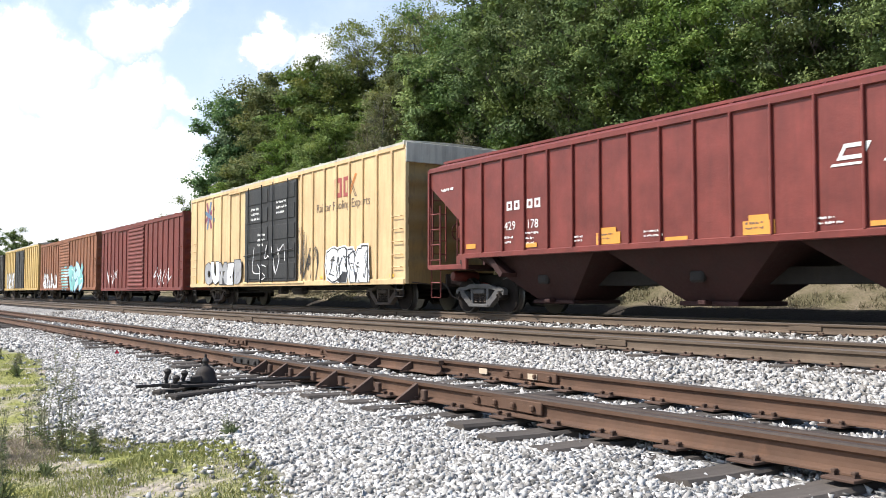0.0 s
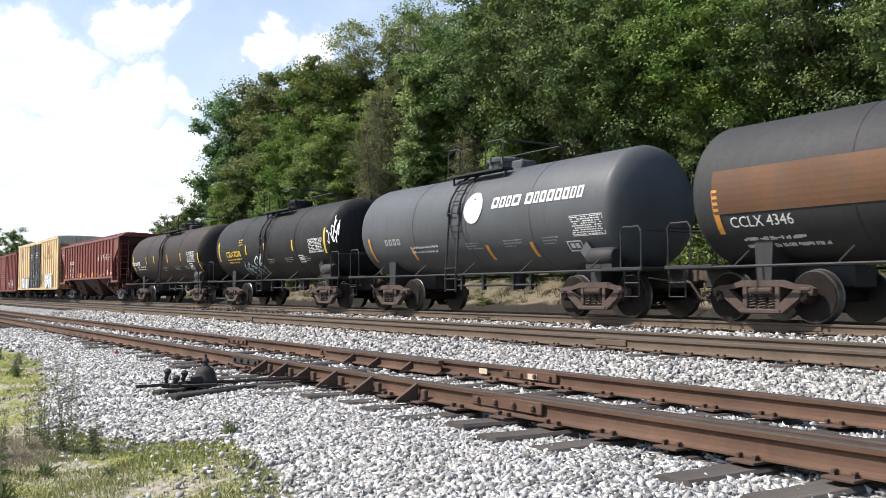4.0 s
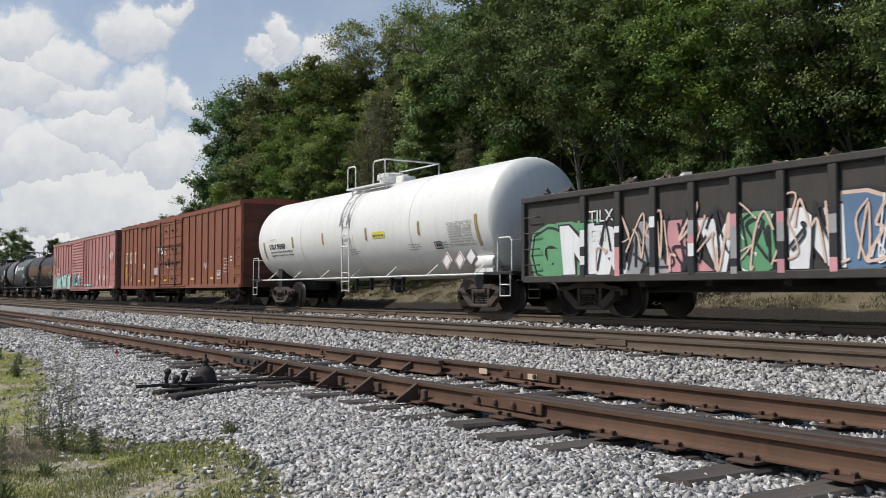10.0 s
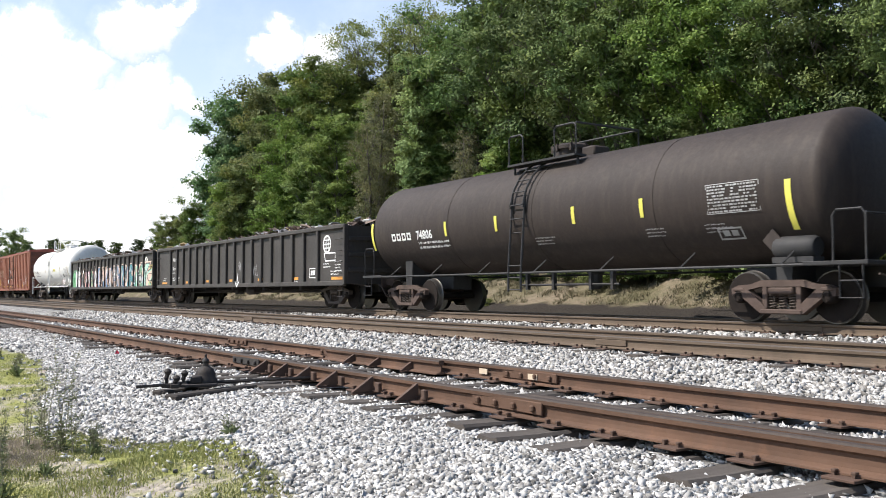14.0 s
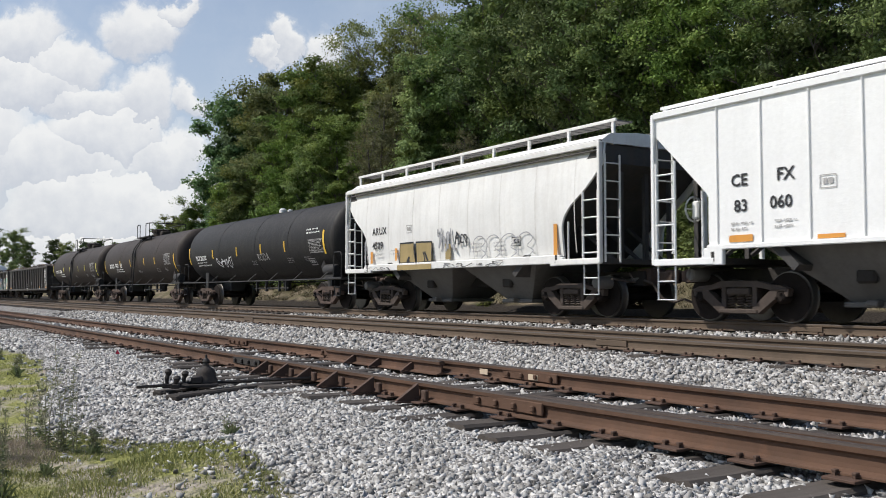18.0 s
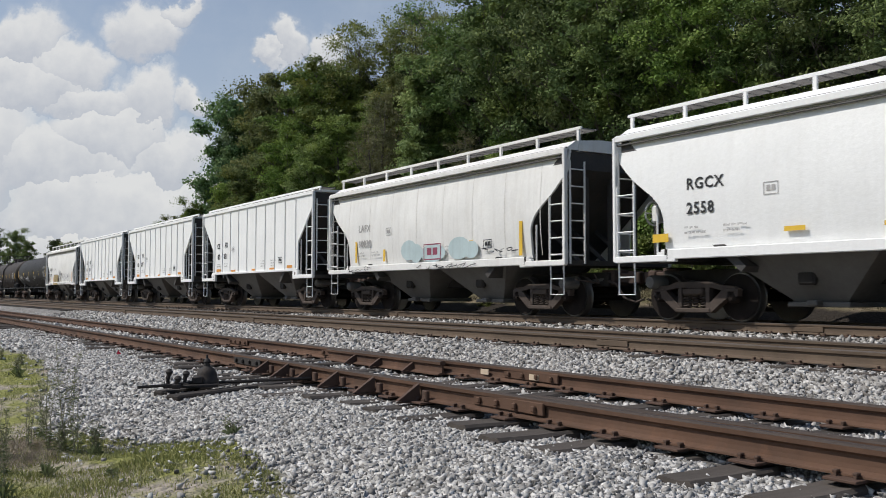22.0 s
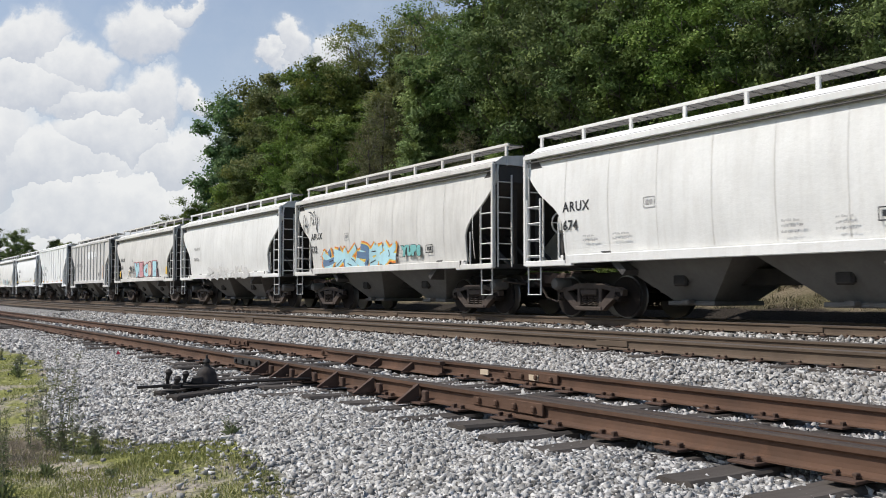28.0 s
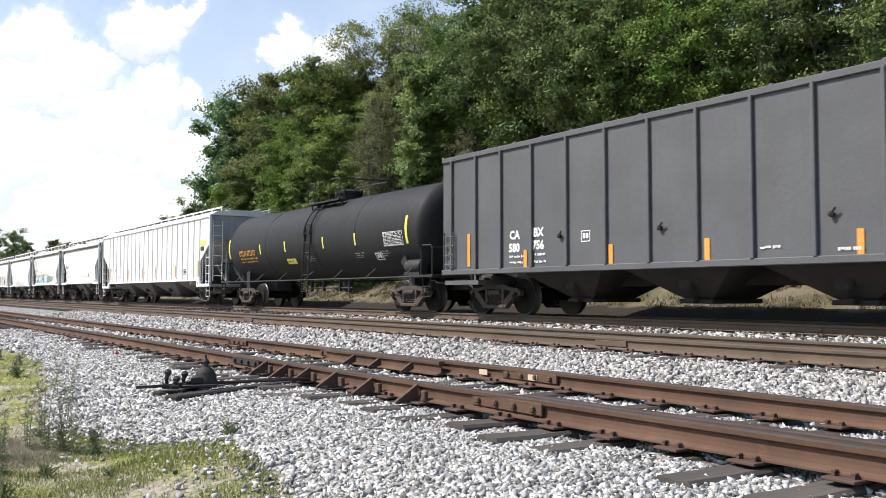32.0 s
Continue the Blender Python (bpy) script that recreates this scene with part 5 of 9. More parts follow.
    if bulge:
        for s in (-1, 1):
            for dz in (0.03, -0.16):
                ev = Geo().box(-half, half, s * (HW - 0.03) - 0.03, s * (HW - 0.03) + 0.03, top + dz - 0.018, top + dz + 0.018, 0.008)
                part("eave_strip", ev.mesh("eave_strip", "bay_grey"), car)
    if rail:
        zr = top + rail
        rb, gr = Geo(), Geo()
        for y in (-rail_y, rail_y):
            rb.box(-half - 0.05, half + 0.05, y - 0.025, y + 0.025, zr - 0.03, zr + 0.03)
            gr.box(-half - 0.05, half + 0.05, y * 0.62 - 0.02, y * 0.62 + 0.02, zr - 0.03, zr + 0.01)
            for k in range(1, 5):
                yk = y * (0.62 + 0.38 * k / 5)
                gr.box(-half, half, yk - 0.006, yk + 0.006, zr - 0.02, zr + 0.005)
            m = int(half * 2 / (0.12 if walk_mesh else 0.3))
            for i in range(m + 1):
                x = -half + 2 * half * i / m
                gr.box(x - 0.01, x + 0.01, min(y * 0.62, y), max(y * 0.62, y), zr - 0.02, zr + 0.008)
        board = part("running_board", rb.mesh("running_board", rail_mat), car)
        part("grating", gr.mesh("grating", "bay_grey" if mat != "hopper_red" else mat), board, "open metal grating")
        pm = shared(("rbpost", rail_mat, rail, rail_y, top), lambda: Geo().box(-0.035, 0.035, -rail_y - 0.02, -rail_y + 0.03, top - 0.02, zr).mesh("running_board_post", rail_mat))
        for i in range(posts):
            x = -half + 0.05 + (2 * half - 0.1) * i / (posts - 1)
            for s in (1, -1):
                part("running_board_post", pm, car, "", Matrix.Translation((x, 0, 0)) @ Matrix.Rotation(0 if s > 0 else math.pi, 4, "Z"))
    if cutx > 0:
        for w in (-1, 1):
            x = half - 0.52 if w > 0 else -half + 0.06
            ladder(car, rail_mat, x, 0.46, -HW - 0.02, zs - sill - drop + 0.06, min(top - 0.1, cut[2] - 0.55), 4, r=0.018)
            if end_ladder:
                la = ladder_mesh(0.42, zs - sill, top - 0.25, 6)
                part("end_ladder", la.mesh("end_ladder", rail_mat), car, "", Matrix.Translation((w * (half + 0.03), -HW + 0.1, 0)) @ Matrix.Rotation(math.pi / 2, 4, "Z"))
            step_iron(car, rail_mat, x, -HW, 0.50 if drop < 0.1 else 0.40, zs - sill - drop + 0.06, 0.44)
    c = Geo().box(-half + 0.05, half - 0.05, -0.32, 0.32, 0.68, 1.0, 0.02)
    part("center_sill", c.mesh("center_sill", "under"), car)
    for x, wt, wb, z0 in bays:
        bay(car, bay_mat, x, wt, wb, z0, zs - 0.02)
    return car, half


# ---------------------------------------------------------------- gondolas
def gondola(name, label, x0, x1, top, sill, mat, ribs, seed):
    car, half = new_car(name, label, "gondola", x0, x1, "cast", 1.65)
    for s in (-1, 1):
        y0, y1 = sorted((s * (HW - 0.08), s * (HW - 0.14)))
        g = Geo().box(-half, half, y0, y1, sill, top)
        part("side_wall", g.mesh("side_wall", mat), car)
        t = Geo()
        t.box(-half - 0.02, half + 0.02, s * (HW - 0.07) - 0.09, s * (HW - 0.07) + 0.09, top - 0.09, top + 0.05, 0.02)
        t.box(-half, half, s * (HW - 0.05) - 0.06, s * (HW - 0.05) + 0.06, sill - 0.05, sill + 0.1, 0.015)
        part("top_chord", t.mesh("top_chord", mat), car)
        pm = shared(("gonrib", mat, sill, top), lambda: Geo().box(-0.085, 0.085, -0.09, 0.01, sill + 0.04, top - 0.08, 0.02).mesh("side_post", mat))
        for x in ribs:
            part("side_post", pm, car, "", Matrix.Translation((x, s * (HW - 0.08), 0)) @ Matrix.Rotation(0 if s < 0 else math.pi, 4, "Z"))
        e = Geo()
        x = s * half
        e.box(min(x, x - s * 0.07), max(x, x - s * 0.07), -HW + 0.1, HW - 0.1, sill, top)
        end = part("end_wall", e.mesh("end_wall", mat), car)
        for z in (sill + 0.45, sill + 0.95, sill + 1.45):
            part("end_rib", Geo().box(x - 0.06, x + 0.06, -HW + 0.15, HW - 0.15, z - 0.08, z + 0.08, 0.03).mesh("end_rib", mat), end)
        for y in (-HW - 0.01, HW - 0.12):
            part("corner_post", Geo().box(x - 0.06, x + 0.06, y, y + 0.13, sill, top + 0.04, 0.015).mesh("corner_post", mat), end)
        for i in range(4):
            grab(car, mat, half - 0.58 if s > 0 else -half + 0.12, 0.46, -HW - 0.04, sill + 0.35 + 0.36 * i)
        step_iron(car, "under", half - 0.55 if s > 0 else -half + 0.12, -HW + 0.06, 0.4, sill)
    underframe(car, half, z0=0.55, z1=0.9, bearers=9)
    f = Geo().box(-half + 0.05, half - 0.05, -HW + 0.1, HW - 0.1, sill + 0.05, sill + 0.16)
    part("floor", f.mesh("floor", "under"), car)
    # scrap heap
    rnd = random.Random(seed)
    nx, ny = 90, 9
    v, fs = [], []
    for i in range(nx + 1):
        for j in range(ny + 1):
            x = -half + 0.15 + (2 * half - 0.3) * i / nx
            y = -HW + 0.16 + (2 * HW - 0.32) * j / ny
            edge = min(1.0, min(j, ny - j) / 2.5)
            hump = 0.22 * noise.noise((x * 0.35 + seed, y * 0.5, 0.3)) + 0.14 * noise.noise((x * 1.7, y * 1.7, seed * 1.0))
            v.append((x, y, top - 0.15 + edge * (0.25 + hump)))
    for i in range(nx):
        for j in range(ny):
            a = i * (ny + 1) + j
            fs.append((a, a + ny + 1, a + ny + 2, a + 1))
    g = Geo()
    g.add(v, fs)
    heap = part("scrap_heap", g.mesh("scrap_heap", "scrap"), car, "rusty mixed metal scrap heaped above the rim")
    bits = Geo()
    mats = ["scrap", "letter_grey", "g_gold", "cast_rust", "white_dirty", "g_grey"]
    for i in range(700):
        bits.slot = rnd.choice((0, 0, 0, 0, 1, 2, 3, 3, 3, 3, 4, 5, 5))
        x, y = rnd.uniform(-half + 0.3, half - 0.3), rnd.uniform(-1.25, 1.25)
        z = top + 0.06 + 0.16 * noise.noise((x * 0.35 + seed, y * 0.5, 0.3)) + rnd.uniform(-0.08, 0.14)
        m = Matrix.Translation((x, y, z)) @ Euler((rnd.uniform(-0.7, 0.7), rnd.uniform(-0.5, 0.5), rnd.uniform(0, 6.3))).to_matrix().to_4x4()
        a, b, c = rnd.uniform(0.06, 0.34), rnd.uniform(0.015, 0.12), rnd.uniform(0.005, 0.03)
        bend = rnd.uniform(-0.12, 0.12)
        pts = [(-a, -b, -c), (0, -b, -c + bend), (a, -b, -c), (-a, b, -c), (0, b, -c + bend), (a, b, -c)]
        pts += [(px, py, pz + 2 * c) for px, py, pz in pts]
        bits.add([tuple(m @ Vector(p)) for p in pts], [(0, 3, 4, 1), (1, 4, 5, 2), (6, 7, 10, 9), (7, 8, 11, 10), (0, 1, 7, 6), (1, 2, 8, 7), (3, 9, 10, 4), (4, 10, 11, 5), (0, 6, 9, 3), (2, 5, 11, 8)])
    b = part("scrap_piece", bits.mesh("scrap_piece", *mats), heap, "bent sheet and bar scrap")
    tagged(b, kind="stuff")
    return car, half
# ---------------------------------------------------------------- the cars, front to rear
def seq(a, b, n):
    return [a + (b - a) * i / (n - 1) for i in range(n)]


car, h = boxcar("boxcar", "dark brown boxcar far ahead in the train", -120.5, -102.0, 4.3, 0.75, "darkcar", "darkcar", "darkcar", [(-1.6, 1.6, "ridged")], seq(-8.6, -2.2, 7) + seq(2.2, 8.6, 7))
car, h = boxcar("boxcar", "faded yellow boxcar with dark doors and spray paint", -100.3, -81.2, 4.55, 0.75, "oldyellow", "yellow_roof", "oldyellow", [(-2.4, 2.4, "black")], seq(-9, -3.1, 7) + seq(3.1, 9, 7))
old_yellow = (car, h)
car, h = boxcar("boxcar", "rusty orange boxcar with turquoise spray paint", -79.9, -60.0, 4.3, 0.72, "rustcar", "rustcar", "rustcar", [(-1.7, 1.7, "ridged")], seq(-9.2, -2.5, 8) + seq(2.5, 9.2, 8))
rust_car = (car, h)
car, h = boxcar("boxcar", "dark red ribbed boxcar with a ridged door", -58.4, -42.1, 4.25, 0.65, "boxred", "boxred", "boxred", [(-1.5, 1.5, "ridged")], seq(-7.6, -2.2, 7) + seq(2.2, 7.6, 7))
red_car = (car, h)
car, h = boxcar("boxcar", "yellow high boxcar with black double doors and spray paint", -40.8, -21.8, 4.72, 0.78, "yellow", "yellow_roof", "yellow_end_shaded", [(-2.65, 2.25, "black")], seq(-8.7, -3.37, 6) + seq(2.6, 8.8, 8), peak=0.05, fascia=0.52)
yellow_car = (car, h)
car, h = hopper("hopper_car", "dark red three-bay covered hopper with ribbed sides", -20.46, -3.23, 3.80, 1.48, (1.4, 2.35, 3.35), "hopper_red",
                [(-4.6, 4.4, 1.2, 0.34), (0, 4.4, 1.2, 0.34), (4.6, 4.4, 1.2, 0.34)], ribs=seq(-7.05, 7.17, 18), truck="cast_grey", bay_mat="hopper_red_shaded", end_mat="hopper_red_shaded", rail=0.24, roof_up=0.2, posts=10, walk_mesh=True, sill=0.1)
red_hopper = (car, h)
T1 = tank_car("tank_car", "dark brown weathered tank car with white print", -2.1, 11.3, 2.42, 1.40, 1.2, "tank_brown", ladder_x=-0.15)
T2 = tank_car("tank_car", "black tank car with yellow print and white spray paint", 12.1, 24.8, 2.42, 1.42, 1.22, "tank_black", ladder_x=-0.35, dome="low")
T3 = tank_car("tank_car", "grey tank car with a white round mark and bold white lettering", 25.5, 38.1, 2.42, 1.42, 1.17, "tank_grey", ladder_x=-0.5, frame_mat="tank_char")
T4 = tank_car("tank_car", "dark grey tank car with faded brown patches", 38.7, 52.0, 2.42, 1.42, 1.2, "tank_char", ladder_x=0.0, dome="low")
car, h = boxcar("boxcar", "faded pink boxcar with turquoise spray-painted lettering", 52.75, 72.0, 4.10, 0.78, "pink", "pink_roof", "pink_end_shaded", [(-2.1, 1.25, "ridged")], [x - 0.2 for x in seq(-8.42, -2.77, 7) + [1.97, 2.22, 2.85, 3.81, 4.77, 5.72, 6.61, 7.61, 8.5]], belly=0.12)
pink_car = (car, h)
car, h = boxcar("boxcar", "brown boxcar with cream lettering and a plug door", 73.65, 92.55, 4.15, 0.75, "brownbox", "brownroof", "brown_shade_rust", [(-1.9, 1.9, "plug")], [x - 0.17 for x in seq(-8.56, -2.45, 8) + [3.05, 3.96, 4.84, 5.69, 6.53, 7.46, 8.16, 8.98]])
brown_car = (car, h)
T5 = tank_car("tank_car", "clean white tank car with black print and yellow strips", 93.5, 110.1, 2.47, 1.52, 1.1, "tank_white", truck="cast", rail_mat="tank_white", ladder_x=-0.3, shift=-0.1, trim=0.0)
GON = [-8.24] + seq(-7.2, 7.26, 16) + [8.38]
car, h = gondola("gondola_car", "black gondola covered in colourful spray paint, full of scrap", 110.66, 131.2, 2.66, 0.80, "gon", GON, 3)
gon_a = (car, h)
car, h = gondola("gondola_car", "plain black gondola with white print, full of scrap", 132.1, 152.8, 2.66, 0.80, "gon", GON, 8)
gon_b = (car, h)
T6 = tank_car("tank_car", "long brown-black tank car with white print", 153.9, 170.3, 2.42, 1.42, 1.0, "tank_brown", ladder_x=-0.65)
T7 = tank_car("tank_car", "long brown-black tank car with bold white print", 170.9, 187.3, 2.42, 1.42, 1.0, "tank_brown", ladder_x=-0.65)
T8 = tank_car("tank_car", "long black tank car with white spray tags", 187.9, 204.3, 2.42, 1.42, 1.0, "tank_black", ladder_x=-0.05, dome="")
SMALL = [(-1.75, 3.3, 0.95, 0.36), (1.75, 3.3, 0.95, 0.36)]


def curved(label, x0, x1, mat, rail=0.50, ribs=(), truck="cast", **kw):
    return hopper("hopper_car", label, x0, x1, 3.68, 1.33, (1.25, 1.98, 3.22), mat, SMALL, ribs=ribs, bulge=0.10, round_cut=True, truck=truck, rail=rail, rail_y=1.18, roof_up=0.28, drop=0.04, **kw)


def ribbed(label, x0, x1, truck="cast"):
    return hopper("hopper_car", label, x0, x1, 3.97, 1.36, (1.30, 2.30, 3.57), "white", SMALL, ribs=seq(-4.2, 4.24, 10), truck=truck, rail=0.16, rail_y=1.35, roof_up=0.10, posts=10, sill=0.06, rib_w=0.03, rib_d=0.035)


H1 = curved("cream-white curved-side hopper with brown spray paint", 204.97, 216.4, "white_worn")
H2 = ribbed("clean white ribbed two-bay hopper", 217.92, 229.35)
H3 = ribbed("clean white ribbed two-bay hopper", 230.79, 242.2)
H4 = ribbed("clean white ribbed two-bay hopper", 243.72, 255.12)
H5 = curved("white curved-side hopper with faded blue paint patches", 256.44, 268.0, "white_worn")
H6 = curved("clean white curved-side hopper with orange strips", 269.56, 280.96, "white")
H7 = ribbed("clean white ribbed two-bay hopper", 282.48, 293.9)
H8 = hopper("hopper_car", "dirty grey ribbed hopper with faded painted-out panels", 295.63, 306.86, 3.80, 1.34, (1.12, 2.3, 3.1), "grey_hopper", SMALL, ribs=seq(-4.17, 4.17, 10), truck="cast", rail=0.36, rail_y=1.2, posts=8)
H9 = curved("dull white curved-side hopper with blue and pink spray paint", 308.43, 319.96, "white_dirty")
H10 = curved("dull white curved-side hopper with grey ghost letters", 321.2, 332.9, "white_worn")
H11 = curved("dull white curved-side hopper with orange and blue spray paint", 334.36, 345.97, "white_dirty")
H12 = curved("dull white curved-side hopper with faint panel seams", 347.24, 358.89, "white_worn")
H13 = hopper("hopper_car", "long light-grey four-bay hopper with many ribs", 360.13, 379.93, 3.93, 1.12, (1.4, 1.95, 2.8), "white_worn",
             [(-6.3, 3.9, 1.0, 0.42), (-2.1, 3.9, 1.0, 0.42), (2.1, 3.9, 1.0, 0.42), (6.3, 3.9, 1.0, 0.42)], ribs=seq(-8.24, 8.49, 21), truck="cast", rail=0.36, rail_y=1.1, posts=16, roof_up=0.26, sill=0.04, walk_mesh=True, rib_w=0.03, rib_d=0.04, inset=2.15, end_mat="end_light")
T9 = tank_car("tank_car", "long charcoal tank car with orange print and yellow strips", 381.0, 397.6, 2.42, 1.45, 1.15, "tank_dark", ladder_x=0.15, dome="low", truck="cast", shift=-0.12)
H14 = hopper("hopper_car", "dark grey ribbed coal hopper with white lettering", 398.33, 414.6, 4.02, 1.10, (0, 1.2, 1.3), "coal",
             [(-3.8, 2.9, 0.62, 0.40), (-0.45, 2.9, 0.62, 0.40), (2.9, 2.9, 0.62, 0.40), (6.0, 2.4, 0.62, 0.40)], ribs=[-7.7, -6.63, -5.6] + [-4.43 + 1.207 * i for i in range(11)], truck="cast", bay_mat="under", end_mat="coal", rail=0, roof_up=0.1, sill=0.1, rib_w=0.075, rib_d=0.07, category="hopper")


# ---------------------------------------------------------------- paint and print on the cars
SIDE = -HW - 0.012


def bubble(parent, word, x0, x1, z0, z1, y, fills, outline, halo, seed=1, label=""):
    """Fat spray-painted letters with an outline and a coloured halo."""
    rnd = random.Random(seed)
    n = len(word)
    step = (x1 - x0) / n
    h = z1 - z0
    out = bpy.data.meshes.new("graffiti")
    bm = bmesh.new()
    mats = []
    for i, ch in enumerate(word):
        lean, drop = rnd.uniform(-0.15, 0.15), rnd.uniform(-0.06, 0.08) * h
        for k, (mat, off, dy) in enumerate(((halo, 0.20, 0.004), (outline, 0.145, 0.008), (fills[i % len(fills)], 0.10, 0.012))):
            if not mat:
                continue
            cu = bpy.data.curves.new("tmp", "FONT")
            cu.body, cu.size, cu.offset, cu.shear, cu.resolution_u = ch, 1.0, off, lean, 2
            tmp = bpy.data.objects.new("tmp", cu)
            me = bpy.data.meshes.new_from_object(tmp)
            bpy.data.objects.remove(tmp)
            bpy.data.curves.remove(cu)
            w = max(v.co.x for v in me.vertices) or 1
            if mat not in mats:
                mats.append(mat)
            for v in me.vertices:
                fx, fz = v.co.x / 0.68, v.co.y / 0.72
                v.co = (x0 + step * (i + 0.08 + 0.9 * fx + 0.05 * math.sin(fz * 5 + i)), y - dy - 0.0005 * i, min(z1 + off * h * 0.8, max(z0 - off * h * 0.12, z0 + h * 0.12 + drop + h * 0.86 * fz * (1 + 0.1 * math.sin(i * 1.9)))))
            nf = len(bm.faces)
            bm.from_mesh(me)
            bm.faces.ensure_lookup_table()
            for f in bm.faces[nf:]:
                f.material_index = mats.index(mat)
            bpy.data.meshes.remove(me)
    bm.to_mesh(out)
    bm.free()
    for m in mats:
        out.materials.append(MAT[m])
    return part("graffiti", out, parent, label)


def blocks(parent, mat, x, z, y, widths, h, gap=0.12, slant=0.0, wrap=None, underline=False, name="painted_mark", label=""):
    """A name drawn as plain framed blocks of its size, weight and colour."""
    g = Geo()

    def quad(a, b, lo, hi):
        v = []
        for q, r in ((a, lo), (b, lo), (b, hi), (a, hi)):
            yy = y if not wrap else -math.sqrt(max(0.01, wrap[1] ** 2 - (r - wrap[0]) ** 2)) - 0.014
            v.append((q + slant * (r - z), yy, r))
        g.add(v, [(0, 1, 2, 3)])
    for w in widths:
        t = min(0.30 * w, 0.26 * h)
        quad(x, x + t, z, z + h)
        quad(x + w - t, x + w, z, z + h)
        quad(x + t, x + w - t, z + h - t, z + h)
        quad(x + t, x + w - t, z, z + t)
        if underline:
            quad(x - 0.05, x + w + 0.04, z - 0.09, z - 0.05)
        x += w + gap
    return part(name, g.mesh(name, mat), parent, label)


def disc(parent, mat, x, z, r, y, wrap=None, inner=0.0, name="painted_mark", label="", squash=1.0):
    g = Geo()
    n = 28
    v = []
    for rr in (r, max(inner, 0.001)):
        for k in range(n):
            a = 2 * math.pi * k / n
            px, pz = x + rr * math.cos(a) * squash, z + rr * math.sin(a)
            yy = y if not wrap else -math.sqrt(max(0.01, wrap[1] ** 2 - (pz - wrap[0]) ** 2)) - 0.016
            v.append((px, yy, pz))
    g.add(v, [(k, (k + 1) % n, n + (k + 1) % n, n + k) for k in range(n)])
    return part(name, g.mesh(name, mat), parent, label)


def frame_mark(parent, mat, x0, x1, z0, z1, y, wrap=None, fill=None, t=0.03, label=""):
    """A small outlined box with two bars in it, as stencilled on every car."""
    g = Geo()

    def yy(z):
        return y if not wrap else -math.sqrt(max(0.01, wrap[1] ** 2 - (z - wrap[0]) ** 2)) - 0.014
    def quad(a, b, c, d):
        g.add([(a, yy(c), c), (b, yy(c), c), (b, yy(d), d), (a, yy(d), d)], [(0, 1, 2, 3)])
    quad(x0, x1, z0, z0 + t)
    quad(x0, x1, z1 - t, z1)
    quad(x0, x0 + t, z0 + t, z1 - t)
    quad(x1 - t, x1, z0 + t, z1 - t)
    w, h = x1 - x0, z1 - z0
    quad(x0 + w * 0.2, x0 + w * 0.46, z0 + h * 0.3, z0 + h * 0.75)
    quad(x0 + w * 0.54, x0 + w * 0.8, z0 + h * 0.3, z0 + h * 0.75)
    return part("stencil_box", g.mesh("stencil_box", mat), parent, label)


def table_mark(parent, mat, x0, x1, z0, z1, wrap, rows=9, seed=0):
    """A framed block of small print in rows."""
    rnd = random.Random(seed)
    g = Geo()

    def quad(a, b, lo, hi):
        ya, yb = (-math.sqrt(wrap[1] ** 2 - (q - wrap[0]) ** 2) - 0.014 if wrap else SIDE for q in (lo, hi))
        g.add([(a, ya, lo), (b, ya, lo), (b, yb, hi), (a, yb, hi)], [(0, 1, 2, 3)])
    for r in range(rows):
        lo, hi = z0 + (z1 - z0) * (r + 0.15) / rows, z0 + (z1 - z0) * (r + 0.68) / rows
        x = x0 + 0.03
        while x < x1 - 0.06:
            w = rnd.uniform(0.02, 0.09)
            if rnd.random() < 0.86:
                quad(x, min(x + w, x1 - 0.03), lo, hi)
            x += w + rnd.uniform(0.012, 0.03)
    t = 0.014
    for a, b, lo, hi in ((x0, x1, z0 - t, z0), (x0, x1, z1, z1 + t), (x0 - t, x0, z0 - t, z1 + t), (x1, x1 + t, z0 - t, z1 + t)):
        quad(a, b, lo, hi)
    return part("print_table", g.mesh("print_table", mat), parent, "framed block of pale print")


# first cars, far off
graffiti(old_yellow[0], -8, -3.2, 0.9, 2.3, SIDE, ["g_white", "g_grey"], "g_black", count=4, seed=4)
graffiti(rust_car[0], -1, 6.5, 0.85, 2.4, SIDE - 0.05, ["g_aqua", "g_sky"], "g_blue", count=5, seed=5)
graffiti(rust_car[0], -8.5, -3.0, 0.85, 1.9, SIDE, ["g_white", "g_grey"], "g_black", count=4, seed=6)
tag_scrawl(red_car[0], -6.5, -4.0, 1.0, 1.9, SIDE, "g_white", 3, 0.06)
tag_scrawl(red_car[0], 3.5, 6.5, 0.9, 1.8, SIDE, "g_white", 5, 0.06)
# yellow boxcar
c = yellow_car[0]
letters("Railcar Pooling Experts", 0.40, "letter_brown", c, 3.75, 3.18, SIDE, label="brown slogan")
blocks(c, "g_red", 5.1, 3.55, SIDE, [0.5, 0.4], 0.62, 0.12, 0.0, label="faded red emblem")
blocks(c, "g_orange", 6.0, 3.5, SIDE, [0.13], 0.7, 0.1, 0.7)
blocks(c, "letter_brown", 6.5, 3.5, SIDE, [0.13], 0.7, 0.1, -0.7)
for k, a in enumerate((0.5, 1.25, 2.0, 2.75)):
    g = Geo()
    ribbon(g, [(-7.1 - 0.75 * math.cos(a), 3.85 - 0.62 * math.sin(a)), (-7.1 + 0.75 * math.cos(a), 3.85 + 0.62 * math.sin(a))], 0.17, SIDE - 0.001 * k)
    part("painted_mark", g.mesh("painted_mark", "g_blue" if k % 2 else "g_plum"), c, "faded crossed emblem")
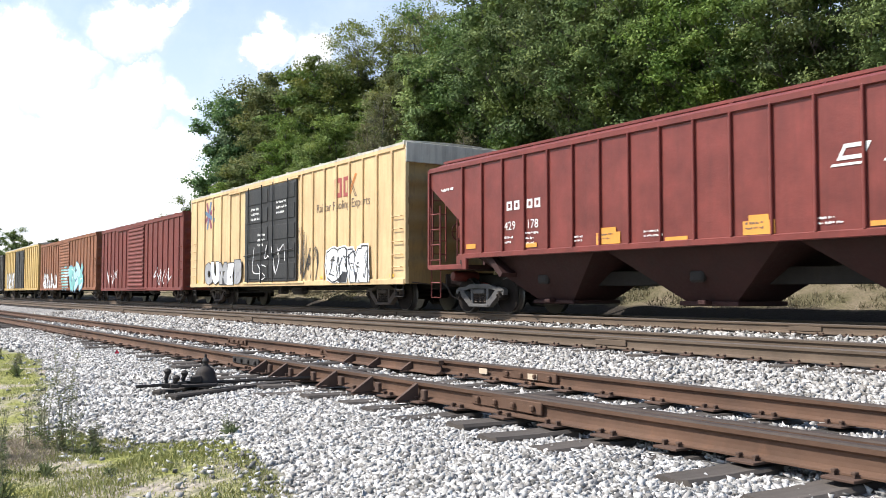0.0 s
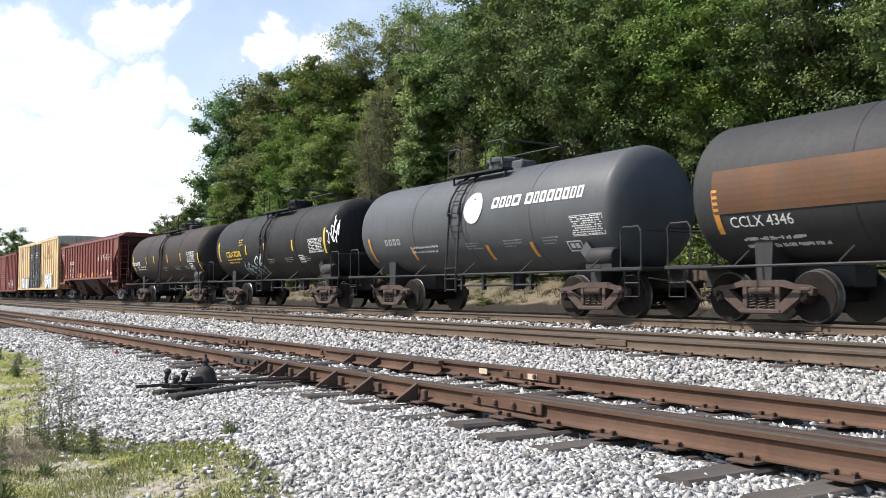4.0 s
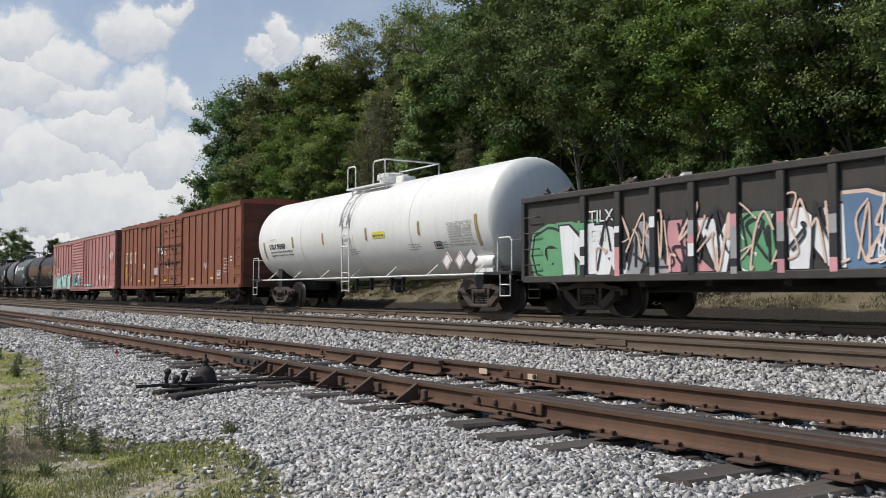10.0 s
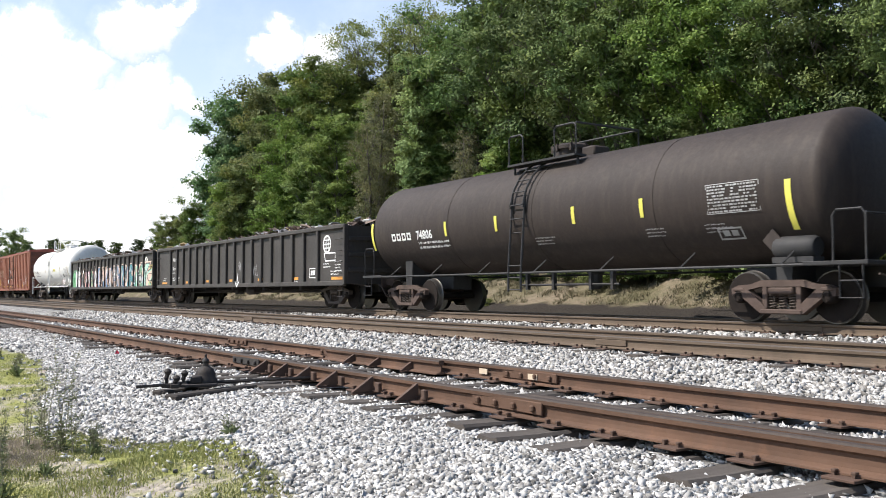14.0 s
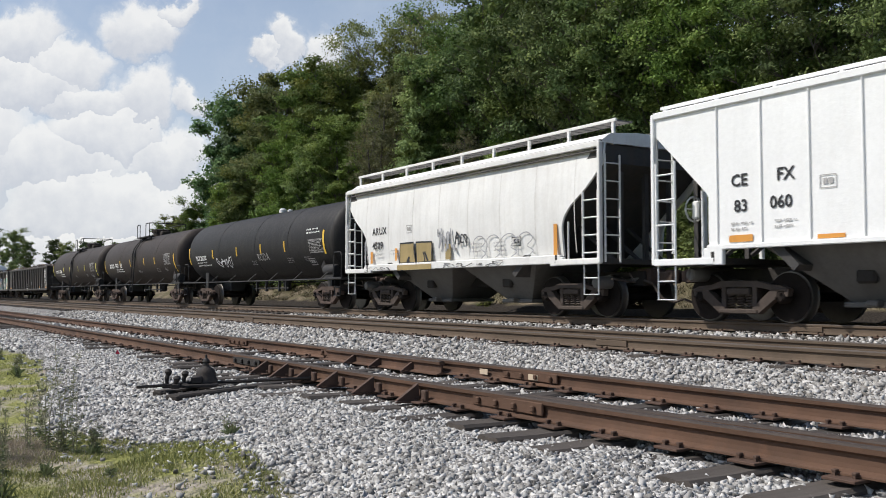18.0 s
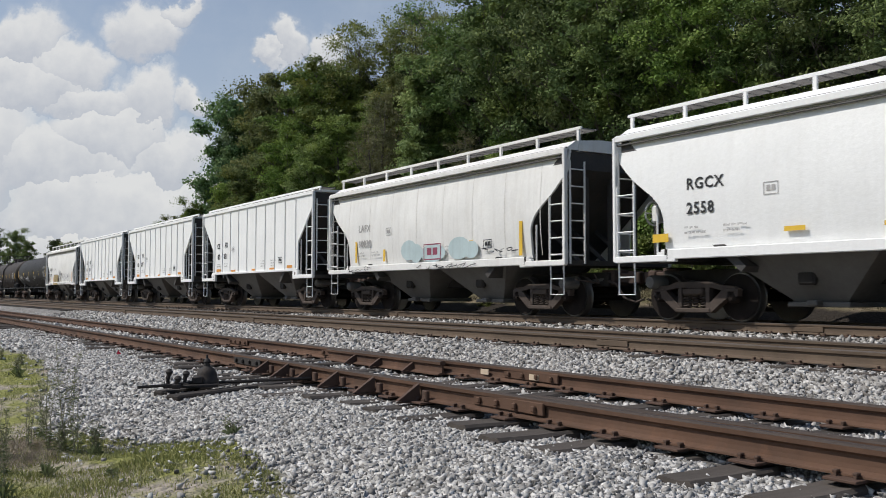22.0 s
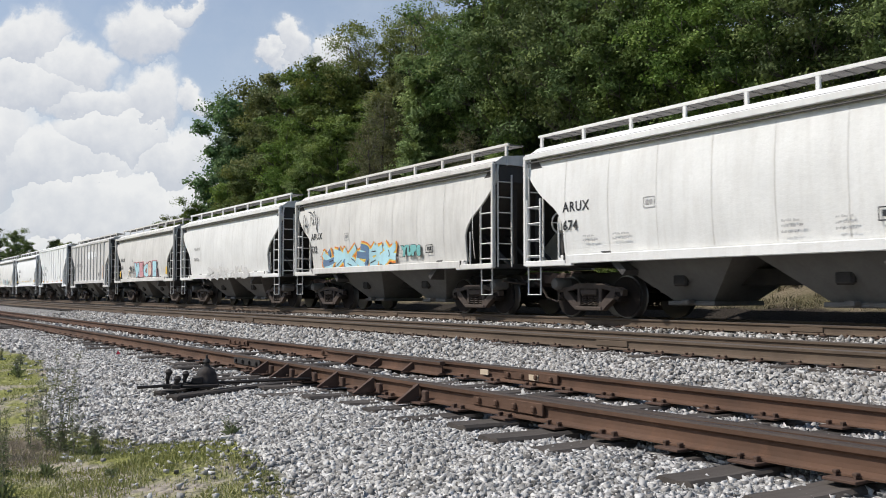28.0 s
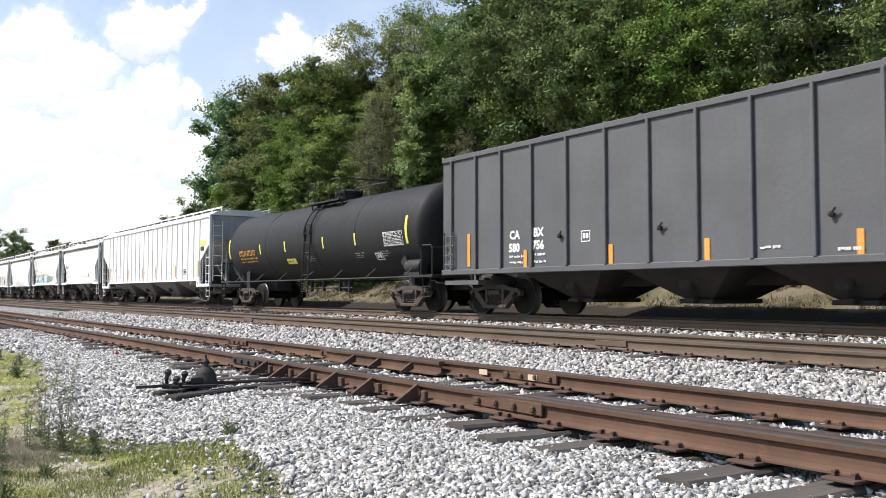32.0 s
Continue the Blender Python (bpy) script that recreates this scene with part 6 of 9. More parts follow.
bubble(c, "OUMEB", -7.4, -2.9, 0.86, 1.75, SIDE - 0.052, ["g_grey", "g_white"], "g_black", None, 9, "grey and black sprayed letters")
bubble(c, "GSMJ", 4.6, 7.9, 0.86, 1.85, SIDE - 0.052, ["g_white"], "g_black", "g_white", 12, "fat white spray-painted letters outlined in black")
tag_scrawl(c, 4.9, 7.6, 0.95, 1.8, SIDE - 0.07, "g_black", 13, 0.035, 6)
tag_scrawl(c, 2.3, 3.0, 1.0, 2.9, SIDE - 0.052, "g_black", 15, 0.03, 5)
tag_scrawl(c, 2.8, 4.1, 0.95, 2.1, SIDE, "g_black", 2, 0.05, 3)
tag_scrawl(c, -1.6, 1.4, 1.0, 2.3, SIDE - 0.1, "g_white", 8, 0.04, 5)
for x, z in ((-1.9, 3.5), (0.6, 3.6), (-1.2, 2.5)):
    bars(c, "letter_white", x, z + 0.15, SIDE - 0.098, 3, 0.9, 0.10, int(x * 10))
for x in (-8.6, -6, 4.2, 6.6, 8.8):
    patch("reflector", "reflect_yellow", c, x - 0.12, x + 0.12, 0.98, 1.06, SIDE)
# dark red hopper
c = red_hopper[0]
blocks(c, "letter_white", 3.35, 2.60, SIDE, [0.46, 0.52, 0.44, 0.40], 0.25, 0.42, 0.55, underline=True, label="large slanted white emblem")
blocks(c, "letter_white", -5.22, 2.46, SIDE, [0.20, 0.20], 0.21, 0.08)
blocks(c, "letter_white", -4.46, 2.46, SIDE, [0.2, 0.2], 0.21, 0.08)
letters("429", 0.29, "letter_white", c, -5.32, 2.00, SIDE)
letters("178", 0.29, "letter_white", c, -4.48, 2.00, SIDE)
bars(c, "letter_white", -5.3, 1.80, SIDE, 2, 0.45, 0.06, 1)
bars(c, "letter_white", -4.55, 1.86, SIDE, 3, 0.5, 0.06, 2)
bars(c, "letter_white", -8.05, 3.16, SIDE, 1, 0.8, 0.09, 3)
for a, b, z0, z1 in ((-2.15, -1.45, 1.52, 1.86), (1.55, 2.2, 1.52, 1.86)):
    patch("warning_label", "reflect_orange", c, a, b, z0, z1 - 0.1, SIDE, "orange label with small brown print")
    patch("warning_label", "reflect_orange", c, a + 0.12, b - 0.12, z1 - 0.1, z1, SIDE)
    bars(c, "letter_brown", a + 0.05, z1 - 0.16, SIDE - 0.004, 2, b - a - 0.1, 0.045, 4)
for a, b, z0, z1 in ((-0.25, 0.3, 1.5, 1.58), (-6.9, -6.5, 1.62, 1.74), (-4.5, -4.1, 1.56, 1.66), (3.9, 4.3, 1.54, 1.62), (6.55, 7.0, 1.60, 1.74)):
    patch("reflector", "reflect_orange", c, a, b, z0, z1, SIDE)
frame_mark(c, "letter_white", 5.8, 6.32, 1.60, 1.86, SIDE)
for x in (-2.9, -0.8, 3.0, 4.7, 6.6):
    bars(c, "letter_white", x, 1.70, SIDE, 2, 0.5, 0.045, int(x * 9) + 40)
# tank cars
def tank_print(T, head, head_col, size, x, z, strips, seed, extra=(), strip_col="reflect_yellow", table=None, bold=0.0):
    c, half, wr = T
    if head:
        letters(head, size, head_col, c, x, z, 0, wrap=wr, bold=bold or 0.008)
    bars(c, head_col, x + 0.05, z - 0.14, 0, 2, 2.0, 0.065, seed, wr)
    for q in strips:
        patch("reflector", strip_col, c, q - 0.05, q + 0.05, wr[0] - 0.36, wr[0] + 0.02, 0, "", wr)
    for q, lo, hi in extra:
        patch("reflector", strip_col, c, q - 0.06, q + 0.06, lo, hi, 0, "", wr)
    if table:
        table_mark(c, "letter_white" if table[4] == 0 else "letter_grey", table[0], table[1], table[2], table[3], wr, 9, seed)
    for q in (half - 3.4, half - 4.9, -0.2):
        bars(c, "letter_grey" if strip_col != "g_gold" else "letter_dark", q, wr[0] - 0.62, 0, 3, 0.7, 0.035, seed + int(q * 7), wr)


c, half, wr = T1
blocks(c, "letter_white", -5.85, 2.02, 0, [0.17, 0.17, 0.17, 0.17], 0.17, 0.05, wrap=wr)
tank_print(T1, "66032", "letter_white", 0.26, -4.95, 2.02, (-3.05, -1.6, 0.8, 2.95), 11, ((-5.6, 1.7, 2.5), (5.55, 1.5, 2.35)), table=(3.9, 5.05, 1.98, 2.42, 0))
frame_mark(c, "letter_white", 4.08, 4.6, 1.62, 1.9, 0, wr)
c, half, wr = T2
tank_print(T2, "UTLX 72376", "reflect_yellow", 0.31, -4.45, 2.00, (-2.2, -0.3, 2.35), 12, ((-5.3, 1.85, 2.65), (5.0, 1.85, 2.7)), table=(3.7, 4.8, 1.92, 2.36, 0))
bars(c, "reflect_yellow", -2.95, 2.62, 0, 3, 0.5, 0.05, 5, wr)
graffiti(c, -2.9, -0.8, 1.25, 1.75, 0, ["g_sky", "letter_grey"], "letter_grey", count=6, seed=21, weight=0.06, wrap=wr, shine=None)
tag_scrawl(c, -1.6, -0.8, 1.5, 2.05, 0, "g_white", 4, 0.05, 2, wr)
tag_scrawl(c, 5.2, 6.2, 2.1, 3.1, 0, "g_white", 7, 0.05, 4, wr)
frame_mark(c, "letter_white", 2.7, 3.12, 1.60, 1.86, 0, wr)
c, half, wr = T3
disc(c, "letter_white", 0.28, 2.68, 0.40, 0, wr, squash=1.0, label="white round emblem")
blocks(c, "letter_white", 1.08, 2.60, 0, [0.26, 0.2, 0.17, 0.3], 0.27, 0.06, 0.12, wr, label="bold white name in plain blocks")
blocks(c, "letter_white", 2.40, 2.60, 0, [0.26, 0.16, 0.2, 0.22, 0.2, 0.2, 0.16, 0.18], 0.27, 0.06, 0.12, wr)
blocks(c, "letter_grey", -4.3, 1.90, 0, [0.16, 0.16, 0.16, 0.16], 0.18, 0.07, wrap=wr)
tank_print(T3, "", "letter_white", 0.2, -3.0, 1.9, (), 13, ((-5.25, 1.45, 2.15), (0.67, 1.36, 1.72), (2.44, 1.38, 1.72), (-2.9, 1.45, 1.8)), "reflect_orange", table=(4.0, 5.0, 1.78, 2.2, 0))
frame_mark(c, "letter_white", 3.67, 4.15, 1.45, 1.68, 0, wr)
c, half, wr = T4
patch("faded_patch", "band_brown", c, -5.6, -1.6, 1.95, 2.75, 0, "faded brown paint patch", wr)
patch("faded_patch", "band_brown", c, 0.9, 5.0, 1.9, 2.7, 0, "faded brown paint patch", wr)
c2 = letters("CCLX 4346", 0.27, "letter_white", c, -5.3, 1.70, 0, wrap=(wr[0], wr[1] + 0.004))
tank_print(T4, "", "letter_white", 0.2, -5.2, 1.6, (-1.9, -0.6, 1.0), 14, ((-5.55, 1.6, 2.4), (5.2, 1.5, 2.3)), "reflect_orange", table=(3.5, 4.75, 1.75, 2.15, 1))
c, half, wr = T5
tank_print(T5, "UTLX 902403", "letter_black", 0.25, -6.5, 2.12, (-4.4, -1.95, 1.05, 4.1), 15, ((6.85, 1.7, 2.5), (-7.0, 1.8, 2.4)), "g_gold", table=(5.5, 6.65, 1.75, 2.35, 1))
bars(c, "letter_grey", -6.45, 2.45, 0, 1, 0.9, 0.05, 8, wr)
patch("warning_label", "lemon", c, 1.45, 2.2, 2.15, 2.33, 0, "yellow warning label", wr)
bars(c, "letter_brown", 1.5, 2.19, 0, 1, 0.9, 0.07, 3, (wr[0], wr[1] + 0.01))
frame_mark(c, "letter_black", 4.75, 5.12, 1.70, 1.90, 0, wr)
for q in (5.55, 6.15):
    g = Geo()
    g.prism([(q - 0.24, 1.36), (q, 1.12), (q + 0.24, 1.36), (q, 1.60)], -1.52, -1.50)
    part("placard", g.mesh("placard", "tank_white"), c, "white diamond placard with a red rim")
    g2 = Geo()
    ribbon(g2, [(q - 0.2, 1.36), (q, 1.16), (q + 0.2, 1.36), (q, 1.56), (q - 0.2, 1.36)], 0.03, -1.525)
    part("placard_rim", g2.mesh("placard_rim", "g_red"), c)
c, half, wr = T6
blocks(c, "letter_white", -6.7, 2.02, 0, [0.21, 0.21, 0.21, 0.21], 0.21, 0.07, wrap=wr)
tank_print(T6, "74806", "letter_white", 0.33, -5.35, 2.02, (-3.85, -1.6, 1.25, 3.3), 16, ((-7.85, 1.8, 2.6), (6.7, 1.6, 2.45)), "lemon", table=(4.95, 6.1, 1.98, 2.5, 1))
frame_mark(c, "letter_grey", 5.05, 5.6, 1.5, 1.72, 0, wr)
c, half, wr = T7
blocks(c, "letter_white", -6.4, 2.02, 0, [0.21, 0.21, 0.21, 0.21], 0.23, 0.07, wrap=wr)
tank_print(T7, "74811", "letter_white", 0.35, -5.1, 2.02, (-3.9, -1.6, 1.25, 3.3), 17, ((-7.65, 1.7, 2.5), (6.7, 1.6, 2.45)), "reflect_yellow", table=(4.95, 6.1, 1.98, 2.5, 1))
frame_mark(c, "letter_white", -3.86, -3.55, 2.02, 2.24, 0, wr)
c, half, wr = T8
tank_print(T8, "TILX 262205", "letter_white", 0.27, -6.85, 2.0, (-4.55, -1.62, 1.0, 3.3), 18, ((-7.75, 1.85, 2.6), (6.6, 1.85, 2.65)), "reflect_yellow", table=(5.4, 6.5, 1.92, 2.36, 1))
tag_scrawl(c, -4.1, -2.4, 1.6, 2.1, 0, "g_white", 9, 0.045, 4, wr)
letters("RODA", 0.40, "letter_grey", c, 0.55, 1.78, 0, name="spray_tag", wrap=wr)
bars(c, "letter_white", 5.2, 2.70, 0, 2, 1.3, 0.06, 4, wr)
frame_mark(c, "letter_grey", 5.1, 5.6, 1.5, 1.74, 0, wr)
c, half, wr = T9
tank_print(T9, "UTLX 672157", "reflect_orange", 0.29, -6.5, 2.02, (-4.25, -1.88, 1.3, 3.6), 19, ((-7.6, 1.95, 2.75), (6.75, 1.95, 2.75)), "lemon", table=(5.4, 6.5, 1.94, 2.32, 0))
patch("warning_label", "lemon", c, -1.98, -1.2, 1.60, 1.78, 0, "yellow warning label", wr)
bars(c, "letter_brown", -1.9, 1.65, 0, 1, 0.7, 0.07, 3, (wr[0], wr[1] + 0.01))
frame_mark(c, "letter_white", 4.65, 5.1, 1.54, 1.76, 0, wr)
# pink boxcar
c = pink_car[0]
blocks(c, "letter_white", -7.98, 2.12, SIDE, [0.16, 0.16], 0.16, 0.12)
blocks(c, "letter_white", -7.35, 2.14, SIDE, [0.16], 0.16, 0.12)
bars(c, "letter_white", -8.05, 1.86, SIDE, 1, 1.2, 0.15, 6)
bubble(c, "SNEWTE", -8.85, -2.75, 0.80, 1.72, SIDE - 0.052, ["g_aqua", "g_mint"], "g_black", "g_pink", 31, "fat turquoise spray-painted letters with a pink halo")
for k, (q, w, mt) in enumerate(((0.0, 0.05, "g_plum"), (0.12, 0.035, "g_pink"))):
    g = Geo()
    ribbon(g, smooth_path([(-8.9, 1.35 + q), (-8.0, 1.72 + q), (-6.9, 1.62 + q), (-6.0, 1.86 + q), (-5.0, 1.72 + q), (-4.2, 2.02 + q), (-3.3, 2.06 + q), (-2.72, 1.7 + q), (-2.68, 1.2 + q)], 6), w, SIDE - 0.07 - 0.002 * k)
    part("graffiti", g.mesh("graffiti", mt), c, "sweeping sprayed outline")
rs = random.Random(12)
g = Geo()
for k in range(46):
    ex, ez = -8.7 + 5.9 * rs.random(), 0.88 + 0.85 * rs.random()
    ribbon(g, smooth_path([(ex, ez), (ex + rs.uniform(0.04, 0.16), ez + rs.uniform(-0.1, 0.16)), (ex + rs.uniform(0.1, 0.3), ez + rs.uniform(-0.12, 0.12))], 4), rs.uniform(0.02, 0.05), SIDE - 0.072 - 0.0002 * k)
part("graffiti", g.mesh("graffiti", "g_white"), c, "white sprayed highlights")
g = Geo()
for k in range(18):
    ex, ez = rs.choice((2.0, 2.85, 3.8, 4.75, 5.7, 6.6, 7.6, 8.4)) + rs.uniform(-0.2, 0.25), rs.uniform(1.2, 3.4)
    g.box(ex, ex + rs.uniform(0.03, 0.12), SIDE - 0.003, SIDE + 0.01, ez, ez + rs.uniform(0.02, 0.06), 0.0)
tagged(part("rust_spot", g.mesh("rust_spot", "brown_shade_rust"), c, "dark rust spots along the seams"), kind="stuff")
BLOCK_A = [(-2.07, 1.04), (-1.69, 1.72), (-1.48, 1.85), (-1.06, 1.85), (-0.85, 1.71), (-0.72, 1.41), (-0.63, 1.1), (-0.66, 1.03)]
BLOCK_B = [(-0.27, 1.04), (-0.01, 1.34), (0.3, 1.58), (0.69, 1.63), (0.63, 1.32), (0.5, 1.03)]
for poly in (BLOCK_A, BLOCK_B):
    shape = Geo().prism(poly, SIDE - 0.092, SIDE - 0.086)
    sprayed = part("graffiti", shape.mesh("graffiti", "g_teal"), c, "flat turquoise sprayed letter")
    g = Geo()
    ribbon(g, poly + poly[:1], 0.03, SIDE - 0.094)
    part("outline", g.mesh("outline", "g_mint"), sprayed)
g = Geo().lathe([(-0.008, 0.001), (-0.007, 0.19), (0.0, 0.20)], 18, "y", (-0.93, SIDE - 0.095, 1.34))
part("graffiti", g.mesh("graffiti", "g_black"), c, "black sprayed spot")
for gx, gz, gr in ((0.05, 1.55, 0.11), (0.3, 1.71, 0.12), (-0.56, 1.09, 0.1)):
    g = Geo().lathe([(-0.008, 0.001), (-0.007, gr - 0.01), (0.0, gr)], 14, "y", (gx, SIDE - 0.096, gz))
    part("graffiti", g.mesh("graffiti", "g_white"), c, "white sprayed bubble")
for a, b, mt in ((-2.0, 0.9, "g_plum"), (1.7, 2.5, "g_aqua"), (2.6, 2.9, "g_white"), (2.95, 3.7, "g_aqua"), (3.75, 4.4, "g_teal")):
    patch("paint_smear", mt, c, a, b, 0.97, 1.02 if mt == "g_plum" else 1.06, SIDE - 0.085)
tag_scrawl(c, -9.3, -7.9, 2.4, 3.1, SIDE - 0.052, "g_black", 14, 0.035, 5)
tag_scrawl(c, 8.55, 9.4, 2.45, 2.95, SIDE - 0.052, "g_white", 16, 0.05, 6, label="white spray tag")
frame_mark(c, "letter_white", 6.85, 7.32, 1.32, 1.58, SIDE)
tag_scrawl(c, 5.66, 6.12, 1.25, 1.75, SIDE - 0.012, "g_white", 18, 0.025, 9, label="white sprayed splash")
for x, z in ((7.75, 1.6), (4.95, 1.2), (-1.3, 2.6), (8.2, 1.0)):
    bars(c, "letter_white", x, z, SIDE, 3, 0.5, 0.05, int(x * 11))
patch("patch_panel", "letter_grey", c, -1.85, -1.5, 2.42, 2.52, SIDE - 0.085)
tag_scrawl(c, -2.3, -1.2, 2.2, 2.75, SIDE - 0.085, "g_black", 19, 0.03, 4)
patch("reflector", "reflect_orange", c, 8.5, 9.3, 0.80, 0.90, SIDE - 0.03)
# brown boxcar
c = brown_car[0]
blocks(c, "letter_cream", -8.36, 2.12, SIDE, [0.36, 0.42], 0.62, 0.42, 0.03, label="large cream name in plain framed blocks")
blocks(c, "letter_cream", -6.55, 2.12, SIDE, [0.42], 0.62)
letters("12", 0.42, "letter_cream", c, -8.24, 1.62, SIDE, squeeze=0.78)
letters("94", 0.42, "letter_cream", c, -7.45, 1.62, SIDE)
letters("53", 0.42, "letter_cream", c, -6.55, 1.62, SIDE)
patch("reflector", "reflect_yellow", c, -8.38, -8.28, 1.18, 1.95, SIDE)
for a, b in ((-5.85, -5.4), (-3.25, -2.75), (-0.7, -0.2), (3.2, 3.7), (5.9, 6.4)):
    patch("reflector", "reflect_yellow", c, a, b, 1.1, 1.2, SIDE - (0.1 if -1.8 < a < 2 else 0))
frame_mark(c, "letter_white", -4.8, -4.48, 1.78, 2.02, SIDE)
patch("patch_panel", "letter_grey", c, -2.55, -1.9, 1.42, 1.78, SIDE - 0.06, "bare grey metal patch")
frame_mark(c, "letter_white", 6.7, 7.16, 1.12, 1.46, SIDE - 0.003)
patch("reflector", "reflect_yellow", c, 8.68, 8.92, 1.14, 1.54, SIDE)
tag_scrawl(c, 5.05, 5.5, 1.55, 1.85, SIDE, "g_white", 5, 0.03, 3)
tag_scrawl(c, -1.7, -0.9, 2.4, 2.75, SIDE - 0.09, "g_white", 25, 0.06, 3)
for x, z, n in ((7.55, 1.9, 5), (7.85, 1.9, 5), (8.3, 1.95, 2), (-8.1, 1.45, 2), (-7.3, 1.45, 3), (-0.6, 2.62, 3), (-7.9, 3.7, 1), (-0.2, 2.0, 3)):
    bars(c, "letter_white", x, z, SIDE - (0.1 if -1.7 < x < 2 else 0), n, 0.35 if n > 1 else 0.7, 0.07, int(x * 13))
# gondolas
GS = -HW + 0.075


def globe(c, x, z):
    disc(c, "letter_white", x, z, 0.30, GS - 0.002, inner=0.24, label="white round emblem over a box")
    g = Geo()
    for k in (-0.13, 0.0, 0.13):
        ribbon(g, [(x + k, z - 0.25), (x + k * 1.1, z + 0.25)], 0.035, GS - 0.004)
        ribbon(g, [(x - 0.26, z + k), (x + 0.26, z + k)], 0.035, GS - 0.005)
    ribbon(g, [(x - 0.2, z - 0.3), (x + 0.62, z - 0.3), (x + 0.62, z - 0.55), (x - 0.1, z - 0.55), (x - 0.2, z - 0.3)], 0.05, GS - 0.004)
    part("painted_mark", g.mesh("painted_mark", "letter_white"), c)


c = gon_a[0]
globe(c, 8.8, 2.12)
bubble(c, "GN", -10.0, -8.0, 0.86, 1.9, GS, ["g_green", "g_white"], "g_black", "g_green", 41, "green and white sprayed letters")
bubble(c, "RAKWSN", -7.9, -2.3, 0.86, 1.85, GS, ["g_white", "g_grey", "g_pink", "g_white", "g_green"], "g_black", None, 43, "white, pink and green sprayed letters")
bubble(c, "BSNEKH", -2.2, 3.6, 0.86, 2.0, GS, ["g_blue", "g_black", "g_blue", "g_grey", "g_black", "g_blue"], "g_peach", "g_black", 45, "blue and black sprayed letters edged in orange")
tag_scrawl(c, -7.8, -2.3, 0.9, 2.1, GS - 0.02, "g_black", 46, 0.05, 16)
tag_scrawl(c, -7.8, 3.4, 0.9, 2.2, GS - 0.022, "g_peach", 47, 0.045, 26)
tag_scrawl(c, -2.0, 3.5, 0.9, 2.2, GS - 0.024, "g_white", 48, 0.04, 14)
tag_scrawl(c, 3.9, 9.0, 0.9, 2.0, GS - 0.024, "g_black", 50, 0.05, 12)
tag_scrawl(c, 3.9, 9.2, 0.9, 2.0, GS - 0.026, "g_white", 51, 0.035, 10)
bubble(c, "BAHK", 3.75, 9.4, 0.86, 2.0, GS, ["g_teal", "g_teal", "g_green", "g_mint"], "g_black", "g_peach", 49, "fat teal to mint sprayed letters with a peach halo")
POST_PAINT = ((-8.0, ("g_green", "g_white", "g_black")), (-2.3, ("g_pink", "g_white", "g_black", "g_grey")), (3.7, ("g_blue", "g_peach", "g_black", "g_grey")), (6.6, ("g_teal", "g_peach", "g_blue")), (9.5, ("g_green", "g_mint", "g_white", "g_peach")))
pr = random.Random(61)
for px in GON:
    cols = next(cs for lim, cs in POST_PAINT if px < lim)
    pz = 0.86
    while pz < 1.85:
        dz = pr.uniform(0.12, 0.4)
        patch("post_paint", pr.choice(cols), c, px - 0.068, px + 0.068, pz, min(2.0, pz + dz), -HW - 0.011)
        pz += dz


def sprayed_block(c, poly, y, fill, edge, accents, seed, label, w=0.09):
    """One fat sprayed letter: a filled shape with an edge line and inner strokes."""
    rnd = random.Random(seed)
    body = part("graffiti", Geo().prism(poly, y - 0.006, y).mesh("graffiti", fill), c, label)
    g = Geo()
    ribbon(g, poly + poly[:1], w, y - 0.010)
    part("outline", g.mesh("outline", edge), body)
    xs, zs = [p[0] for p in poly], [p[1] for p in poly]
    cx, cz = sum(xs) / len(xs), sum(zs) / len(zs)
    g = Geo()
    for k in range(accents):
        ax, az = cx + rnd.uniform(-0.28, 0.28) * (max(xs) - min(xs)), cz + rnd.uniform(-0.3, 0.3) * (max(zs) - min(zs))
        ribbon(g, smooth_path([(ax, az), (ax + rnd.uniform(-0.12, 0.12), az - 0.14), (ax + rnd.uniform(-0.05, 0.18), az - 0.26)], 4), rnd.uniform(0.03, 0.08), y - 0.012 - 0.0005 * k)
    if accents:
        part("inner_stroke", g.mesh("inner_stroke", "g_black"), body)


sprayed_block(c, [(8.9, 0.86), (9.0, 1.5), (10.0, 1.75), (10.0, 1.3), (9.4, 1.05), (9.4, 0.86)], GS - 0.03, "g_peach", "g_mint", 2, 405, "peach sprayed flourish edged in mint")
tag_scrawl(c, 9.5, 10.1, 0.9, 1.2, GS - 0.04, "g_yellow", 3, 0.03, 3)
tag_scrawl(c, 9.5, 10.1, 1.75, 2.0, GS - 0.02, "g_yellow", 4, 0.03, 4)
patch("stencil_ground", "g_black", c, 7.47, 8.06, 1.07, 1.5, GS - 0.02)
frame_mark(c, "letter_white", 7.43, 8.1, 1.03, 1.54, GS - 0.028)
letters("TILX", 0.36, "letter_white", c, -8.1, 2.0, GS - 0.022)
letters("3531", 0.36, "letter_white", c, -8.25, 1.6, GS - 0.022)
c = gon_b[0]
globe(c, 9.0, 2.12)
letters("TILX", 0.26, "letter_white", c, -7.98, 2.0, GS)
letters("3536", 0.26, "letter_white", c, -7.98, 1.6, GS)
for a, b, z in ((-9.7, -8.9, 0.95), (-5.9, -5.35, 0.96), (-3.0, -2.5, 0.98), (-0.1, 0.45, 0.98), (3.0, 3.5, 0.98), (6.1, 6.75, 0.98), (9.35, 10.2, 0.95)):
    patch("reflector", "reflect_orange", c, a, b, z, z + 0.09, GS)
frame_mark(c, "letter_white", 7.65, 8.2, 1.02, 1.36, GS)
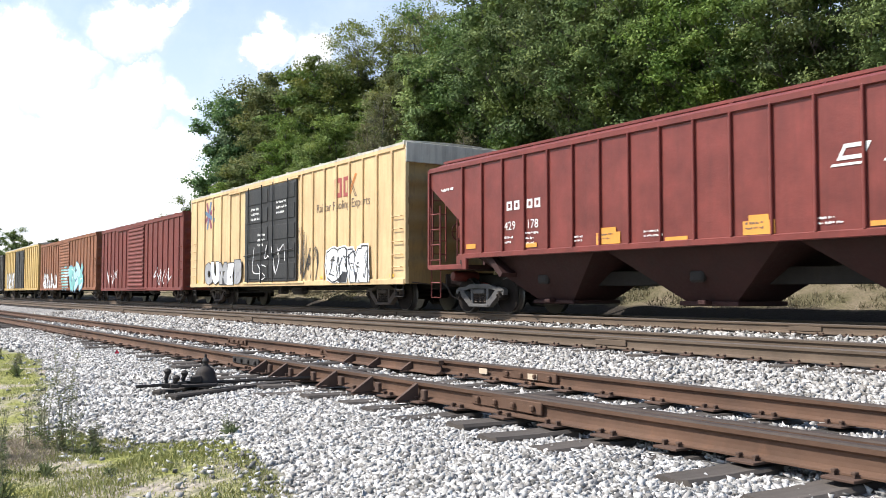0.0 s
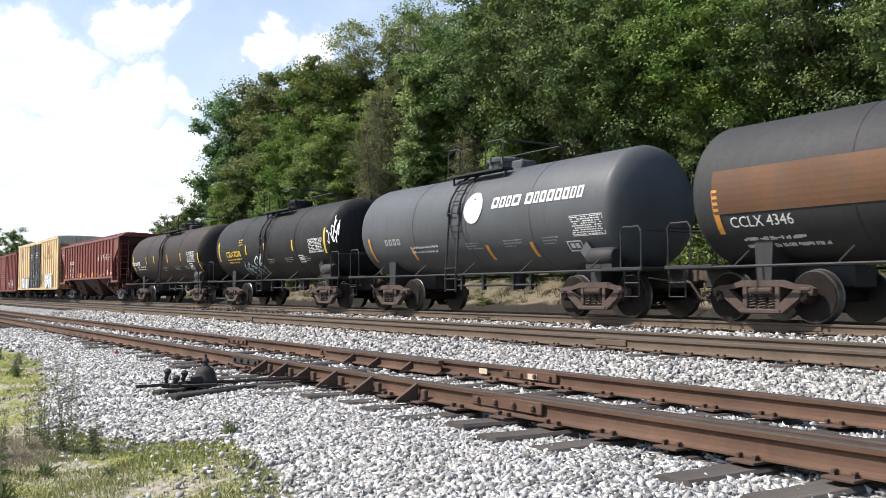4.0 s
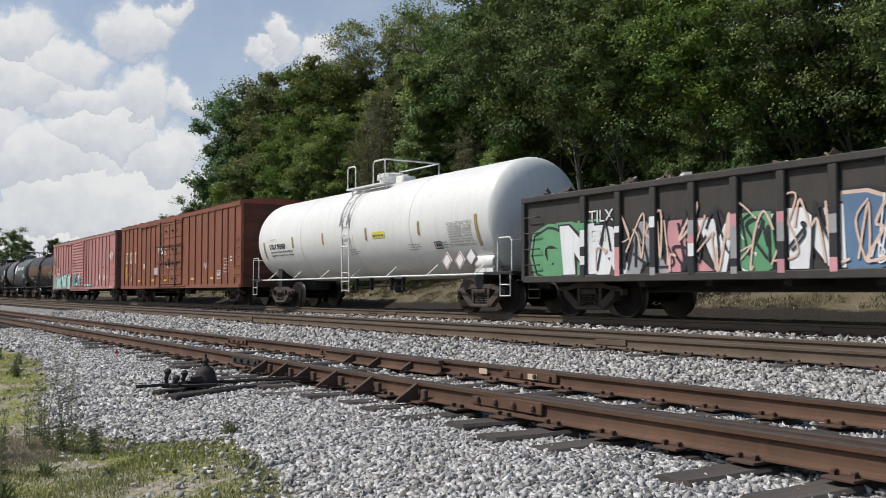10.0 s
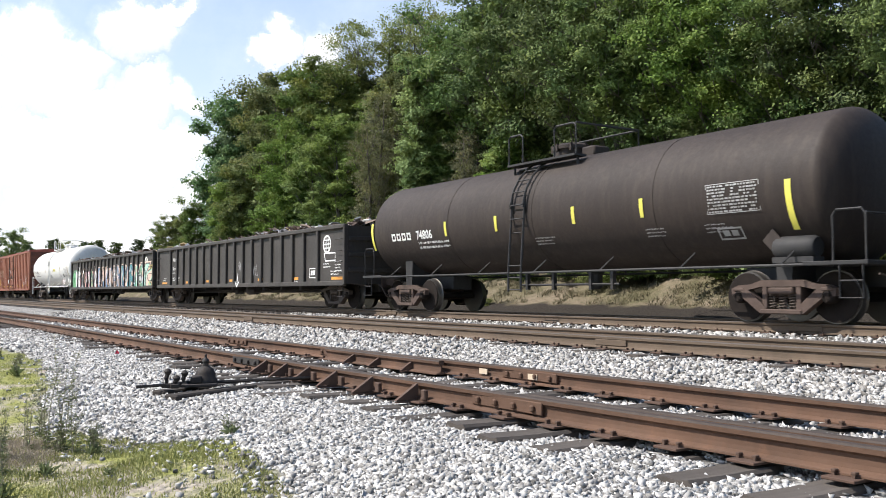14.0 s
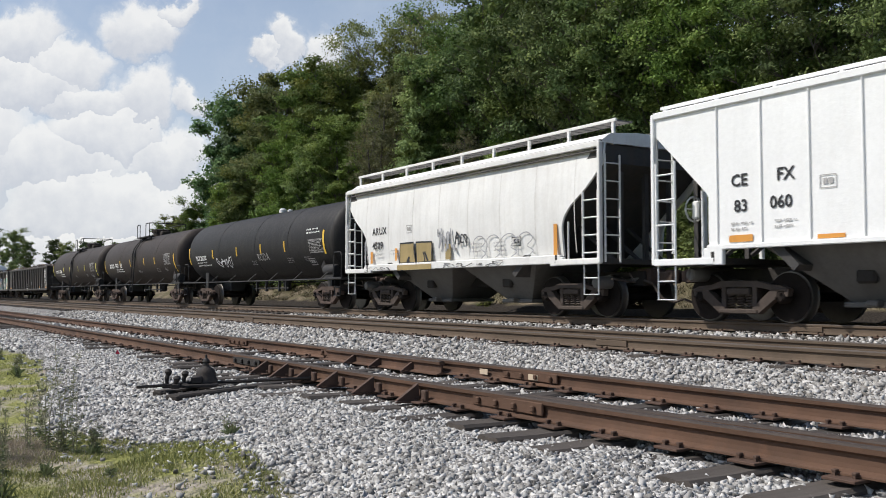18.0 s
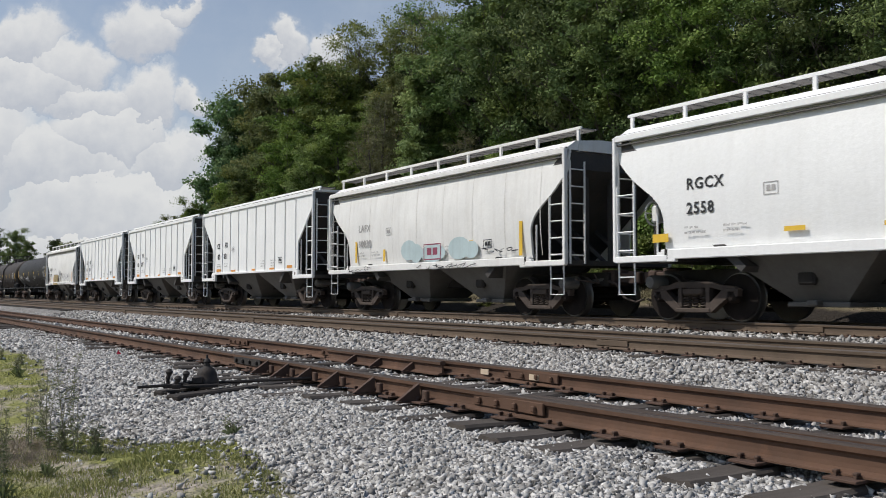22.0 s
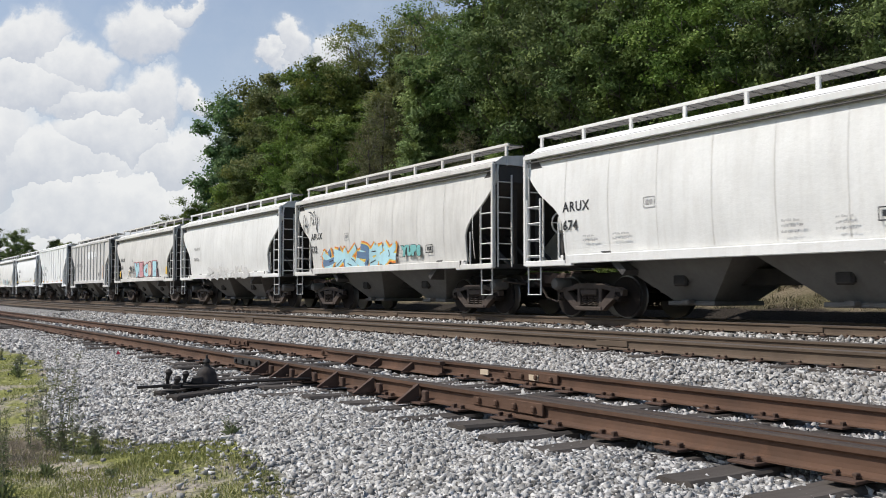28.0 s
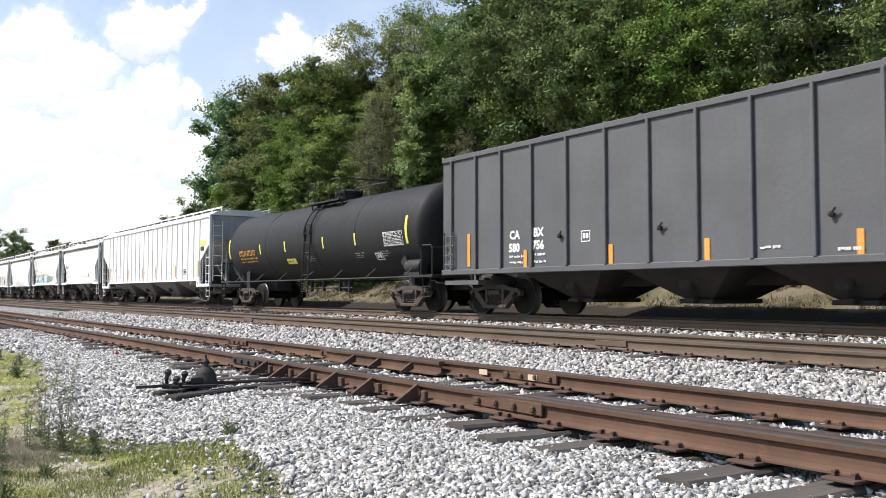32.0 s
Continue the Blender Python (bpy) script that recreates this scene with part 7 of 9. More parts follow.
tag_scrawl(c, 0.95, 1.5, 1.3, 1.85, GS, "letter_grey", 6, 0.02, 7)
tag_scrawl(c, 2.3, 3.0, 1.15, 1.6, GS, "g_grey", 7, 0.02, 8)
g = Geo()
ribbon(g, [(1.12, 1.3), (1.0, 0.80)], 0.06, GS - 0.10)
ribbon(g, [(0.80, 1.0), (0.98, 0.76), (1.22, 0.96)], 0.06, GS - 0.102)
part("spray_tag", g.mesh("spray_tag", "g_white"), c, "white spray-painted arrow")
for x, z, n in ((-8.0, 1.45, 1), (-7.95, 1.2, 2), (-7.4, 1.2, 2), (8.75, 1.45, 2), (9.6, 1.5, 4), (9.3, 1.2, 2), (6.3, 0.9, 1), (-9.5, 1.2, 2)):
    bars(c, "letter_white", x, z, GS, n, 0.55, 0.05, int(x * 17))


# white hoppers
def hopper_print(H, a, b, seed, col="letter_black", size=0.295, x=-3.95, xb=None, z1=2.42, z2=1.97, strips=(), strip_col="reflect_orange", lean=0.0, parts=None):
    c = H[0]
    flat = lean == 0
    yb = SIDE - 0.002 if flat else SIDE + 0.004
    if parts:
        for s, px, pz in parts:
            letters(s, size, col, c, px, pz, yb, bold=0.007)
    else:
        letters(a, size, col, c, x, z1, yb, space=1.1, bold=0.007)
        letters(b, size, col, c, x, z2, yb, space=1.1, bold=0.007)
    frame_mark(c, "letter_grey", -2.15, -1.85, 2.2, 2.42, yb, t=0.015)
    for q, n in ((-3.9, 2), (-3.0, 2), (1.0, 3), (2.0, 3)):
        bars(c, "letter_grey", q, 1.72, yb, n, 0.5, 0.05, seed + int(q * 10))
    for p, q, lo, hi in strips:
        patch("reflector", strip_col, c, p, q, lo, hi, yb)
    frame_mark(c, "letter_black", 2.7, 3.05, 1.62, 1.84, yb, t=0.02)


def cef(num):
    return [("CE", -3.90, 2.40), ("FX", -2.96, 2.42), (num[:2], -3.84, 1.95), (num[2:], -3.10, 1.96)]


CS = ((-3.95, -3.45, 1.42, 1.54), (-2.2, -1.72, 1.40, 1.47), (0.1, 0.5, 1.40, 1.47), (1.9, 2.3, 1.40, 1.47), (3.5, 3.95, 1.42, 1.52))
hopper_print(H2, "", "", 1, parts=cef("83060"), strips=CS)
hopper_print(H3, "", "", 2, parts=cef("83037"), strips=CS)
hopper_print(H4, "", "", 3, parts=cef("83051"), strips=CS)
hopper_print(H7, "", "", 4, parts=cef("83009"), strips=CS)
CURVE = 0.055
hopper_print(H1, "ARUX", "4509", 5, x=-4.1, z1=2.24, z2=1.82, strips=((-4.2, -4.08, 1.4, 1.75), (4.22, 4.34, 1.3, 2.05), (-2.75, -2.65, 1.45, 1.8)), lean=0.03)
hopper_print(H5, "LAFX", "60038", 6, "letter_grey", x=-3.85, z1=2.38, z2=1.92, strips=((-4.05, -3.95, 1.45, 2.1), (-2.3, -2.2, 1.45, 1.8), (4.14, 4.26, 1.4, 2.2), (2.1, 2.25, 1.45, 1.85)), strip_col="reflect_yellow", lean=0.03)
hopper_print(H6, "RGCX", "2558", 7, x=-3.85, z1=2.45, z2=2.0, strips=((4.3, 4.78, 1.5, 1.68), (-4.7, -4.3, 1.5, 1.66), (-1.75, -1.35, 1.56, 1.64), (0.0, 0.4, 1.55, 1.62), (1.3, 1.7, 1.54, 1.62)), strip_col="reflect_yellow", lean=0.03)
hopper_print(H8, "", "", 8, "letter_dark", parts=[("AR", -3.9, 2.33), ("UX", -3.0, 2.33), ("65", -2.95, 1.95)], strips=((3.9, 4.0, 1.48, 2.26),))
hopper_print(H9, "ARUX", "699", 9, x=-4.5, z1=2.32, z2=1.88, strips=((-4.7, -4.5, 1.45, 1.8), (4.4, 4.65, 1.48, 1.86), (-2.75, -2.62, 1.5, 1.8)), strip_col="reflect_yellow", lean=0.03)
hopper_print(H11, "ARUX", "632", 10, x=-4.6, z1=2.32, z2=1.9, lean=0.03)
hopper_print(H12, "ARUX", "674", 11, x=-4.55, z1=2.30, z2=1.9, lean=0.03)
bars(H10[0], "letter_grey", -4.0, 2.45, SIDE - 0.002, 1, 1.0, 0.14, 3)
bars(H10[0], "letter_grey", -4.0, 2.0, SIDE - 0.002, 1, 1.0, 0.14, 4)
# spray paint on the hoppers
c = H1[0]
for poly in ([(-2.47, 1.36), (-2.45, 1.92), (-1.72, 1.92), (-1.70, 1.70), (-1.62, 1.36)], [(-1.55, 1.36), (-1.60, 1.92), (-0.78, 1.90), (-0.80, 1.36)]):
    sprayed_block(c, poly, SIDE - 0.002, "g_gold", "g_black", 2, int(poly[0][0] * -100), "dull gold sprayed letter with a black edge", 0.05)
patch("paint_patch", "g_gold", c, -2.54, -0.75, 1.17, 1.31, SIDE - 0.05)
patch("paint_patch", "g_gold", c, -0.12, 0.12, 1.40, 1.80, SIDE - 0.002, "", None, 0.006, 0.05)
tag_scrawl(c, -0.45, 0.35, 1.42, 2.25, SIDE - 0.012, "g_grey", 55, 0.06, 4)
tag_scrawl(c, 0.3, 0.95, 1.75, 2.1, SIDE - 0.012, "g_black", 56, 0.05, 4)
for gx, gw in ((1.2, 0.5), (1.75, 0.55), (2.35, 0.6), (3.0, 0.55)):
    g = Geo()
    ribbon(g, smooth_path([(gx, 1.38), (gx - 0.04, 1.8), (gx + gw * 0.5, 1.93), (gx + gw * 0.9, 1.78), (gx + gw * 0.55, 1.62), (gx + gw * 0.95, 1.5), (gx + gw * 0.6, 1.38)], 5), 0.025, SIDE - 0.012)
    part("spray_tag", g.mesh("spray_tag", "g_grey"), c, "thin grey outline of a sprayed letter")
c = H5[0]
for k, (px, pz, pr_, sq) in enumerate(((-0.85, 1.72, 0.28, 1.5), (-0.45, 1.62, 0.26, 1.2), (0.4, 1.6, 0.24, 2.6), (1.65, 1.68, 0.29, 1.7), (2.2, 1.62, 0.22, 1.4))):
    disc(c, "paint_out", px, pz, pr_, SIDE - 0.002 - 0.0015 * k, squash=sq, label="faded pale blue paint-out")
frame_mark(c, "g_plum", -0.05, 0.8, 1.42, 1.85, SIDE - 0.01)
tag_scrawl(c, 2.7, 4.1, 1.5, 1.62, SIDE - 0.002, "g_black", 64, 0.02, 6)
c = H9[0]
tag_scrawl(c, -2.75, -1.35, 1.40, 2.05, SIDE - 0.002, "g_black", 70, 0.035, 11)
bubble(c, "WEOSE", -1.3, 3.0, 1.40, 2.12, SIDE - 0.002, ["g_sky", "g_pink", "g_sky", "g_peach", "g_sky"], "g_black", "g_pink", 3, "pale blue and pink spray-painted letters outlined in black")
c = H11[0]
tag_scrawl(c, -5.2, -3.9, 2.55, 3.3, SIDE - 0.002, "g_black", 74, 0.035, 6)
graffiti(c, -3.6, 1.1, 1.35, 1.95, SIDE - 0.002, ["g_sky", "g_blue", "g_sky"], "g_yellow", "g_orange", count=6, seed=77, weight=0.34, shine="g_black", label="blue, yellow and orange spray-painted piece")
bubble(c, "YUPS", 1.45, 2.55, 1.55, 1.85, SIDE - 0.002, ["g_aqua"], "g_black", None, 5)
for H in (H1, H5, H9, H10, H11, H12):
    for q in seq(-4.5, 4.9, 8):
        g = Geo()
        zz = [1.4 + 2.05 * k / 12 for k in range(13)]
        v = [(q + dx, -(HW - 0.10 * (2 * (z - 1.33) / 2.35 - 0.9) ** 2) - 0.004, z) for dx in (-0.011, 0.011) for z in zz]
        g.add(v, [(k, 13 + k, 14 + k, k + 1) for k in range(12)])
        part("panel_seam", g.mesh("panel_seam", "white_dirty" if H in (H1, H5, H10, H12) else "grey_hopper"), H[0], "faint weld seam of the side sheet")
for H, sd in ((H1, 86), (H5, 87)):
    tag_scrawl(H[0], -4.4, -2.9, 1.14, 1.32, SIDE - 0.052, "g_black", sd, 0.012, 4)
    tag_scrawl(H[0], -0.5, 2.4, 1.15, 1.3, SIDE - 0.052, "g_black", sd + 5, 0.015, 7)
c = H10[0]
graffiti(c, -2.2, 2.9, 1.12, 1.62, SIDE - 0.045, ["grey_hopper"], "grey_hopper", None, count=6, seed=81, weight=0.18, shine=None, label="grey ghost of painted-over letters")
# painted-out panels on the grey hopper
c = H8[0]
for a, b, lo, hi, m in ((-0.7, -0.42, 2.75, 3.2, "white"), (-0.36, -0.05, 2.78, 3.22, "white"), (0.02, 0.3, 2.74, 3.24, "white"), (0.38, 0.7, 2.8, 3.25, "white"), (0.78, 1.1, 2.78, 3.2, "white"), (1.5, 1.8, 2.85, 3.2, "white"), (1.9, 2.15, 2.85, 3.15, "white")):
    patch("paint_patch", m, c, a, b, lo, hi, SIDE + 0.004)
# long hopper
c = H13[0]
for s, px, pz in (("PP", -8.0, 1.80), ("GX", -7.0, 1.80), ("12", -8.0, 1.35), ("41", -7.05, 1.35), ("9", -6.2, 1.35)):
    letters(s, 0.26, "letter_black", c, px, pz, SIDE)
for x in (-8.15, -3.95, -1.0, 1.45, 4.9, 8.27):
    patch("reflector", "reflect_orange", c, x - 0.06, x + 0.06, 1.3, 2.0 if abs(x) > 8 else 1.85, SIDE)
frame_mark(c, "letter_black", 6.13, 6.58, 1.41, 1.64, SIDE)
patch("warning_label", "lemon", c, 8.6, 9.3, 2.66, 2.88, SIDE)
patch("stencil_ground", "g_black", c, 8.62, 9.05, 2.42, 2.6, SIDE)
for x in (-5.6, -0.8, 3.8, 5.4, 7.2):
    bars(c, "letter_grey", x, 1.6, SIDE, 3, 0.6, 0.045, int(x * 19))
# coal hopper
c = H14[0]
for s, px, pz in (("CA", -5.27, 1.80), ("BX", -4.38, 1.82), ("580", -5.3, 1.50), ("756", -4.42, 1.53)):
    letters(s, 0.27, "letter_white", c, px, pz, SIDE, bold=0.012)
for x in (-6.95, -4.68, -1.88, 0.6, 3.58):
    patch("reflector", "reflect_orange", c, x - 0.06, x + 0.06, 1.13 if x > -5 else 1.2, 1.53 if x > -5 else 2.02, SIDE)
frame_mark(c, "letter_white", -2.78, -2.5, 1.62, 1.86, SIDE, t=0.02)
for x, z in ((-5.27, 1.36), (-4.35, 1.38), (-5.27, 1.22), (-4.35, 1.22), (1.75, 1.28), (3.2, 1.2)):
    bars(c, "letter_white", x, z, SIDE, 1, 0.6, 0.06, int(x * 23 + z * 7))
for x in (-3.45, -0.52, 3.11):
    g = Geo()
    g.lathe([(0.0, 0.05), (-0.06, 0.05), (-0.07, 0.02), (-0.09, 0.001)], 10, "y", (x, SIDE, 1.78))
    g.tube([(x, SIDE - 0.05, 1.78), (x + 0.1, SIDE - 0.07, 1.88)], 0.02, 5)
    part("gate_latch", g.mesh("gate_latch", "under"), c, "dark round latch")
ladder(c, "coal", -8.0, 0.42, SIDE - 0.05, 1.15, 2.1, 4)
tc = Geo()
for i in range(17):
    x = -8.1 + 16.2 * i / 16
    tc.box(x - 0.05, x + 0.05, -HW - 0.045, HW + 0.045, 4.0, 4.075, 0.01)
part("roof_rib", tc.mesh("roof_rib", "coal"), c)


# ---------------------------------------------------------------- woods behind the tracks
def leaf_material(name, dark, light, through_share=0.30):
    m, nt, b = tree_of(name)
    geo = nd(nt, "ShaderNodeNewGeometry")
    oi = nd(nt, "ShaderNodeObjectInfo")
    col = mix(nt, geo.outputs["Random Per Island"], dark, light)
    hs = nd(nt, "ShaderNodeHueSaturation")
    nt.links.new(col, hs.inputs["Color"])
    for sock, k, lo, hi in (("Hue", 1.0, 0.485, 0.512), ("Value", 7.13, 0.80, 1.22), ("Saturation", 3.7, 0.82, 1.08)):
        fr = nd(nt, "ShaderNodeMath", operation="FRACT")
        nt.links.new(mul(nt, oi.outputs["Random"], k), fr.inputs[0])
        mr = nd(nt, "ShaderNodeMapRange")
        mr.inputs["To Min"].default_value, mr.inputs["To Max"].default_value = lo, hi
        nt.links.new(fr.outputs[0], mr.inputs["Value"])
        nt.links.new(mr.outputs[0], hs.inputs[sock])
    col = hs.outputs[0]
    big = noise_at(nt, 0.45, detail=2)
    col = mix(nt, mul(nt, ramp(nt, big, 0.48, 0.72), 0.5), col, (light[0] * 1.3, light[1] * 1.02, light[2] * 0.75))
    nt.links.new(col, b.inputs["Base Color"])
    b.inputs["Roughness"].default_value = 0.6
    b.inputs["Specular IOR Level"].default_value = 0.15
    tr = nd(nt, "ShaderNodeBsdfTranslucent")
    nt.links.new(col, tr.inputs["Color"])
    mx = nd(nt, "ShaderNodeMixShader")
    mx.inputs[0].default_value = through_share
    nt.links.new(b.outputs[0], mx.inputs[1])
    nt.links.new(tr.outputs[0], mx.inputs[2])
    nt.links.new(mx.outputs[0], nt.nodes["Material Output"].inputs["Surface"])
    return m


LEAF = {"green": leaf_material("leaf_green", (0.066, 0.110, 0.030), (0.190, 0.278, 0.078)),
        "olive": leaf_material("leaf_olive", (0.088, 0.118, 0.033), (0.232, 0.280, 0.086)),
        "blue": leaf_material("leaf_bluish", (0.060, 0.115, 0.050), (0.190, 0.300, 0.130)),
        "lime": leaf_material("leaf_lime", (0.105, 0.165, 0.040), (0.250, 0.350, 0.105)),
        # darker leaves that carry the shade of the wood's recesses in their colour
        "dark": leaf_material("leaf_shaded", (0.030, 0.050, 0.016), (0.095, 0.138, 0.040)),
        "brown": leaf_material("leaf_brown", (0.120, 0.128, 0.062), (0.220, 0.230, 0.125))}


def leaf_mesh(p, nrm, s, r, mat, name):
    """Folded leaves at the points p, facing nrm, of half length s."""
    n = len(p)
    nrm = nrm / np.linalg.norm(nrm, axis=1, keepdims=True)
    t = np.cross(nrm, r.normal(size=(n, 3)))
    t /= np.linalg.norm(t, axis=1, keepdims=True)
    u = np.cross(nrm, t)
    s = s[:, None]
    bend = nrm * s * 0.2
    v = np.stack([p - t * s, p - u * s * 0.58 - bend * 0.4, p + t * s - bend, p + u * s * 0.58 - bend * 0.4], axis=1).reshape(-1, 3)
    k = np.arange(n) * 4
    f = np.stack([np.stack([k, k + 1, k + 2], 1), np.stack([k, k + 2, k + 3], 1)], axis=1).reshape(-1, 3)
    me = bpy.data.meshes.new(name)
    me.vertices.add(len(v))
    me.vertices.foreach_set("co", v.astype(np.float32).ravel())
    me.loops.add(len(f) * 3)
    me.loops.foreach_set("vertex_index", f.astype(np.int32).ravel())
    me.polygons.add(len(f))
    me.polygons.foreach_set("loop_start", (np.arange(len(f)) * 3).astype(np.int32))
    me.update(calc_edges=True)
    me.materials.append(mat)
    return me


def crown_mesh(boughs, sprays, per, size, seed, mat, name="crown", core=0.22, loose=0.5):
    """Boughs (x, y, z, radius) carry sprays on their upper and outer side, and each spray is a tuft of leaves that face outwards."""
    r = np.random.RandomState(seed)
    c = np.array(boughs)
    idx = np.repeat(np.arange(len(c)), sprays)
    m = len(idx)
    d = r.normal(size=(m, 3))
    d[:, 2] += 0.35
    d /= np.linalg.norm(d, axis=1, keepdims=True)
    low = d[:, 2] < -0.35
    d[low, 2] *= -1
    R = c[idx, 3]
    sp = c[idx, :3] + d * (R * (0.62 + 0.45 * r.rand(m)))[:, None] * np.array([1, 1, 0.72])
    sr = R * (0.22 + 0.16 * r.rand(m))
    j = np.repeat(np.arange(m), per)
    n = len(j)
    p = sp[j] + r.normal(size=(n, 3)) * (sr[j] * 0.62)[:, None] * np.array([1, 1, 0.6])
    nrm = d[j] * 0.85 + np.array([0, 0, 0.45]) + r.normal(size=(n, 3)) * loose
    s = size * (0.6 + 0.8 * r.rand(n))
    nc = int(n * core)
    if nc:
        ci = r.randint(0, len(c), nc)
        dd = r.normal(size=(nc, 3))
        dd /= np.linalg.norm(dd, axis=1, keepdims=True)
        p = np.concatenate([p, c[ci, :3] + dd * (c[ci, 3] * 0.55 * r.rand(nc) ** 0.5)[:, None] * np.array([1, 1, 0.7])])
        nrm = np.concatenate([nrm, r.normal(size=(nc, 3))])
        s = np.concatenate([s, size * (1.3 + 0.8 * r.rand(nc))])
    return leaf_mesh(p, nrm, s, r, mat, name)


def tree_shape(h, seed, spread, low, count, bough, top=0.55, lean_out=0.0):
    """Trunk and limbs as tubes, and the boughs that bear the leaves. top: how wide the crown still is near its top."""
    rnd = random.Random(seed)
    g = Geo()
    lean = (rnd.uniform(-0.05, 0.05), rnd.uniform(-0.05, 0.02) - lean_out)
    trunk = [(lean[0] * h * (i / 7) ** 1.4 + 0.12 * math.sin(i * 1.3 + seed), lean[1] * h * (i / 7) ** 1.4, h * 0.93 * i / 7 - 0.4) for i in range(8)]
    r0 = 0.011 * h + 0.04
    g.tube(trunk, [r0 * (1 - 0.86 * i / 7) for i in range(8)], 8)
    cl = []
    for i in range(count):
        t = low + (0.99 - low) * ((i + rnd.random()) / count) ** 0.9
        q = min(6.99, t * 7)
        k = int(q)
        a = Vector(trunk[k]).lerp(Vector(trunk[k + 1]), q - k)
        ang = i * 2.4 + rnd.uniform(-0.6, 0.6)
        u = (t - low) / (1 - low)
        wide = spread * h * (0.75 + 0.25 * min(1, u / 0.3)) * (1 if u < 0.5 else 1 - (1 - top) * ((u - 0.5) / 0.5) ** 1.6)
        ln = wide * rnd.uniform(0.35, 1.1)
        tip = a + Vector((math.cos(ang) * ln, math.sin(ang) * ln, ln * rnd.uniform(0.1, 0.5)))
        start = Vector(trunk[max(0, k - 1)]).lerp(Vector(trunk[k]), 0.6)
        mid = start.lerp(tip, 0.5) + Vector((rnd.uniform(-0.1, 0.1), rnd.uniform(-0.1, 0.1), -0.05 * ln))
        g.tube([tuple(start), tuple(mid), tuple(tip)], [r0 * 0.36 * (1.15 - t), r0 * 0.24 * (1.15 - t), 0.012], 5)
        for w in range(3):
            e = tip + Vector((rnd.uniform(-1, 1), rnd.uniform(-1, 1), rnd.uniform(-0.2, 0.9))) * bough * 0.8
            g.tube([tuple(mid.lerp(tip, 0.6)), tuple(e)], [r0 * 0.11, 0.008], 4)
        cl.append((tip.x, tip.y, tip.z, bough * rnd.uniform(0.6, 1.3)))
        if rnd.random() < 0.7:
            p = mid + Vector((rnd.uniform(-0.5, 0.5), rnd.uniform(-0.5, 0.5), rnd.uniform(0.1, 0.6)))
            cl.append((p.x, p.y, p.z, bough * rnd.uniform(0.6, 1.0)))
    cl.append((trunk[-1][0], trunk[-1][1], trunk[-1][2] + 0.1, bough * 0.8))
    return g, cl


def make_tree(h, seed, spread, low, count, bough, sprays, per, size, mat, label, top=0.55, core=0.22, loose=0.5, lean_out=0.0):
    g, cl = tree_shape(h, seed, spread, low, count, bough, top, lean_out)
    t = thing("tree", label, "tree", "woods behind the tracks")
    part("trunk", g.mesh("trunk", "bark", smooth=True), t)
    part("crown", crown_mesh(cl, sprays, per, size, seed, LEAF[mat], core=core, loose=loose), t)
    return t


KINDS = {
    "bluish": make_tree(14, 1, 0.17, 0.10, 34, 1.15, 13, 34, 0.100, "blue", "tall bluish-green deciduous tree with clumped leaves", 0.6),
    "olive": make_tree(14, 2, 0.19, 0.06, 40, 1.15, 13, 34, 0.085, "olive", "tall olive-green deciduous tree at the wood's edge", 0.7),
    "green": make_tree(14, 3, 0.19, 0.06, 40, 1.10, 13, 34, 0.085, "green", "tall leafy deciduous tree at the wood's edge", 0.65),
    "feather": make_tree(14, 4, 0.24, 0.50, 30, 1.0, 12, 40, 0.060, "olive", "tall open-crowned tree with feathery foliage and bare lower limbs", 0.8, 0.0, 0.9),
    "vine": make_tree(14, 5, 0.070, 0.03, 42, 0.80, 13, 34, 0.085, "lime", "slender tree hung with light-green vines", 0.8),
    "spring": make_tree(14, 6, 0.17, 0.05, 34, 0.95, 13, 34, 0.080, "lime", "young light-green tree at the wood's edge", 0.5),
    "overhang": make_tree(14, 7, 0.21, 0.46, 34, 1.15, 13, 34, 0.074, "green", "tall tree whose leafy limbs overhang the bank", 0.9, 0.15, 0.42, 0.10),
    "shade": make_tree(14, 8, 0.20, 0.10, 40, 1.15, 12, 30, 0.082, "dark", "leafy tree in the wood's recess, its shade painted into darker leaves", 0.8),
    "tangle": make_tree(14, 9, 0.13, 0.05, 30, 0.9, 10, 26, 0.055, "brown", "half-bare brownish tree tangled with dry creepers", 0.5, 0.05, 0.9),
    "deep": make_tree(14, 10, 0.20, 0.05, 40, 1.25, 10, 16, 0.150, "dark", "leafy tree deeper in the wood, its leaves darkened for shade", 0.7),
}
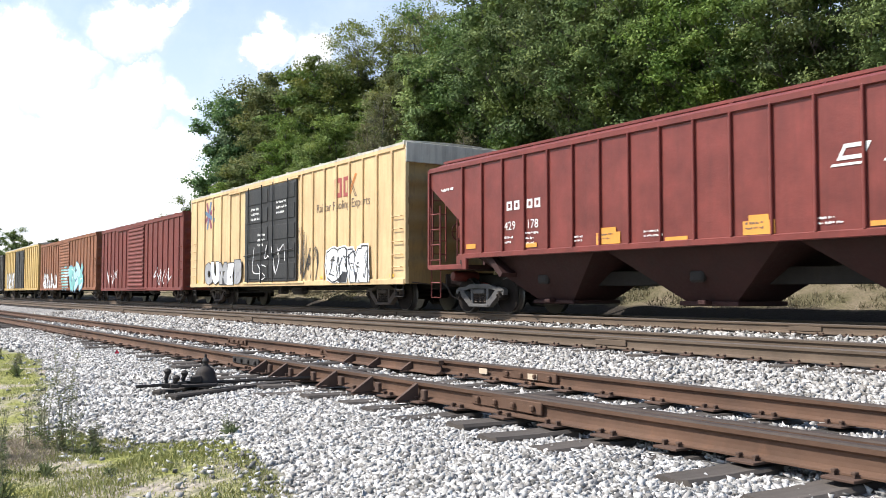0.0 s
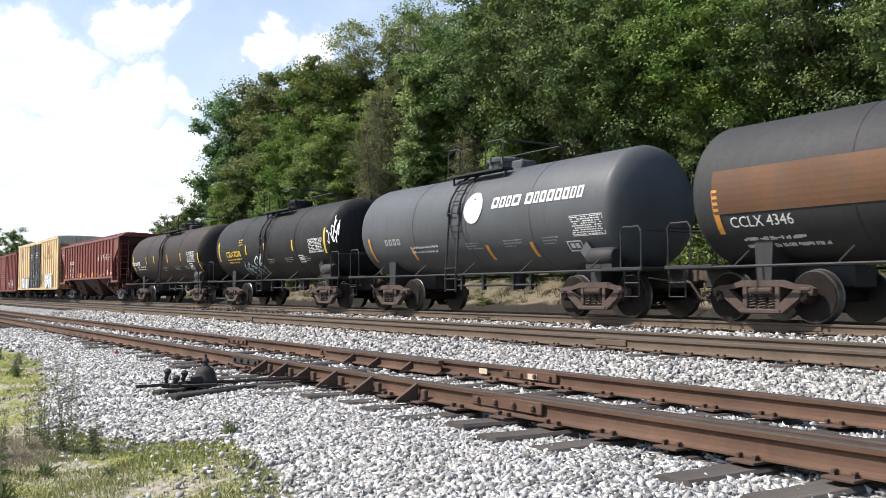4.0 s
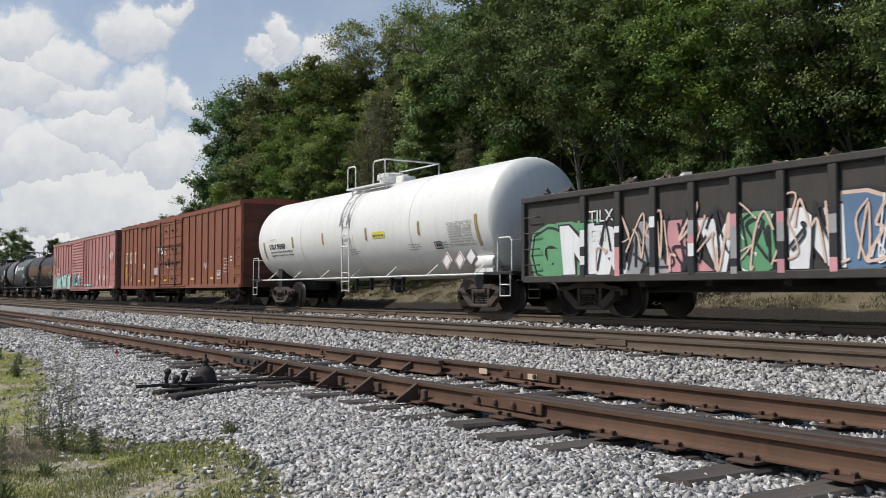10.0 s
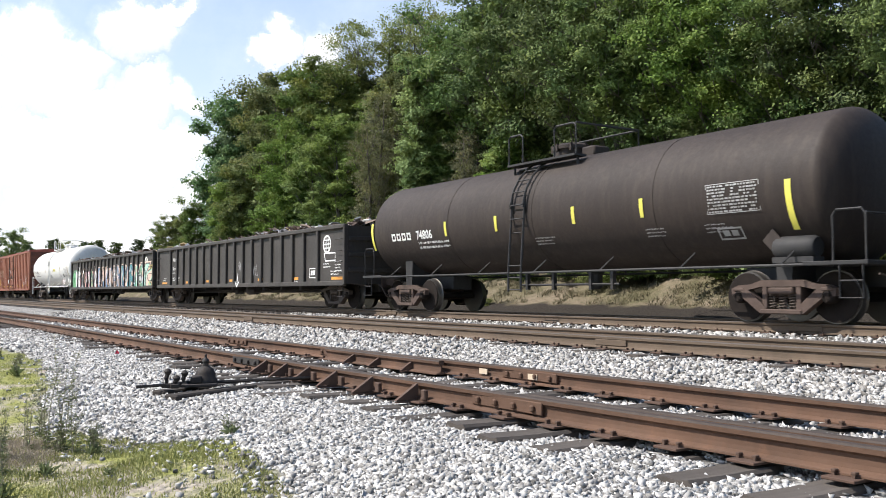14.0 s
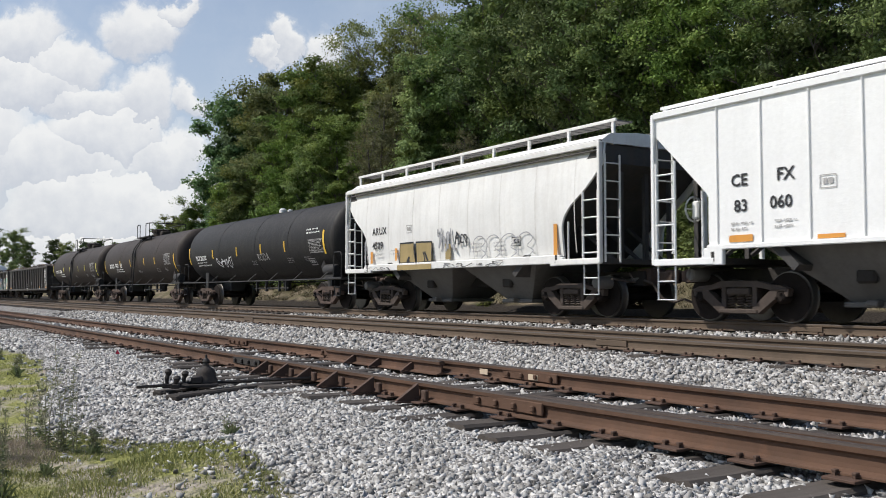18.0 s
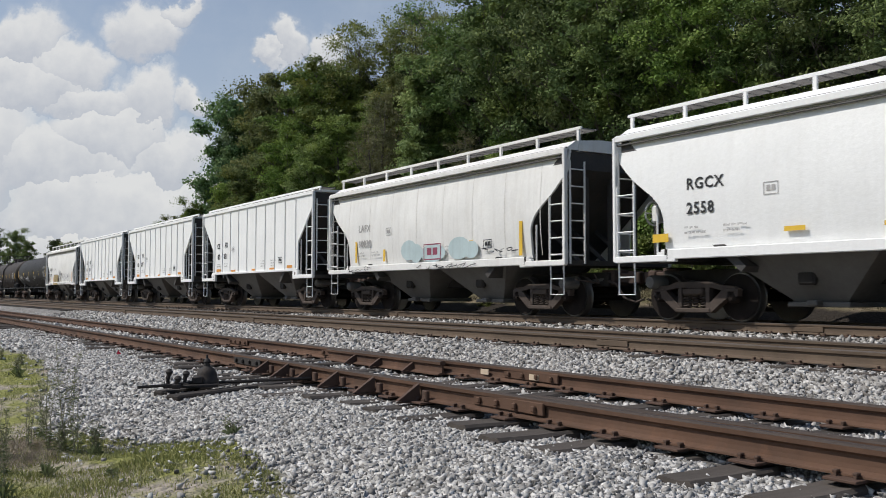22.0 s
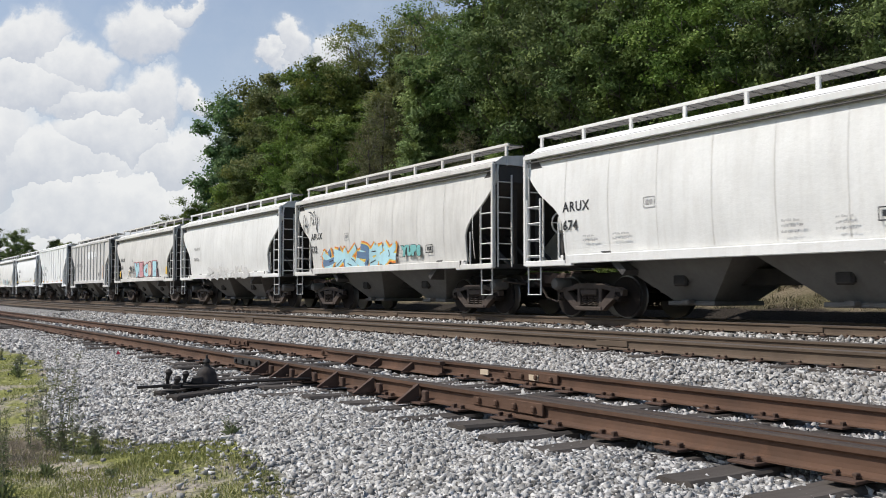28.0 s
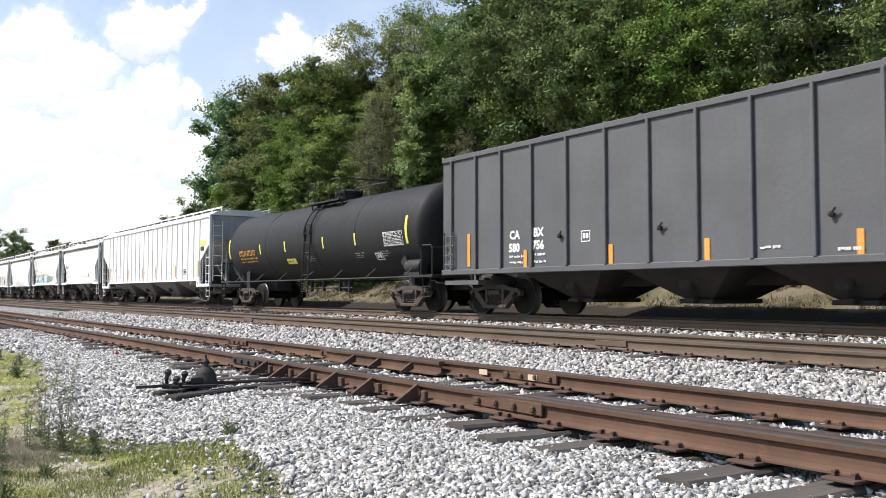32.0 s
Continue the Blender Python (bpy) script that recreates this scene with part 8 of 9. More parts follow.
# kind, x, y, height
WOOD = (
    ("bluish", -62.5, 23, 13.9), ("bluish", -62.4, 24.5, 14.5), ("bluish", -62.1, 22.2, 10.2), ("olive", -56.9, 24, 14.4),
    ("olive", -55.2, 21.8, 10.9), ("green", -53.1, 24.5, 14.0), ("olive", -51.8, 25.5, 13.4), ("spring", -43.6, 21.8, 9.5),
    ("spring", -45.0, 21.0, 8.2), ("olive", -56.1, 20.8, 7.8), ("spring", -57.6, 20.4, 7.4), ("green", -50.0, 21.5, 9.5),
    ("tangle", -40.6, 22.6, 10.0), ("tangle", -39.7, 21.6, 8.3), ("tangle", -32.3, 23.0, 7.7), ("tangle", -32.1, 22.0, 6.6),
    ("feather", -50.7, 29, 15.4), ("feather", -47.2, 29.5, 15.5), ("feather", -51.6, 27.5, 13.7), ("green", -46.9, 26, 10.6),
    ("olive", -43.9, 25.5, 10.7), ("olive", -50.8, 27, 12.3), ("vine", -34.9, 21.4, 10.8), ("vine", -35.0, 22.4, 10.1), ("spring", -27.7, 21.2, 6.1),
    ("spring", -28.1, 20.8, 5.7), ("overhang", -34.0, 24.5, 11.8), ("shade", -32.7, 25, 12.5), ("olive", -37.5, 25.5, 11.3), ("olive", -39.0, 26, 10.2),
    ("overhang", -27.4, 22.5, 11.8), ("overhang", -24.3, 22.0, 11.3), ("overhang", -21.6, 21.6, 10.2), ("overhang", -27.5, 24, 11.3),
    ("overhang", -19.9, 22.2, 9.8), ("overhang", -17.7, 21.9, 9.5), ("overhang", -15.2, 22.0, 9.1), ("overhang", -13.6, 22.0, 8.9),
    ("overhang", -12.2, 22, 7.9), ("spring", -18.5, 20.9, 5.1), ("green", -19.8, 21.4, 5.8), ("green", -16.5, 21.0, 4.6),
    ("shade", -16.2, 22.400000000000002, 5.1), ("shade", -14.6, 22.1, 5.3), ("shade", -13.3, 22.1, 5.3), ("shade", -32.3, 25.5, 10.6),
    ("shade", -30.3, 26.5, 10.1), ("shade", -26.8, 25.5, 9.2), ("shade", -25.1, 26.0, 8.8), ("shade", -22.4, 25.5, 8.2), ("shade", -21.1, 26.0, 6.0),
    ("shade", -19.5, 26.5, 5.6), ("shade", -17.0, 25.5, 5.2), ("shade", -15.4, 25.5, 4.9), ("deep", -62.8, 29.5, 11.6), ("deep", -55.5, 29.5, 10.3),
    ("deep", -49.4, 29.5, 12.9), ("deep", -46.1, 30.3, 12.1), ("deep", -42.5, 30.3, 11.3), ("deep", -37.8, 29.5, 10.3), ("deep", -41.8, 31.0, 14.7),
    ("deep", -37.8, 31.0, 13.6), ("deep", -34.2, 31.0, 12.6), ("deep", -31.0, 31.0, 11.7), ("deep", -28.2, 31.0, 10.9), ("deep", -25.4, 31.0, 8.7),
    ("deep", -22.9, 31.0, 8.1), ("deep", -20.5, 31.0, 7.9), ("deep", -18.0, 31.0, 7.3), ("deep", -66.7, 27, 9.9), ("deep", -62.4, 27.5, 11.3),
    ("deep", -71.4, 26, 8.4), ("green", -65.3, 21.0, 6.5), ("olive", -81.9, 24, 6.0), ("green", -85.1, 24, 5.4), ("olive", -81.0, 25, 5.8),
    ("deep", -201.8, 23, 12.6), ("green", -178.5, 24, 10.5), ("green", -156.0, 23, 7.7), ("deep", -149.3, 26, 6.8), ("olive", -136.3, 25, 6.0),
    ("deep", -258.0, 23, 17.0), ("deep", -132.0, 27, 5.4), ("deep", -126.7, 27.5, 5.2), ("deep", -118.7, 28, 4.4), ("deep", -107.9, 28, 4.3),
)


def height_at(x, y):
    return ground_height(x, y) - 0.15


used = set()
rnd = random.Random(21)
for kind, x, y, h in WOOD:
    m = Matrix.Translation((x, y, height_at(x, y))) @ Matrix.Rotation(rnd.uniform(-0.5, 0.5) if kind == "overhang" else rnd.uniform(0, 6.3), 4, "Z")
    s = h / 14.0
    if kind not in used:
        used.add(kind)
        KINDS[kind].matrix_world = m @ Matrix.Scale(s, 4)
    else:
        t = copy_thing(KINDS[kind], m)
        t.scale = (s, s, s)


# undergrowth along the foot of the wood
def bush_mesh(seed, mat, flat=0.8):
    r = random.Random(seed)
    cl = [(r.uniform(-1.3, 1.3), r.uniform(-0.9, 0.9), r.uniform(0.2, 1.9) * flat, r.uniform(0.4, 0.7)) for _ in range(20)]
    return crown_mesh(cl, 9, 20, 0.055, seed, LEAF[mat], "foliage")


BUSHES = []
for i in range(4):
    bsh = thing("bush", "dense leafy undergrowth at the foot of the wood", "bush", "undergrowth")
    tw = Geo()
    rr = random.Random(90 + i)
    for k in range(7):
        tw.tube([(rr.uniform(-0.3, 0.3), rr.uniform(-0.2, 0.2), -0.2), (rr.uniform(-0.8, 0.8), rr.uniform(-0.5, 0.5), 0.9), (rr.uniform(-1.1, 1.1), rr.uniform(-0.7, 0.7), 1.8)], [0.03, 0.02, 0.008], 5)
    part("stem", tw.mesh("stem", "bark"), bsh)
    part("foliage", bush_mesh(50 + i, ("green", "olive", "dark", "lime")[i]), bsh)
    BUSHES.append(bsh)
x = -67.0
i = 0
while x < -6:
    for y, lo, hi in ((20.8, 0.6, 1.1), (22.2, 1.0, 1.7), (25.4, 1.6, 2.4)):
        if -34 < x < -21 and y < 25:
            continue
        yy, sc = y + rnd.uniform(-0.6, 0.6), rnd.uniform(lo, hi)
        m = Matrix.Translation((x + rnd.uniform(-1, 1), yy, ground_z(yy) - 0.15)) @ Matrix.Rotation(rnd.uniform(0, 6.3), 4, "Z")
        if i < 4:
            BUSHES[i].matrix_world = m @ Matrix.Scale(sc, 4)
        else:
            bsh = copy_thing(BUSHES[rnd.randrange(4)], m)
            bsh.scale = (sc, sc, sc)
        i += 1
    x += rnd.uniform(2.0, 3.0)


x = -52.0
while x < -6:
    yy, sc = 20.7 + rnd.uniform(-0.3, 0.5), rnd.uniform(0.32, 0.55)
    bsh = copy_thing(BUSHES[rnd.randrange(3)], Matrix.Translation((x, yy, ground_z(yy) - 0.1)) @ Matrix.Rotation(rnd.uniform(0, 6.3), 4, "Z"))
    bsh.scale = (sc * 1.5, sc * 1.2, sc)
    x += rnd.uniform(1.1, 1.8)


shrub = copy_thing(BUSHES[1], pose(-26.1, 18.7, ground_z(18.7) - 0.05))
shrub.scale = (0.22, 0.22, 0.18)


# ---------------------------------------------------------------- loose ballast stones
def stone_material():
    m, nt, b = tree_of("ballast_stone")
    geo = nd(nt, "ShaderNodeNewGeometry")
    f = noise_at(nt, 30.0, detail=4)
    col = mix(nt, geo.outputs["Random Per Island"], (0.105, 0.10, 0.094), (0.68, 0.665, 0.64))
    col = mix(nt, mul(nt, ramp(nt, f, 0.4, 0.7), 0.35), col, (0.30, 0.28, 0.25))
    sep = nd(nt, "ShaderNodeSeparateXYZ")
    nt.links.new(geo.outputs["Position"], sep.inputs[0])
    rust = noise_at(nt, 1.1, (0.5, 1, 1), world_space=True)
    dust = nd(nt, "ShaderNodeMath", operation="MULTIPLY")
    nt.links.new(ramp(nt, sep.outputs["Y"], 5.0, 7.5), dust.inputs[0])
    nt.links.new(ramp(nt, rust, 0.2, 0.7), dust.inputs[1])
    col = mix(nt, mul(nt, dust.outputs[0], 0.22), col, (0.20, 0.165, 0.13))
    nt.links.new(col, b.inputs["Base Color"])
    b.inputs["Roughness"].default_value = 0.9
    b.inputs["Specular IOR Level"].default_value = 0.2
    return m


def scatter_stones(zones, seed):
    """zones: (x0, x1, y0, y1, number, radius)."""
    r = np.random.RandomState(seed)
    wedge = np.array([(math.cos(a), math.sin(a), z) for z in (-0.55, 0.55) for a in (0.0, 2.1, 4.2)])
    tri = np.array([(0, 2, 1), (3, 4, 5), (0, 1, 4), (0, 4, 3), (1, 2, 5), (1, 5, 4), (2, 0, 3), (2, 3, 5)])
    vs, fs, base = [], [], 0
    for x0, x1, y0, y1, n, rad in zones:
        x, y = r.uniform(x0, x1, n), r.uniform(y0, y1, n)
        keep = np.ones(n, bool)
        edge = np.array([noise.noise((a * 0.8, b * 0.8, 7.0)) for a, b in zip(x, y)])
        lim = np.array([edge_y(a) for a in x]) + edge * 0.35
        keep &= (y > lim) | (r.rand(n) < (0.10 if x1 > -8 else 0.02) * np.exp(-(lim - y) / 0.3))
        keep &= r.rand(n) < np.exp(-np.maximum(0, x + 0.5 * y) / 0.7)
        if y0 < 5:
            for tx, ty in TIE_SPOTS:
                keep &= ~((np.abs(x - tx) < 0.125) & (y > ty) & (y < 6.3) & (r.rand(n) < np.where(y > 3.95, 0.9, 0.78)))
        x, y = x[keep], y[keep]
        n = len(x)
        z = np.array([ground_height(a, b) for a, b in zip(x, y)])
        s = rad * (0.55 + 0.9 * r.rand(n))
        shape = (wedge[None] + 0.95 * (r.rand(n, 6, 3) - 0.5)) * (np.array([1.15, 0.95, 0.85]) * (0.75 + 0.5 * r.rand(n, 1, 3)))
        yaw, tilt, axis = r.uniform(0, 6.28, n), np.abs(r.normal(size=n)) * 0.75, r.uniform(0, 6.28, n)
        q = np.stack([np.cos(tilt / 2) * np.cos(yaw / 2), np.sin(tilt / 2) * np.cos(axis), np.sin(tilt / 2) * np.sin(axis), np.cos(tilt / 2) * np.sin(yaw / 2)], 1)
        q /= np.linalg.norm(q, axis=1, keepdims=True)
        w, a, b, c = q.T
        R = np.stack([1 - 2 * (b * b + c * c), 2 * (a * b - w * c), 2 * (a * c + w * b), 2 * (a * b + w * c), 1 - 2 * (a * a + c * c), 2 * (b * c - w * a), 2 * (a * c - w * b), 2 * (b * c + w * a), 1 - 2 * (a * a + b * b)], 1).reshape(n, 3, 3)
        v = np.einsum("nij,nkj->nki", R, shape) * s[:, None, None] + np.stack([x, y, z + s * (0.9 * r.rand(n) - 0.1)], 1)[:, None, :]
        vs.append(v.reshape(-1, 3))
        fs.append((tri[None] + (np.arange(n) * 6)[:, None, None] + base).reshape(-1, 3))
        base += n * 6
    v, f = np.concatenate(vs), np.concatenate(fs)
    me = bpy.data.meshes.new("ballast_stones")
    me.vertices.add(len(v))
    me.vertices.foreach_set("co", v.astype(np.float32).ravel())
    me.loops.add(len(f) * 3)
    me.loops.foreach_set("vertex_index", f.astype(np.int32).ravel())
    me.polygons.add(len(f))
    me.polygons.foreach_set("loop_start", (np.arange(len(f)) * 3).astype(np.int32))
    me.update(calc_edges=True)
    me.materials.append(stone_material())
    return thing("ballast_stones", "loose pale grey crushed ballast stones", "ballast", kind="stuff", me=me)


scatter_stones([(-8, -0.2, 1.2, 3.95, 118000, 0.0158), (-16, -8, 1.3, 3.9, 52000, 0.0185), (-9, -2, 4.12, 5.9, 34000, 0.019), (-18, -9, 4.05, 5.4, 8000, 0.03), (-12, -3, 6.0, 9.1, 30000, 0.025), (-26, -12, 5.6, 9.1, 17000, 0.036),
                (-26, -16, 1.5, 3.9, 20000, 0.026), (-34, -18, 4.05, 5.4, 9000, 0.036), (-44, -26, 5.6, 9.1, 12000, 0.045),
                (-30, -5, 11.0, 13.6, 9000, 0.04)], 3)


# ---------------------------------------------------------------- grass and weeds
def blade_material(name, a, b2):
    m, nt, b = tree_of(name)
    geo = nd(nt, "ShaderNodeNewGeometry")
    nt.links.new(mix(nt, geo.outputs["Random Per Island"], a, b2), b.inputs["Base Color"])
    b.inputs["Roughness"].default_value = 0.7
    return m


GRASS = blade_material("grass_blade", (0.18, 0.20, 0.05), (0.42, 0.40, 0.15))
WEED = blade_material("weed_leaf", (0.13, 0.16, 0.065), (0.27, 0.30, 0.14))
STALK = blade_material("weed_stalk", (0.20, 0.19, 0.12), (0.34, 0.30, 0.21))


def grass_field(n, seed):
    r = np.random.RandomState(seed)
    V, F = [], []
    k = 0
    while k < n:
        x, y = r.uniform(-16, -3.0) if r.rand() < 0.35 else r.uniform(-7.5, -3.0), r.uniform(0.3, 2.6)
        lim = edge_y(x) - 0.05 + 0.35 * noise.noise((x * 0.8, y * 0.8, 7.0))
        if y > lim:
            continue
        if noise.noise((x * 1.3, y * 1.3, 2.0)) < -0.12 and r.rand() < 0.85:
            continue
        z = ground_height(x, y)
        h = r.uniform(0.008, 0.028) * (1.8 if r.rand() < 0.06 else 1)
        a = r.uniform(0, 6.3)
        dx, dy = math.cos(a), math.sin(a)
        w = r.uniform(0.0015, 0.0035)
        lx, ly = r.normal() * 0.5 * h, r.normal() * 0.5 * h
        b = len(V)
        V += [(x - dx * w, y - dy * w, z - 0.01), (x + dx * w, y + dy * w, z - 0.01), (x + lx * 0.4 + dx * w * 0.7, y + ly * 0.4 + dy * w * 0.7, z + h * 0.6), (x + lx * 0.4 - dx * w * 0.7, y + ly * 0.4 - dy * w * 0.7, z + h * 0.6), (x + lx, y + ly, z + h)]
        F += [(b, b + 1, b + 2, b + 3), (b + 3, b + 2, b + 4)]
        k += 1
    me = bpy.data.meshes.new("grass")
    me.from_pydata(V, [], F)
    me.materials.append(GRASS)
    return thing("grass", "short yellow-green grass on patchy soil", "grass", kind="stuff", me=me)


grass_field(60000, 5)


def dry_tufts(n, seed):
    """Dry grass standing on the slope behind the train."""
    r = np.random.RandomState(seed)
    V, F = [], []
    while len(F) < n * 2:
        x, y = -62 + 64 * r.rand(), r.uniform(18.9, 21.2)
        if noise.noise((x * 1.1, y * 1.6, 9.0)) < -0.05:
            continue
        z = ground_height(x, y)
        for k in range(7):
            h, a, w = r.uniform(0.04, 0.16), r.uniform(0, 6.3), r.uniform(0.006, 0.014)
            px, py = x + r.normal() * 0.07, y + r.normal() * 0.07
            dx, dy, lx, ly = math.cos(a) * w, math.sin(a) * w, r.normal() * 0.5 * h, r.normal() * 0.5 * h
            b = len(V)
            V += [(px - dx, py - dy, z - 0.02), (px + dx, py + dy, z - 0.02), (px + lx, py + ly, z + h)]
            F.append((b, b + 1, b + 2))
    me = bpy.data.meshes.new("dry_grass")
    me.from_pydata(V, [], F)
    me.materials.append(blade_material("dry_blade", (0.07, 0.07, 0.03), (0.22, 0.18, 0.11)))
    return thing("dry_grass", "dry tan grass on the bank below the wood", "grass", kind="stuff", me=me)


dry_tufts(24000, 8)


def withered_patch(n, seed):
    """Brown withered grass lying between the weeds."""
    r = np.random.RandomState(seed)
    V, F = [], []
    for k in range(n):
        a, q = r.uniform(0, 6.3), r.rand() ** 0.5
        x, y = -6.85 + 0.5 * q * math.cos(a) + r.normal() * 0.08, 0.95 + 0.26 * q * math.sin(a) + r.normal() * 0.05
        z = ground_height(x, y)
        b, h, w = r.uniform(0, 6.3), r.uniform(0.01, 0.05), r.uniform(0.0012, 0.003)
        dx, dy = math.cos(b), math.sin(b)
        lx, ly = r.normal() * 0.8 * h, r.normal() * 0.8 * h
        i = len(V)
        V += [(x - dx * w, y - dy * w, z - 0.005), (x + dx * w, y + dy * w, z - 0.005), (x + lx, y + ly, z + h)]
        F.append((i, i + 1, i + 2))
    me = bpy.data.meshes.new("withered_grass")
    me.from_pydata(V, [], F)
    me.materials.append(blade_material("withered_blade", (0.22, 0.17, 0.12), (0.46, 0.39, 0.30)))
    return thing("withered_grass", "brown withered grass matted between the weeds", "grass", kind="stuff", me=me)


withered_patch(8000, 15)


def weed(x, y, h, seed, tall=True, stems=5, label="wild weed with narrow leaves and thin branching stalks"):
    """Thin wavy stalks with side twigs and small leaves above, longer leaves at the foot."""
    rw = random.Random(seed)
    w = thing("weed", label if tall else "low tuft of narrow green leaves", "weed", "weeds beside the ballast")
    w.matrix_world = pose(x, y, ground_height(x, y))
    st, lf = Geo(), Geo()

    def leaf(q, ln, up, wide):
        b = rw.uniform(0, 6.3)
        d = Vector((math.cos(b), math.sin(b), rw.uniform(*up))).normalized()
        s = d.cross(Vector((0, 0, 1))).normalized() * ln * wide
        tip, m = q + d * ln - Vector((0, 0, ln * 0.3)), q + d * ln * 0.5
        lf.add([tuple(q), tuple(m + s), tuple(tip), tuple(m - s)], [(0, 1, 2), (0, 2, 3)])
    for k in range(stems):
        a = rw.uniform(0, 6.3)
        hh = h * rw.uniform(0.6, 1.0)
        out = rw.uniform(0.05, 0.2)
        p = [Vector((hh * out * t ** 1.5 * math.cos(a) + 0.012 * math.sin(5 * t + k), hh * out * t ** 1.5 * math.sin(a) + 0.012 * math.cos(4 * t + k), hh * t - 0.02)) for t in (0, 0.2, 0.4, 0.6, 0.8, 1.0)]
        st.tube([tuple(q) for q in p], [0.0035, 0.003, 0.0026, 0.002, 0.0016, 0.001], 5)
        for j in range(int(26 * hh) + 2 if tall else 0):
            t = rw.uniform(0.25, 0.98) * 5
            q = p[int(t)].lerp(p[int(t) + 1], t - int(t))
            b = rw.uniform(0, 6.3)
            ln = rw.uniform(0.03, 0.13) * (1.25 - t / 5)
            e = q + Vector((math.cos(b) * ln * 0.7, math.sin(b) * ln * 0.7, ln * 0.75))
            st.tube([tuple(q), tuple(e)], [0.0014, 0.0007], 4)
            for n in range(rw.randint(2, 5)):
                leaf(q.lerp(e, rw.uniform(0.3, 1.0)), rw.uniform(0.010, 0.028), (-0.2, 0.9), 0.17)
        for j in range(int(60 * hh) + 6 if tall else 10):
            t = rw.random() ** 1.7 * 4.9
            q = p[int(t)].lerp(p[int(t) + 1], t - int(t))
            leaf(q, rw.uniform(0.018, 0.05) * (1.5 - 0.22 * t), (0.0, 0.9), rw.uniform(0.10, 0.17))
        if not tall:
            for j in range(5):
                leaf(p[0] + Vector((rw.uniform(-0.02, 0.02), rw.uniform(-0.02, 0.02), 0.02)), h * rw.uniform(0.6, 1.2), (1.0, 3.5), 0.06)
    part("stalk", st.mesh("stalk", STALK), w)
    part("leaves", lf.mesh("leaves", WEED), w)
    return w


WEEDS = ((-6.72, 1.25, 0.92, True, 3), (-6.78, 1.16, 0.74, True, 3), (-6.60, 1.30, 0.60, True, 4), (-6.70, 1.22, 0.24, True, 8), (-6.52, 1.42, 0.26, True, 9), (-6.48, 1.40, 0.12, False, 6), (-6.30, 2.27, 0.17, True, 6), (-6.26, 2.28, 0.13, False, 6),
         (-6.9, 1.05, 0.55, True, 3), (-6.6, 0.86, 0.42, True, 4), (-6.3, 0.70, 0.34, True, 4), (-6.1, 0.80, 0.28, True, 4), (-5.75, 0.66, 0.22, True, 3), (-5.5, 0.72, 0.16, False, 5), (-5.9, 1.0, 0.12, False, 6), (-5.6, 1.3, 0.07, False, 5),
         (-14.2, 2.05, 0.26, True, 6), (-15.5, 1.95, 0.30, True, 6), (-13.2, 1.85, 0.24, True, 6), (-16.5, 2.0, 0.3, True, 6), (-12.4, 1.75, 0.2, False, 6), (-7.3, 1.2, 0.5, True, 3))
for i, (x, y, h, tall, stems) in enumerate(WEEDS):
    weed(x, y, h, 100 + i, tall, stems)


# ---------------------------------------------------------------- drifting clouds
# heaps of cloud: centre across and up, half width and half height, in thousands of metres
HEAPS = ((-0.715, 0.348, 0.080, 0.062), (-0.632, 0.306, 0.090, 0.062), (-0.690, 0.273, 0.140, 0.060), (-0.512, 0.368, 0.078, 0.062), (-0.455, 0.406, 0.035, 0.028), (-0.600, 0.243, 0.130, 0.040),
         (-0.505, 0.248, 0.062, 0.070), (-0.570, 0.190, 0.120, 0.060), (-0.425, 0.250, 0.040, 0.032), (-0.660, 0.143, 0.170, 0.075), (-0.470, 0.153, 0.090, 0.055), (-0.575, 0.068, 0.220, 0.085),
         (-0.410, 0.078, 0.085, 0.055), (-0.500, -0.012, 0.320, 0.075), (-0.850, 0.178, 0.200, 0.150), (-0.272, 0.346, 0.040, 0.034), (-0.205, 0.333, 0.040, 0.050), (-0.305, 0.328, 0.030, 0.018))


